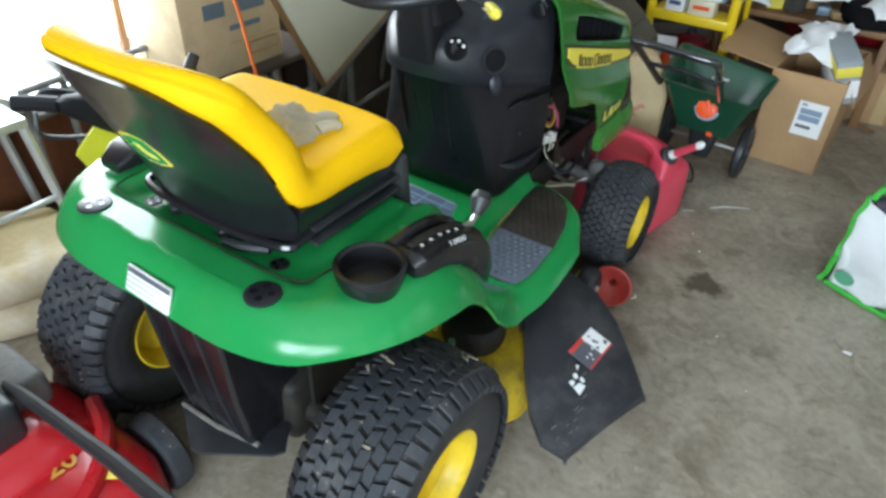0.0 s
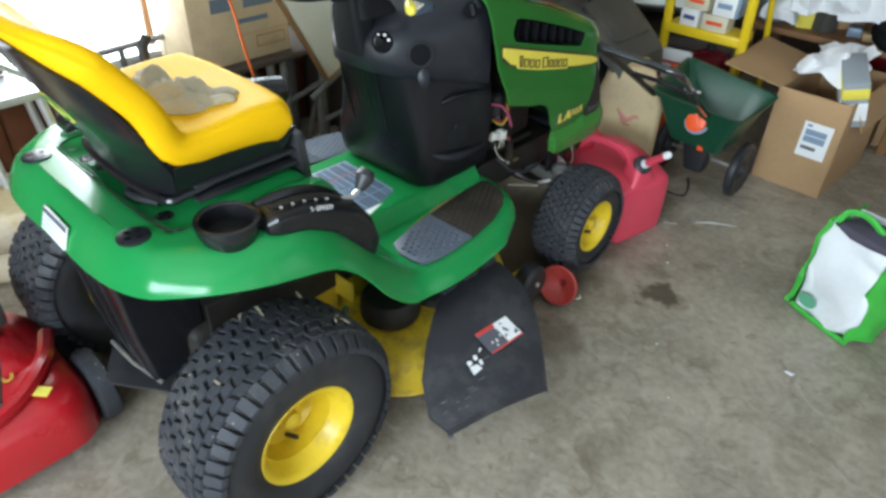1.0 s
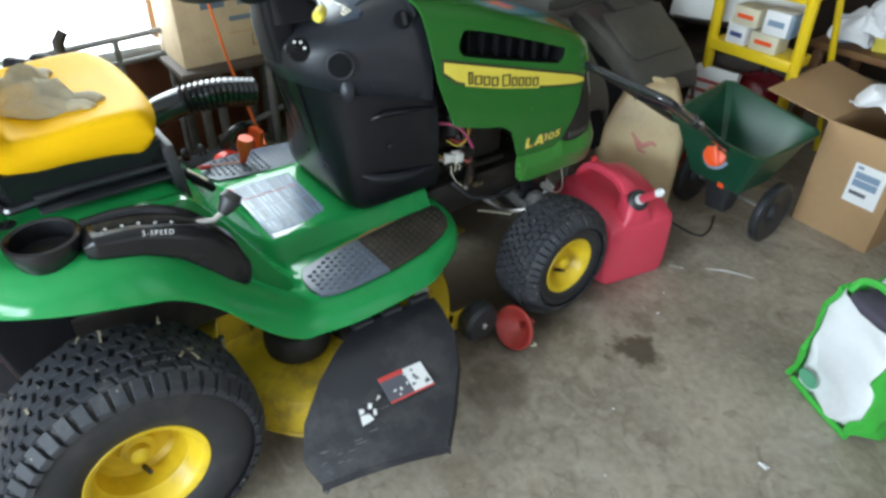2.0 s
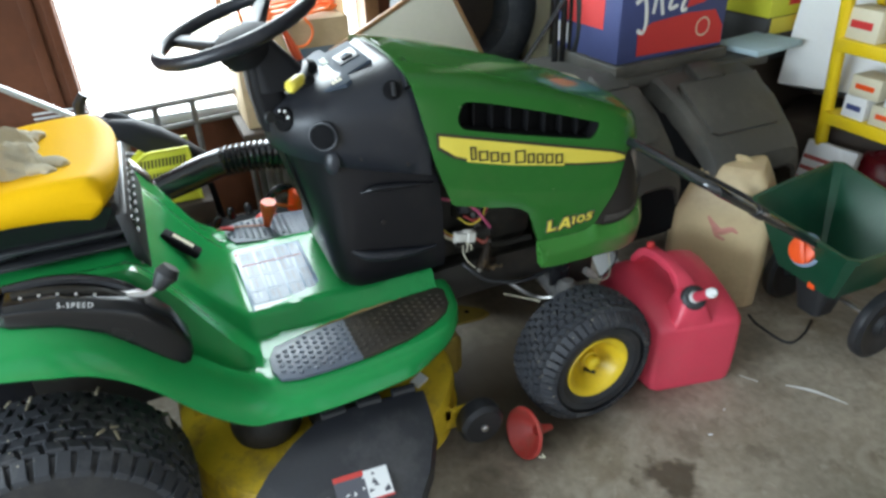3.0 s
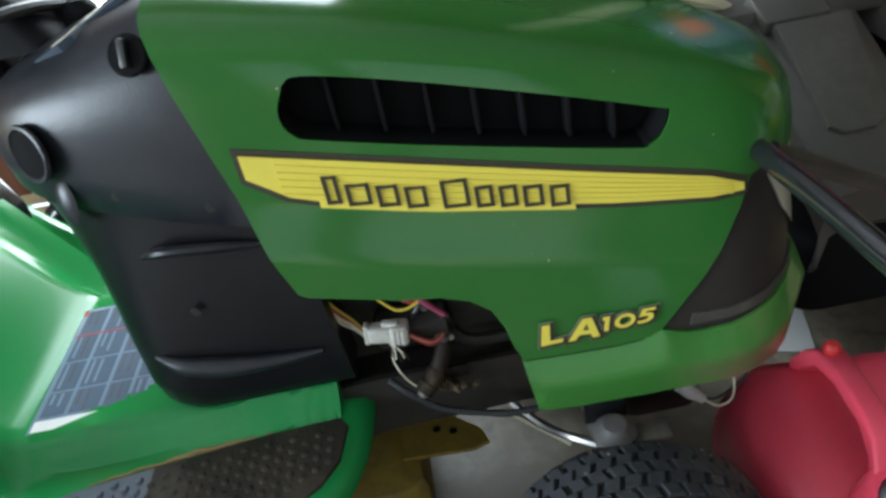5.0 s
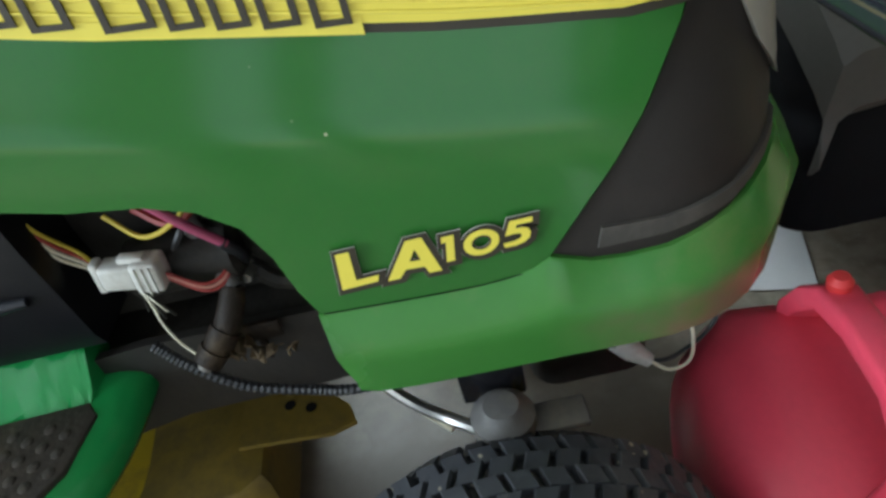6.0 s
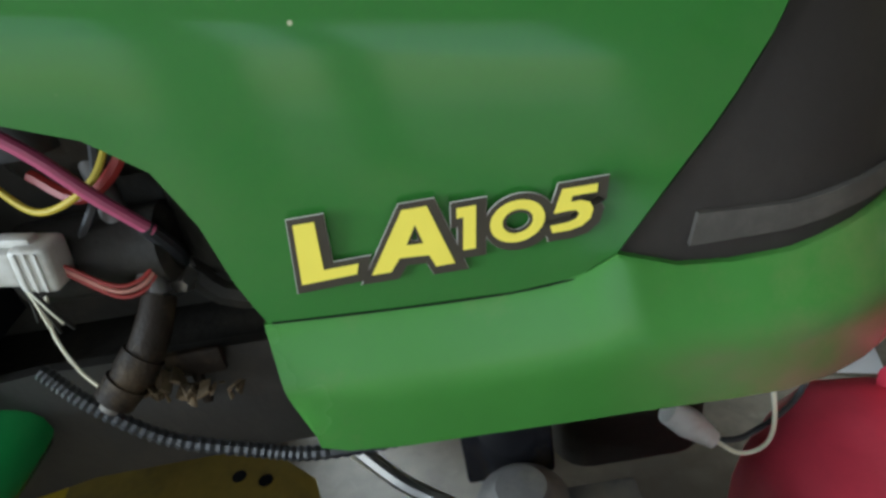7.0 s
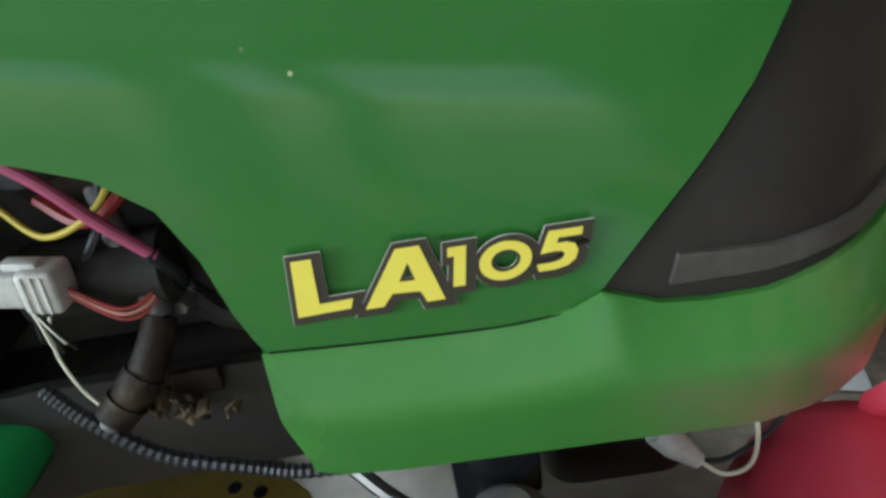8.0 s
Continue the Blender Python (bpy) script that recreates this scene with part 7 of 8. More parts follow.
    for st in strokes:
        part("white_stroke", put(tube([(a, b, 0.002) for a, b in st], 0.0072, 6, curve=4), f @ Matrix.Diagonal((1, 1, 0.25, 1))), M_WHITE, c)
    part("pale_mark", put(tube([(0.130 + 0.030 * math.cos(a), 0.078 + 0.030 * math.sin(a), 0.0022) for a in [0.524 * i for i in range(12)]], 0.0035, 6, ring=True), f @ Matrix.Diagonal((1, 1, 0.25, 1))), M_CREAM, c)
    part("white_label", put(box((-0.35, -0.001, 0.02), (-0.26, 0.0, 0.09), 0), Matrix.Translation((0, -0.2352, 0)) @ pose(0, 0, 0)), M_WHITE, c)
    part("end_print", box((-0.30, -0.2362, 0.10), (-0.08, -0.2352, 0.20), 0), M_REDCARD, c)
    p = thing("pale_blue_tray", "pale blue foam tray on the grass catcher", "tray", pose(-0.30, 2.43, 0.705, 0, 0, 8))
    part("tray_sheet", box((-0.10, -0.13, 0), (0.09, 0.13, 0.022), 0.005), mat("pale_blue_foam", (0.45, 0.60, 0.66), 0.7), p)
    # yellow and green carton, printed white carton beyond
    y = thing("printed_carton", "yellow, red and grey printed carton", "box", pose(-0.50, 2.72, 0.62, 0, 0, 4))
    part("carton_body", box((-0.2, -0.2, 0), (0.12, 0.24, 0.16), 0.003), mat("charcoal_carton", (0.05, 0.05, 0.05), 0.6), y)
    part("yellow_print", box((0.119, -0.18, 0.10), (0.1212, 0.22, 0.16), 0), M_STRIP, y)
    part("carton_lid", box((-0.2, -0.2, 0.162), (0.12, 0.24, 0.30), 0.003), M_LIME, y)
    part("red_print", box((0.119, -0.1, 0.20), (0.1212, 0.18, 0.27), 0), M_REDCARD, y)
    part("carton_stand", box((-0.2, -0.2, -0.62), (0.1, 0.22, -0.002), 0.01), M_DARKW, y)
    w = thing("white_carton", "large white carton printed with fruit colours", "box", pose(-0.13, 2.86, 0.49, -18, 0, 28))
    part("carton_body", box((-0.28, -0.22, 0), (0.28, 0.22, 0.40), 0.004), M_WHITE, w)
    part("red_print", put(lathe([(0.055, 0), (0.055, 0.001)], 20, "x"), Matrix.Translation((-0.2815, -0.10, 0.27)) @ Matrix.Diagonal((1, 0.8, 1.3, 1))), M_REDCARD, w)
    part("lime_print", put(lathe([(0.060, 0), (0.060, 0.001)], 20, "x"), Matrix.Translation((-0.2815, 0.06, 0.25)) @ Matrix.Diagonal((1, 0.8, 1.4, 1))), M_LIME, w)
    part("hand_slot", put(lathe([(0.035, -0.001), (0.035, 0.001)], 20, "y"), Matrix.Translation((0.02, -0.2218, 0.31)) @ Matrix.Diagonal((1.5, 1, 0.5, 1))), M_BLACK, w)
    sb = thing("storage_box", "dark wooden box under the white carton", "box", pose(-0.13, 2.86, 0.0, 0, 0, 28))
    part("box_body", box((-0.26, -0.2, 0), (0.26, 0.2, 0.418), 0.01), M_DARKW, sb)

build_hopper()


def build_right_side():
    """Shopping bag, funnel, floor bits, dark red things under the ladder."""
    b = thing("woven_bag", "white and green woven plastic bag, half full, slumped", "bag", pose(1.165, 1.613, 0, 0, 0, -24))
    rows = []
    for z, hx, hy, ox in ((0.0, 0.100, 0.075, 0.0), (0.012, 0.106, 0.082, 0.0), (0.10, 0.112, 0.085, 0.0), (0.20, 0.116, 0.085, 0.0), (0.26, 0.12, 0.085, -0.005), (0.30, 0.12, 0.08, -0.005), (0.33, 0.12, 0.075, -0.005)):
        rows.append([V((x + ox, y + 0.06 * z, z)) for x, y in rrect(hx, hy, 0.02, 5)])
    bm = loft(rows, cap=False)
    bmesh.ops.subdivide_edges(bm, edges=bm.edges[:], cuts=2, use_grid_fill=True)
    bmesh.ops.solidify(bm, geom=bm.faces[:], thickness=-0.003)
    body = part("bag_body", crumple(crumple(bm, 0.034, 7, 2), 0.022, 17, 4), M_BAGW, b)
    for x in (-1, 1):
        gs = [[V((x * 0.120 + ox_, y * 0.090 + 0.06 * z, z)) for y, ox_ in ((-1.0, -x * 0.009), (-1.03, 0.0), (0, 0.006 * x), (1.03, 0.0), (1.0, -x * 0.009))] for z in (0.004, 0.05, 0.1, 0.15, 0.2, 0.25, 0.3, 0.335)]
        g_ = loft(gs, cap=False, closed=False)
        bmesh.ops.subdivide_edges(g_, edges=g_.edges[:], cuts=2, use_grid_fill=True)
        crumple(crumple(g_, 0.034, 7, 2), 0.022, 17, 4)
        bmesh.ops.recalc_face_normals(g_, faces=g_.faces)
        bmesh.ops.solidify(g_, geom=g_.faces[:], thickness=0.004)
        part("green_gusset", g_, M_BAGG, body, "bright green bag side")
    part("green_hem", tube([(-0.108, -0.085, 0.010), (0.0, -0.088, 0.008), (0.108, -0.085, 0.010)], 0.009, 8, curve=4), M_BAGG, body)
    part("bag_print", put(lathe([(0.030, 0), (0.030, 0.004)], 24), axes((-0.055, -0.094, 0.062), (1, 0, 0), (0, 0.05, 1)) @ Matrix.Diagonal((1.1, 0.75, 1, 1))), mat("grey_green_print", (0.10, 0.34, 0.20), 0.5), body)
    part("bag_strap", tube([(-0.10, -0.04, 0.33), (-0.09, -0.02, 0.365), (-0.04, 0.0, 0.37), (0.02, 0.01, 0.34)], 0.010, 6, curve=5), M_BAGG, body)
    cl = part("folded_cloth", put(crumple(box((-0.095, -0.065, 0), (0.095, 0.065, 0.10), 0.02, 3), 0.02, 10, 3), pose(1.17, 1.625, 0.24, 4, -6, -24)), mat("dark_violet_cloth", (0.07, 0.06, 0.085), 0.9, s2=200, bump=0.2))
    tagged(cl, "dark violet cloth stuffed in the woven bag", "cloth")
    # funnel lying on its side against the front tyre
    f = thing("funnel", "faded red plastic funnel lying on the floor", "funnel", axes((0.457, 1.015, 0.078), (-0.10, 0.95, -0.28), (0.2, 0.25, 1)))
    d = part("funnel_cone", put(lathe([(0.066, 0.0), (0.068, 0.006), (0.060, 0.010), (0.046, 0.028), (0.018, 0.046), (0.012, 0.070), (0.009, 0.095), (0.007, 0.095), (0.010, 0.070), (0.014, 0.044), (0.044, 0.025), (0.058, 0.006), (0.062, 0.0), (0.066, 0.0)], 36, cap=False), pose(0, 0, 0, 0, -90 - 180, 0)), M_FUNNEL, f)
    part("funnel_string", tube([(0.0, 0.0, 0.075), (0.01, 0.008, 0.085), (0.0, 0.018, 0.08)], 0.002, 5), M_WIREW, d)
    # streaks and chips on the concrete
    for nm, pts, r in (("chalk_streak", [(0.566, 1.832, 0.001), (0.61, 1.875, 0.001), (0.645, 1.897, 0.001), (0.698, 1.922, 0.001)], [0.002, 0.006, 0.005, 0.002]), ("chalk_streak", [(0.476, 1.744, 0.001), (0.52, 1.772, 0.001)], [0.002, 0.003])):
        st = part(nm, put(tube(pts, r, 6, curve=4), Matrix.Diagonal((1, 1, 0.15, 1))), M_WHITE)
        tagged(st, "pale paint streak on the concrete floor", "paint mark")
    for i, (x, y, r) in enumerate(((1.147, 1.243, 0.012), (0.80, 1.08, 0.004), (0.62, 1.50, 0.005), (0.565, 1.60, 0.004), (0.93, 0.9, 0.003))):
        ch = part("paper_scrap", put(crumple(box((-r, -r * 0.6, 0), (r, r * 0.6, r * 0.35), r * 0.15), r * 0.5, 120, i), pose(x, y, 0.002, 0, 0, 40 * i)), M_PAPER)
        tagged(ch, "tiny white scrap on the concrete floor", "scrap")
    wl = part("wire_loop", tube([(0.27, 1.99, 0.004), (0.33, 1.975, 0.004), (0.43, 1.985, 0.004), (0.425, 2.06, 0.004), (0.385, 2.143, 0.006)], 0.004, 6, curve=6), M_BLACK)
    tagged(wl, "thin black wire lying on the floor", "wire")
    sh = part("paper_sheet", sheet([(-0.14, 1.69, 0.003), (-0.11, 1.79, 0.003), (-0.27, 1.84, 0.004), (-0.29, 1.75, 0.003)], 0.001, 4, 0.004), M_WHITE)
    tagged(sh, "white sheet of paper on the floor", "paper")
    st = part("straw", tube([(0.14, 1.13, 0.28), (0.20, 1.19, 0.279), (0.215, 1.205, 0.277)], 0.003, 6), M_WIREW)
    st.parent = TRACTOR
    # dark red canister and striped packet under the ladder
    r = thing("red_canister", "dark red rounded metal canister under the ladder", "canister", pose(0.11, 2.76, 0.0))
    part("canister_body", put(lathe([(0.11, 0), (0.135, 0.02), (0.14, 0.2), (0.13, 0.30), (0.09, 0.355), (0.03, 0.375), (0, 0.377)], 32), Matrix()), mat("dark_red_enamel", (0.22, 0.008, 0.02), 0.25, coat=0.3), r)
    part("canister_cap", put(lathe([(0.022, 0.37), (0.022, 0.40), (0.015, 0.405)], 16), Matrix()), M_BLACK, r)
    q = thing("striped_packet", "white packet with red stripes leaning by the ladder", "packet", pose(0.005, 2.50, 0.0, -12, 0, 8))
    part("packet_body", box((-0.09, -0.02, 0), (0.10, 0.02, 0.40), 0.006), M_WHITE, q)
    for k in range(6):
        part("red_stripe", box((-0.085, -0.0212, 0.12 + 0.042 * k), (0.095, -0.0196, 0.135 + 0.042 * k), 0), mat("pale_red_print", (0.45, 0.10, 0.09), 0.5) if k == 0 else bpy.data.materials["pale_red_print"], q)
    o = thing("orange_cone", "small orange plastic cone between the jug and ladder", "cone", pose(0.10, 2.40, 0.0))
    part("cone_body", put(lathe([(0.08, 0), (0.08, 0.012), (0.062, 0.02), (0.02, 0.38), (0.0, 0.385)], 24), Matrix()), M_ORANGE, o)
    # heap past the cardboard box
    a = thing("air_tank", "red air tank with a pale label far back", "tank", pose(0.72, 3.85, 0.0, 0, 0, -10))
    part("tank_body", put(lathe([(0.05, -0.34), (0.14, -0.31), (0.17, -0.25), (0.17, 0.25), (0.14, 0.31), (0.05, 0.34)], 28, "x"), Matrix.Translation((0, 0, 0.30))), mat("red_tank_paint", (0.30, 0.012, 0.02), 0.3, coat=0.2), a)
    part("tank_label", box((0.0, -0.174, 0.32), (0.2, -0.168, 0.40), 0), M_WHITE, a)
    for x in (-0.22, 0.22):
        part("tank_foot", box((x - 0.03, -0.12, 0.0), (x + 0.03, 0.12, 0.16), 0.01), M_BLACK, a)
    bx = thing("cardboard_box", "taped brown cardboard box pushed behind the open one", "box", pose(0.98, 3.36, 0, 0, 0, 12))
    part("carton_body", box((-0.16, -0.20, 0), (0.16, 0.20, 0.26), 0.004), M_CARD, bx)
    part("carton_tape", box((-0.03, -0.2015, 0.0), (0.03, 0.2015, 0.2625), 0.001), M_CARDL, bx)
    stck = part("wood_stick", tube([(0.90, 3.10, 0.012), (1.03, 3.02, 0.012)], 0.008, 8), M_WOOD)
    tagged(stck, "short pale stick on the floor", "stick")
    # clutter shelf along the far end of the right-hand pile
    t = thing("storage_table", "low cluttered table behind the boxes", "table", pose(0.55, 3.25, 0.0))
    part("tabletop", box((-0.42, -0.22, 0.44), (0.42, 0.30, 0.47), 0.004), M_WOOD, t)
    for x in (-0.38, 0.38):
        for y in (-0.18, 0.26):
            part("table_leg", box((x - 0.02, y - 0.02, 0), (x + 0.02, y + 0.02, 0.44), 0.003), M_WOOD, t)
    rs = random.Random(12)
    kinds = (("silver_tin", M_SILVER), ("folded_carton", M_CARDL), ("white_packet", M_WHITE), ("yellow_packet", M_STRIP), ("grey_packet", M_TOTE), ("brown_packet", M_CARD))
    for i in range(11):
        nm, m_ = kinds[i % 6]
        w, d, h = rs.uniform(0.05, 0.13), rs.uniform(0.05, 0.12), rs.uniform(0.03, 0.12)
        g = part(nm, put(box((-w / 2, -d / 2, 0), (w / 2, d / 2, h), 0.004), pose(0.22 + 0.065 * i, 3.12 + rs.uniform(0, 0.16), 0.472, 0, 0, rs.uniform(-40, 40))), m_)
        tagged(g, f"{nm.replace('_', ' ')} lying in the clutter on the table", "packet", "clutter on the table")
    for k, (x, y, z, w, m_) in enumerate(((0.42, 3.10, 0.585, 0.15, M_PAPER), (0.66, 3.18, 0.60, 0.17, M_PAPER), (0.93, 3.02, 0.59, 0.16, M_PAPER), (0.30, 3.05, 0.55, 0.10, M_BAGW))):
        sh_ = part("plastic_bag", put(crumple(sheet([(-w, -w * 0.7, 0), (w, -w * 0.6, 0.03), (w * 0.9, w * 0.7, 0.05), (-w, w * 0.6, 0.02)], 0.003, 14, 0.07, 3 + k), 0.035, 11, 5 + k), pose(x, y, z, 14, 6 - 5 * k, 30 * k)), m_)
        tagged(sh_, "crumpled white plastic bag on the cluttered table", "bag", "bags on the table")
    dz = part("black_cushion", put(crumple(box((-0.16, -0.12, 0), (0.16, 0.12, 0.11), 0.04, 3), 0.02, 8), pose(0.86, 3.12, 0.475, 0, 0, 30)), M_MESH)
    tagged(dz, "black padded cushion on the clutter", "cushion")


build_right_side()


def build_left_side():
    """Carton on a bench, board, aluminium platform, blower, crate, sacks."""
    n = thing("work_bench", "grey steel-legged bench under a carton", "bench", pose(-1.10, 0.88, 0))
    part("bench_top", box((-0.16, -0.26, 0.46), (0.16, 0.40, 0.485), 0.004), M_DARKW, n)
    for x in (-0.13, 0.10):
        for y in (-0.18, -0.115, 0.10, 0.165, 0.36):
            part("bench_leg", tube([(x, y, 0.0), (x, y, 0.46)], 0.018, 8), M_GREYM, n)
    part("bench_brace", tube([(0.10, -0.15, 0.18), (0.10, 0.36, 0.30)], 0.012, 8), M_GREYM, n)
    c = thing("carton", "pale cardboard carton with faded blue print and orange cord", "box", pose(-1.085, 0.865, 0.487, 0, 0, 0))
    part("carton_body", box((-0.16, -0.215, 0), (0.10, 0.215, 0.370), 0.004), mat("aged_brown_card", (0.42, 0.31, 0.185), 0.75, var=0.12, s1=9, s2=120, bump=0.06, dirt=((0.20, 0.14, 0.09), 0.5, 6)), c)
    part("carton_tape", box((0.0995, -0.03, 0.10), (0.1012, 0.20, 0.105), 0), M_CARD, c)
    blue = mat("faded_blue_print", (0.10, 0.13, 0.16), 0.7)
    for y, z, w, h in ((-0.12, 0.20, 0.09, 0.05), (0.02, 0.20, 0.13, 0.07), (-0.02, 0.145, 0.14, 0.018)):
        part("faded_print", box((0.0985, y, z), (0.1014, y + w, z + h), 0), blue, c)
    part("print_frame", tube([(0.1, 0.06, 0.045), (0.1, 0.19, 0.045), (0.1, 0.19, 0.085), (0.1, 0.06, 0.085), (0.1, 0.06, 0.045)], 0.003, 4), M_WOOD, c)
    part("carton_flap", sheet([(0.09, 0.205, 0.372), (-0.15, 0.205, 0.372), (-0.15, 0.215, 0.46), (0.06, 0.215, 0.44)], 0.004, 4, 0.004), M_CARDL, c)
    rs = random.Random(5)
    pts = []
    for i in range(70):
        a = i * 0.62
        pts.append((-1.09 + 0.075 * math.cos(a) + rs.uniform(-0.02, 0.02), 0.90 + 0.16 * math.sin(a * 0.93) + rs.uniform(-0.02, 0.02), 0.870 + 0.05 * (i / 70) + rs.uniform(-0.012, 0.012)))
    pts += [(-0.965, 0.885 - 0.050 * math.sin(a), 0.822 + 0.052 * math.cos(a)) for a in [0.628 * i for i in range(10)]] + [(-0.975, 0.92, 0.878), (-0.98, 0.98, 0.885), (-1.0, 1.03, 0.88)]
    cd = part("extension_cord", tube(pts, 0.0055, 6, curve=3), M_CORD)
    tagged(cd, "orange extension cord coiled on the carton", "cord")
    hc = part("hanging_cord", tube([(-0.74, 0.60, 1.6), (-0.745, 0.66, 0.95), (-0.75, 0.70, 0.77), (-0.752, 0.735, 0.57), (-0.75, 0.79, 0.34), (-0.70, 0.80, 0.26), (-0.56, 0.72, 0.34), (-0.45, 0.62, 0.42)], 0.0055, 6, curve=6), M_CORD)
    tagged(hc, "orange cord hanging down to the floor", "cord")
    # framed board leaning at the wall
    b = thing("framed_board", "cream board in a varnished wooden frame, leaning", "board", axes((-0.90, 1.429, 0.973), (0.0, 0.90, 0.43), (-0.12, -0.50, 0.86)))
    part("board_face", box((-0.505, -0.42, -0.006), (-0.01, -0.01, 0.006), 0.001), M_BOARD, b)
    for a_, z_ in (((-0.520, -0.435, -0.010), (-0.5055, 0.0, 0.012)), ((-0.0095, -0.435, -0.010), (0.005, 0.0, 0.012)), ((-0.505, -0.435, -0.010), (-0.010, -0.4205, 0.012)), ((-0.505, -0.0095, -0.010), (-0.010, 0.005, 0.012))):
        part("frame_rail", box(a_, z_, 0.002), M_WOOD, b)
    sd = thing("steel_stand", "grey tubular steel stand under the leaning board", "stand", pose(-0.845, 0, 0))
    part("stand_rail", tube([(0, 1.06, 0.315), (0, 1.17, 0.368), (0, 1.66, 0.605)], 0.014, 10), M_GREYM, sd)
    for y, z in ((1.10, 0.335), (1.30, 0.432), (1.60, 0.577)):
        part("stand_leg", tube([(0, y, z), (0.01, y, 0.0)], 0.015, 10), M_GREYM, sd)
        part("stand_leg", tube([(0, y, z), (-0.16, y + 0.02, 0.0)], 0.013, 10), M_GREYM, sd)
    part("stand_brace", tube([(0.004, 1.09, 0.20), (0.006, 1.61, 0.26)], 0.011, 8), M_GREYM, sd)
    # dark panel and tyre behind, bundle of black poles
    d = thing("storage_cabinet", "dark brown panel cabinet against the wall", "cabinet", pose(-1.22, 1.95, 0))
    part("cabinet_body", box((-0.07, -0.60, 0), (0.10, 0.9, 1.9), 0.006), M_DARKW, d)
    part("cabinet_post", box((0.10, -0.05, 0), (0.16, 0.06, 1.9), 0.006), M_CREAM, d)
    ty = thing("spare_tyre", "black spare tyre standing behind the board", "tyre", pose(-1.03, 1.58, 0.0))
    part("tyre", put(lathe([(0.17, -0.07), (0.20, -0.085), (0.26, -0.085), (0.30, -0.06), (0.305, 0), (0.30, 0.06), (0.26, 0.085), (0.20, 0.085), (0.17, 0.07), (0.17, -0.07)], 48, "x", cap=False), Matrix.Translation((0, 0, 0.80))), M_RUBBER, ty)
    part("tyre_stand", box((-0.1, -0.2, 0), (0.1, 0.2, 0.50), 0.01), M_DARKW, ty)
    po = thing("folded_chairs", "bundle of black tubular poles and straps", "folding chair", pose(-0.50, 1.62, 0))
    for k in range(5):
        part("pole", tube([(-0.06 + 0.02 * k, 0.06 + 0.022 * k, 0.0), (-0.04 + 0.012 * k, 0.082 + 0.024 * k, 0.7), (-0.05 + 0.02 * k, 0.066 + 0.025 * k, 1.25)], 0.012, 8, curve=3), M_GLOSSB, po)
    part("pole", tube([(0.0, -0.24, 0.50), (0.0, -0.06, 0.735), (0.0, 0.067, 0.897), (0.0, 0.20, 1.07)], 0.008, 8), M_GLOSSB, po)
    for k in range(4):
        part("clasp", put(box((-0.008, -0.010, -0.012), (0.008, 0.010, 0.012), 0.003), pose(0.012 - 0.01 * k, 0.185, 0.74 + 0.062 * k, 0, 0, 20 * k)), M_METAL, po, "bright metal clasp")
    part("strap", tube([(-0.02, 0.12, 0.66), (0.03, 0.135, 0.80), (0.02, 0.125, 0.98)], 0.014, 6, curve=4), M_BLACK, po)
    rp = part("coiled_hose", tube([(-0.34, 1.44, 0.70), (-0.30, 1.52, 0.735), (-0.28, 1.60, 0.72), (-0.30, 1.66, 0.68)], 0.012, 8, curve=5), M_CREAM)
    tagged(rp, "loop of cream hose behind the hood", "hose")
    # aluminium work platform under the opening
    p = thing("work_platform", "aluminium folding work platform by the opening", "platform", pose(-1.02, 0.07, 0, 0, 0, 0))
    part("platform_top", box((-0.25, -0.36, 0.510), (-0.05, 0.075, 0.540), 0.005), M_ALU, p)
    for y in (-0.34, -0.14, 0.06):
        part("platform_leg", tube([(-0.06, y, 0.512), (-0.045, y + (0.06 if y > 0 else 0.03), 0.0)], 0.015, 8), M_ALU, p)
        part("platform_leg", tube([(-0.24, y, 0.512), (-0.25, y + (0.06 if y > 0 else 0.03), 0.0)], 0.015, 8), M_ALU, p)
    part("platform_brace", tube([(-0.05, -0.32, 0.27), (-0.05, 0.09, 0.27)], 0.010, 8), M_ALU, p)
    for k in range(3):
        part("top_rail", tube([(-0.24, -0.14, 0.552 + 0.018 * k), (-0.24, 0.075, 0.552 + 0.018 * k)], 0.004, 6), M_ALU, p)
    r2 = thing("bed_rail", "grey steel rail frame standing below the opening", "rail frame", pose(-1.20, 0.46, 0))
    for z in (0.47, 0.56):
        part("rail_bar", tube([(0, -0.25, z), (0, 0.22, z + 0.02)], 0.012, 8), M_GREYM, r2)
    for y in (-0.25, -0.12, 0.02, 0.20):
        part("rail_post", tube([(0, y, 0.0), (0, y, 0.57)], 0.012, 8), M_GREYM, r2)
    # pole tool with a black head resting over the platform
    tl = thing("pole_tool", "grey shafted trimmer resting on the platform", "trimmer", pose(0, 0, 0))
    part("shaft", tube([(-0.80, -0.80, 1.34), (-0.97, -0.20, 0.852), (-1.055, 0.14, 0.575)], 0.011, 10), M_ALU, tl)
    rows = []
    for y, z, hx, hz in ((0.175, 0.602, 0.018, 0.016), (0.205, 0.590, 0.030, 0.034), (0.27, 0.556, 0.042, 0.056), (0.34, 0.510, 0.046, 0.064), (0.41, 0.456, 0.044, 0.062), (0.47, 0.415, 0.036, 0.044), (0.51, 0.390, 0.022, 0.020)):
        rows.append([V((-0.93 + u, y, z + v)) for u, v in rrect(hx, hz, min(hx, hz) * 0.8, 4)])
    hd = part("tool_head", loft(rows), M_DULL, tl, "dull black motor housing")
    part("tool_clamp", tube([(-1.05, 0.115, 0.600), (-1.0, 0.16, 0.598), (-0.94, 0.19, 0.60)], 0.024, 10), M_DULL, hd)
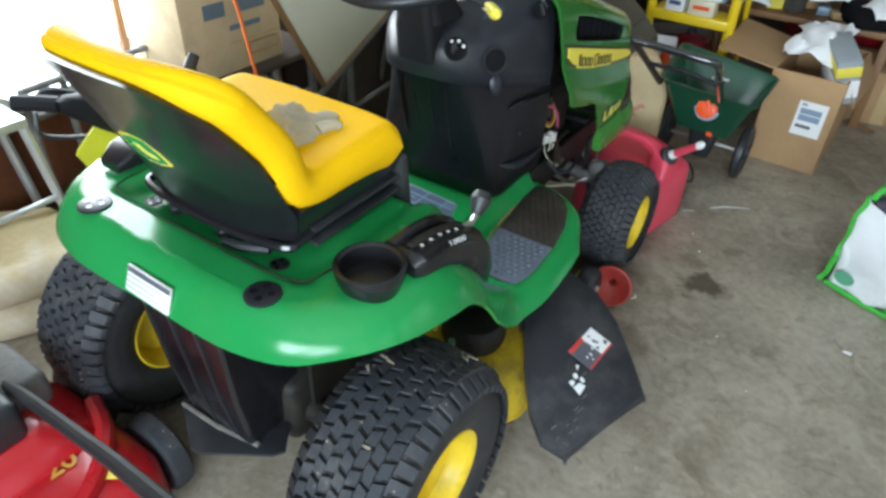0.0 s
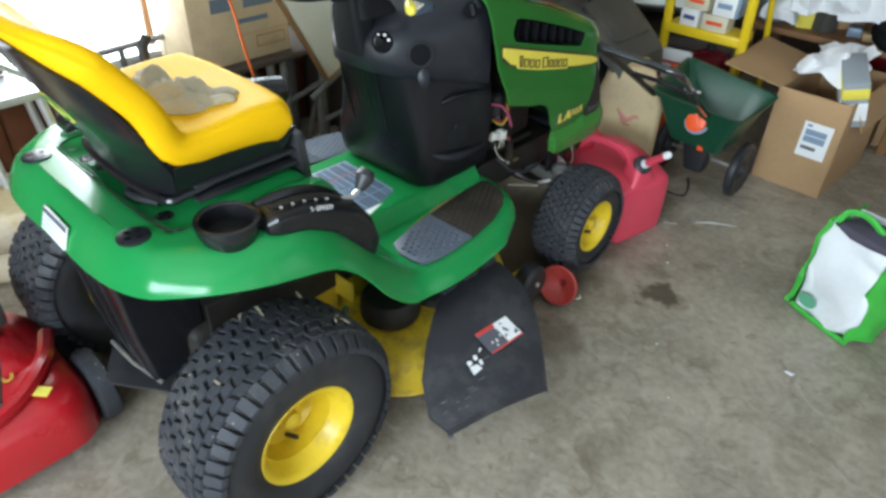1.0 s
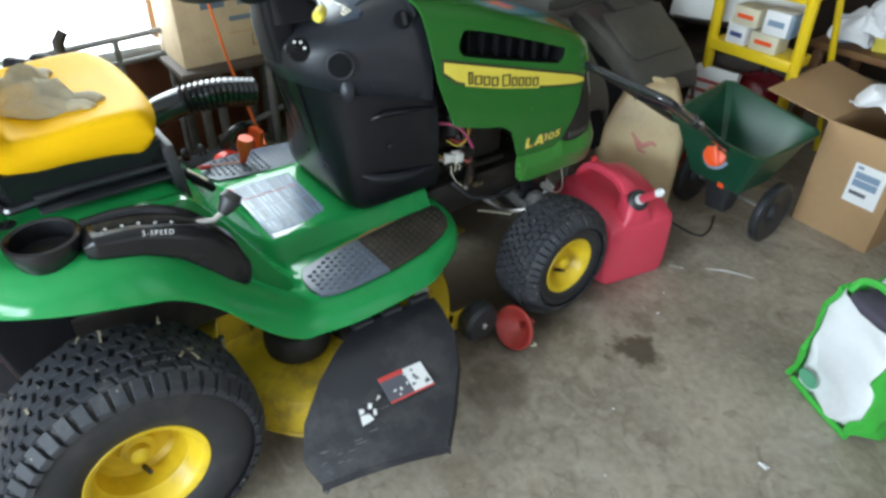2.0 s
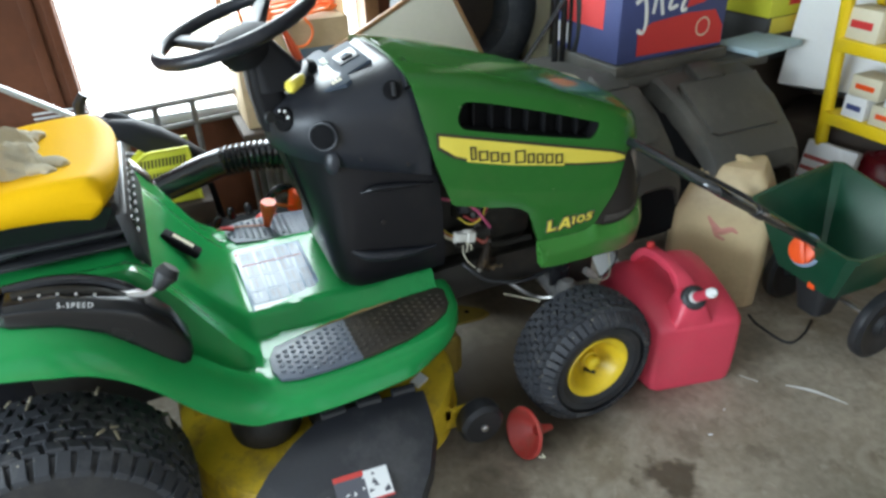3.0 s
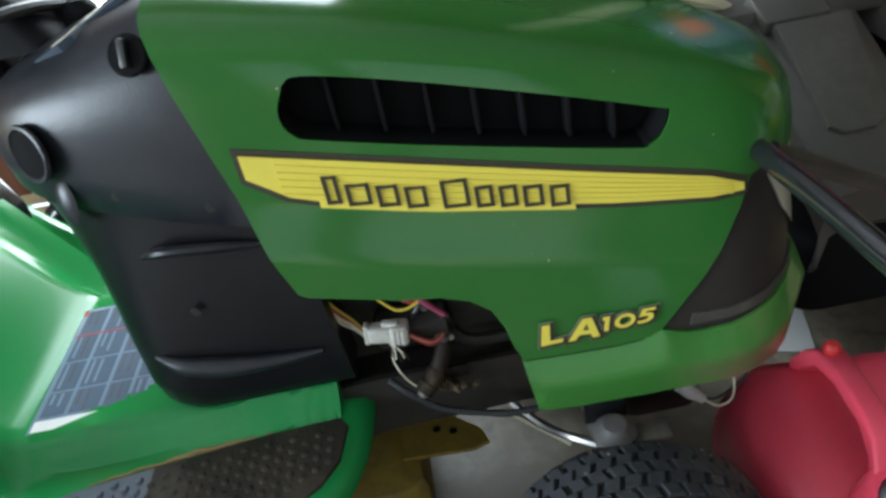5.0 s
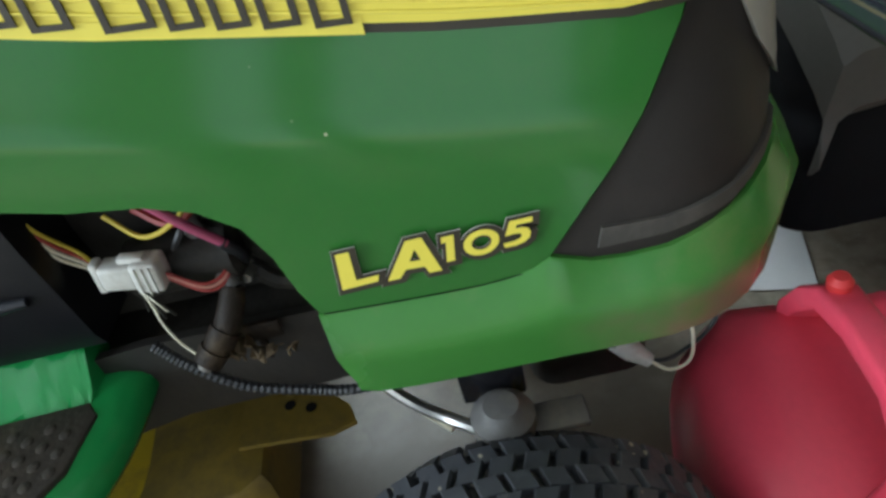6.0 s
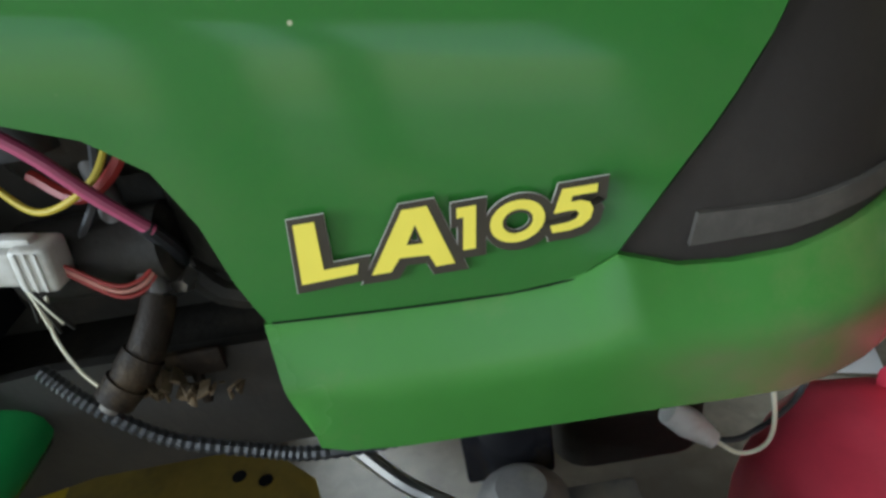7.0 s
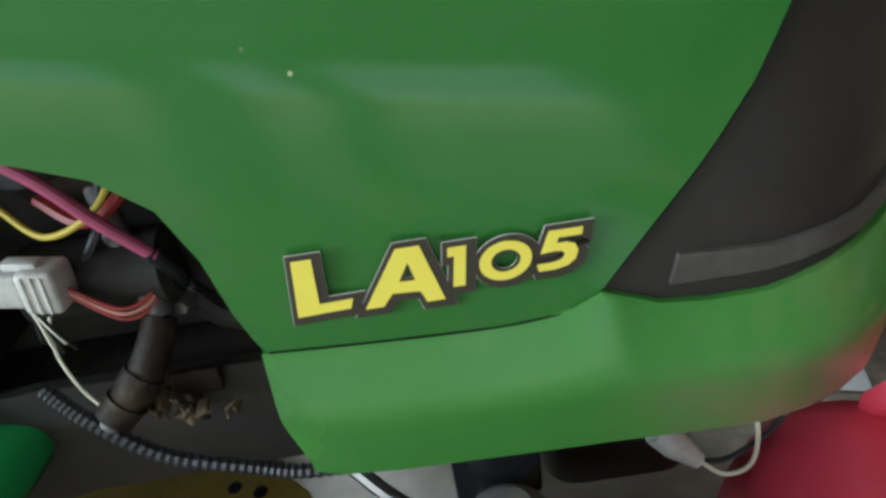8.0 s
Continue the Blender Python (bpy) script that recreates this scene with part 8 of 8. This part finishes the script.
    part("tool_grip", tube([(-1.04, 0.17, 0.585), (-1.01, 0.20, 0.612), (-0.99, 0.27, 0.580), (-0.985, 0.33, 0.515), (-0.985, 0.40, 0.44)], [0.014, 0.018, 0.018, 0.018, 0.016], 8, curve=4), M_DULL, hd)
    part("tool_cord", tube([(-1.04, 0.16, 0.56), (-1.03, 0.15, 0.50), (-1.02, 0.20, 0.47), (-1.0, 0.28, 0.45)], 0.007, 6, curve=5), M_BLACK, hd)
    part("tool_foot", tube([(-0.93, 0.46, 0.41), (-0.94, 0.50, 0.0)], 0.012, 8), M_DULL, tl)
    # leaf blower with corrugated hose
    lb = thing("leaf_blower", "black leaf blower with corrugated hose and red caps", "leaf blower", pose(0, 0, 0))
    part("blower_case", loft([[V((-0.66 + x, 0.56 + y, 0.0)) for x, y in rrect(0.15, 0.17, 0.05)], [V((-0.66 + x, 0.56 + y, 0.16)) for x, y in rrect(0.16, 0.18, 0.06)], [V((-0.66 + x, 0.56 + y, 0.25)) for x, y in rrect(0.12, 0.15, 0.06)], [V((-0.66 + x, 0.56 + y, 0.28)) for x, y in rrect(0.06, 0.09, 0.04)]]), M_MESH, lb)
    pts = smooth_path([(-0.62, 0.24, 0.455), (-0.60, 0.38, 0.50), (-0.58, 0.50, 0.540), (-0.57, 0.62, 0.545), (-0.58, 0.74, 0.52)], 14)
    part("blower_tube", tube([(-0.62, 0.10, 0.36), (-0.62, 0.24, 0.455), *pts[8:30]], [0.042, 0.046, 0.044], 18), M_GLOSSB, lb)
    part("corrugated_hose", tube(pts[28:], [0.049 if i % 2 else 0.042 for i in range(len(pts[28:]))], 16), M_GLOSSB, lb)
    part("red_cap", put(lathe([(0.04, 0), (0.045, 0.01), (0.045, 0.05), (0.03, 0.065), (0, 0.067)], 18), axes((-0.575, 0.600, 0.290), (0, 1, 0), (-0.5, 0, 0.87)) @ Matrix.Diagonal((1, 1, 1.25, 1))), M_REDCAP, lb, "bright red filler cap")
    part("red_cap", put(lathe([(0.035, 0), (0.04, 0.01), (0.04, 0.04), (0.0, 0.05)], 18), axes((-0.56, 0.51, 0.250), (0, 1, 0), (-0.4, 0.2, 0.87))), M_REDCARD, lb)
    part("blower_handle", tube([(-0.56, 0.60, 0.36), (-0.54, 0.64, 0.42), (-0.55, 0.69, 0.42), (-0.58, 0.71, 0.34)], 0.015, 8, curve=5), M_GLOSSB, lb)
    part("orange_trigger", put(box((-0.025, -0.012, -0.04), (0.025, 0.012, 0.045), 0.006), pose(-0.525, 0.70, 0.375, 0, 15, 30)), M_ORANGE, lb)
    rs = random.Random(7)
    for k in range(3):
        part("blower_fitting", put(lathe([(0.014, 0), (0.014, 0.03), (0.008, 0.04)], 10), pose(-0.60 + rs.uniform(-0.07, 0.05), 0.44 + 0.06 * k, 0.30, rs.uniform(-40, 40), rs.uniform(-40, 40), 0)), M_GLOSSB, lb)
    pg = thing("cord_plug", "orange cord plug with a thin red-brown wire lying over the footrest", "plug", pose(0, 0, 0))
    part("plug_body", tube([(-0.315, 0.572, 0.424), (-0.312, 0.576, 0.445), (-0.303, 0.584, 0.485), (-0.300, 0.587, 0.505)], [0.010, 0.014, 0.024, 0.022], 12), M_ORANGE, pg)
    part("plug_wire", tube([(-0.315, 0.572, 0.424), (-0.330, 0.545, 0.422), (-0.345, 0.50, 0.423), (-0.335, 0.456, 0.430), (-0.30, 0.43, 0.452)], 0.0028, 6, curve=6), M_FADED, pg)
    part("wire_clip", tube([(-0.335, 0.475, 0.428), (-0.325, 0.440, 0.440)], [0.008, 0.006], 8), M_REDCARD, pg, "red wire clip")
    # lime crate with slots
    cr = thing("plastic_crate", "lime yellow slotted plastic basket", "basket", pose(-0.80, 0.0, 0.0, 0, 0, 0))
    face = [(0.226, 0.336), (0.181, 0.447), (0.190, 0.462), (0.278, 0.530), (0.292, 0.532), (0.415, 0.532), (0.425, 0.336)]
    part("crate_face", prism(face, -0.006, 0.0, "x", 0.002), M_LIME, cr)
    part("crate_back", prism([(a + 0.01, max(0.34, b - 0.01)) for a, b in face], -0.15, -0.144, "x"), M_LIME, cr)
    part("crate_side", box((-0.1435, 0.236, 0.334), (-0.0065, 0.42, 0.340), 0.002), M_LIME, cr)
    for p, q in zip(face, face[1:]):
        part("crate_rim", tube([(0.0, *p), (0.0, *q)], 0.005, 6), M_LIME, cr)
    for z, ya, yb in ((0.478, 0.245, 0.40), (0.428, 0.205, 0.405), (0.378, 0.222, 0.41)):
        part("crate_rib", box((0.0, ya - 0.005, z - 0.011), (0.004, yb + 0.005, z - 0.006), 0.001), M_LIME, cr)
        k = 0
        while ya + 0.0115 * k < yb:
            y = ya + 0.0115 * k
            part("crate_slot", put(box((-0.0005, -0.0032, 0), (0.0008, 0.0032, 0.030), 0), Matrix.Translation((0, y, z)) @ pose(0, 0, 0, -9, 0, 0)), M_DARKINK, cr)
            k += 1
    st = part("crate_stand", box((-0.98, 0.18, 0.0), (-0.78, 0.46, 0.33), 0.01), M_DARKW)
    tagged(st, "dark wooden box under the lime basket", "box")
    # sacks
    for k, (z, m_) in enumerate(((0.0, M_BAGT), (0.125, M_BAGT))):
        rows = []
        for x, hy, hz in ((-0.30, 0.12, 0.02), (-0.27, 0.17, 0.05), (-0.1, 0.20, 0.063), (0.08, 0.20, 0.063), (0.22, 0.17, 0.05), (0.255, 0.12, 0.02)):
            rows.append([V((x, y, 0.064 + zz)) for y, zz in rrect(hy, hz, hz * 0.9, 6)])
        bm = loft(rows)
        bmesh.ops.subdivide_edges(bm, edges=bm.edges[:], cuts=2, use_grid_fill=True)
        sk = thing("sack", "tan and white printed plastic sack lying flat", "sack", pose(-1.06 + 0.02 * k, -0.12 - 0.01 * k, z, 0, 0, 62 + 7 * k), "stacked sacks")
        part("sack_body", crumple(bm, 0.012, 10, k), m_, sk)
        part("sack_print", put(box((-0.08, -0.19, 0.03), (0.10, -0.185, 0.08), 0.001), Matrix()), M_WHITE, sk)
    wh = thing("wall_wheel", "dark wheel hung on the wall panel", "wheel", pose(-1.29, -0.46, 0.84))
    part("tyre", put(lathe([(0.13, -0.04), (0.16, -0.05), (0.20, -0.045), (0.215, 0), (0.20, 0.045), (0.16, 0.05), (0.13, 0.04), (0.13, -0.04)], 40, "x", cap=False), Matrix()), M_RUBBER, wh)
    part("wheel_disc", put(lathe([(0.13, -0.03), (0.13, 0.02), (0.03, 0.03), (0.0, 0.03)], 30, "x"), Matrix()), M_GREYM, wh)
    part("wheel_peg", tube([(-0.02, 0, 0), (0.05, 0, 0)], 0.012, 8), M_METAL, wh)


build_left_side()


def build_push_mower():
    """Red walk-behind mower, only its front corner and handle in view."""
    t = thing("push_mower", "red walk-behind lawn mower with black wheels and handle", "lawn mower", pose(0, 0, 0))
    rows = []
    for z, g in ((0.055, 0.0), (0.10, 0.0), (0.165, -0.004), (0.195, -0.02), (0.215, -0.05), (0.225, -0.10)):
        pts = []
        for x, y in rrect(0.25 + g, 0.235 + g, 0.09, 7):
            pts.append(V((-0.275 + x, -0.475 + y, z)))
        rows.append(pts)
    deck = part("mower_deck", loft(rows), M_REDP, t, "glossy red steel deck")
    part("deck_shroud", loft([[V((-0.33 + x, -0.46 + y, 0.22)) for x, y in rrect(0.15, 0.16, 0.05)], [V((-0.33 + x, -0.46 + y, 0.27)) for x, y in rrect(0.135, 0.12, 0.05)], [V((-0.33 + x, -0.46 + y, 0.30)) for x, y in rrect(0.10, 0.09, 0.05)]]), M_REDP, deck)
    part("deck_ridge", tube([(-0.30, -0.25, 0.205), (-0.17, -0.30, 0.232), (-0.08, -0.40, 0.226), (-0.045, -0.55, 0.215)], 0.02, 8, curve=5), M_REDP, deck)
    part("engine_block", box((-0.50, -0.62, 0.30), (-0.22, -0.40, 0.40), 0.02, 3), M_BLACK, t)
    part("engine_shroud", box((-0.47, -0.42, 0.27), (-0.30, -0.31, 0.36), 0.02, 3), M_GREYM, t)
    for x, y in ((-0.155, -0.212), (-0.44, -0.212), (-0.155, -0.735), (-0.44, -0.735)):
        w = part("mower_wheel", put(lathe([(0.05, -0.026), (0.088, -0.026), (0.098, -0.018), (0.10, 0), (0.098, 0.018), (0.088, 0.026), (0.05, 0.026)], 32, "y"), Matrix.Translation((x, y, 0.10))), M_RUBBER, t, "dusty black mower wheel")
        part("wheel_disc", put(lathe([(0.052, -0.02), (0.052, 0.02), (0.01, 0.028)], 20, "y"), Matrix.Translation((x, y, 0.10))), M_GREYM, w)
    part("deck_label", put(box((-0.028, -0.014, -0.001), (0.028, 0.014, 0.001), 0), axes((-0.085, -0.345, 0.2265), (0.75, 0.66, -0.05), (-0.66, 0.75, 0.05))), M_STRIP, deck, "yellow warning label")
    part("deck_lettering", put(lettering("20", 0.060, 0.0006, 0.0, 0.001), axes((-0.165, -0.425, 0.2285), (0.10, 0.99, 0.03), (-0.99, 0.1, 0.04))), mat("ochre_print", (0.55, 0.30, 0.05), 0.5), deck)
    h = part("handle", tube([(-0.52, -0.365, 0.27), (-0.22, -0.385, 0.40), (0.22, -0.437, 0.60), (0.62, -0.50, 0.80)], 0.0125, 10), M_BLACK, t, "black tubular handle")
    part("handle", tube([(-0.52, -0.60, 0.27), (-0.22, -0.62, 0.40), (0.22, -0.665, 0.60), (0.62, -0.71, 0.80)], 0.0125, 10), M_BLACK, t)
    part("grip_bar", tube([(0.62, -0.50, 0.80), (0.66, -0.56, 0.82), (0.66, -0.66, 0.82), (0.62, -0.71, 0.80)], 0.0125, 10, curve=4), M_BLACK, t)
    part("control_cable", tube([(-0.30, -0.36, 0.29), (-0.2, -0.37, 0.34), (0.1, -0.405, 0.50), (0.45, -0.46, 0.69)], 0.004, 6, curve=4), M_BLACK, h)


build_push_mower()


def glove(name, place, seed, w, d):
    """Limp suede glove lying wadded: creased flat body, two bent fingers."""
    n = 26
    rows = []
    for i in range(n + 1):
        row = []
        for k in range(n + 1):
            a, b = 2 * i / n - 1, 2 * k / n - 1
            c, e = a * math.sqrt(1 - b * b / 2), b * math.sqrt(1 - a * a / 2)
            r = min(1.0, math.hypot(c, e))
            edge = 1 + 0.16 * noise.noise(V((math.atan2(e, c) * 1.3, seed, 0)))
            fold = 1 - abs(noise.noise(V((c * 1.1 + 0.7 * e + seed, e * 0.5, seed)))) * 2.6
            fine = 1 - abs(noise.noise(V((c * 1.4 - e, e * 2.6 + seed, 2.0)))) * 2.4
            row.append(V((c * w * edge, e * d * edge, 0.004 + (1 - r**5) * (0.016 + 0.025 * max(0.0, fold) + 0.014 * max(0.0, fine)))))
        rows.append(row)
    bm = loft(rows, cap=False, closed=False)
    bmesh.ops.recalc_face_normals(bm, faces=bm.faces)
    bmesh.ops.solidify(bm, geom=bm.faces[:], thickness=0.003)
    bms = [bm]
    for f, (y, l) in enumerate(((-0.022, 0.045), (0.012, 0.050))):
        p = V((w * 0.80, y, 0.014))
        bms.append(put(tube([p, p + V((l * 0.5, 0.006, 0.004)), p + V((l * 0.9, 0.004, -0.004)), p + V((l, 0.002, -0.006))], [0.015, 0.015, 0.013, 0.005], 10, curve=4), Matrix.Diagonal((1, 1, 0.75, 1))))
    g = part(name, put(crumple(join(*bms), 0.003, 40, seed), place), M_GLOVE, None, sharp=80)
    return tagged(g, "crumpled tan suede work glove on the yellow seat", "glove", "pair of gloves")


glove("work_glove", pose(0.072, 0.070, 0.862, 0, 0, 60), 2.0, 0.074, 0.056)
glove("work_glove", pose(-0.018, 0.050, 0.862, 0, 0, 150), 6.0, 0.076, 0.058)
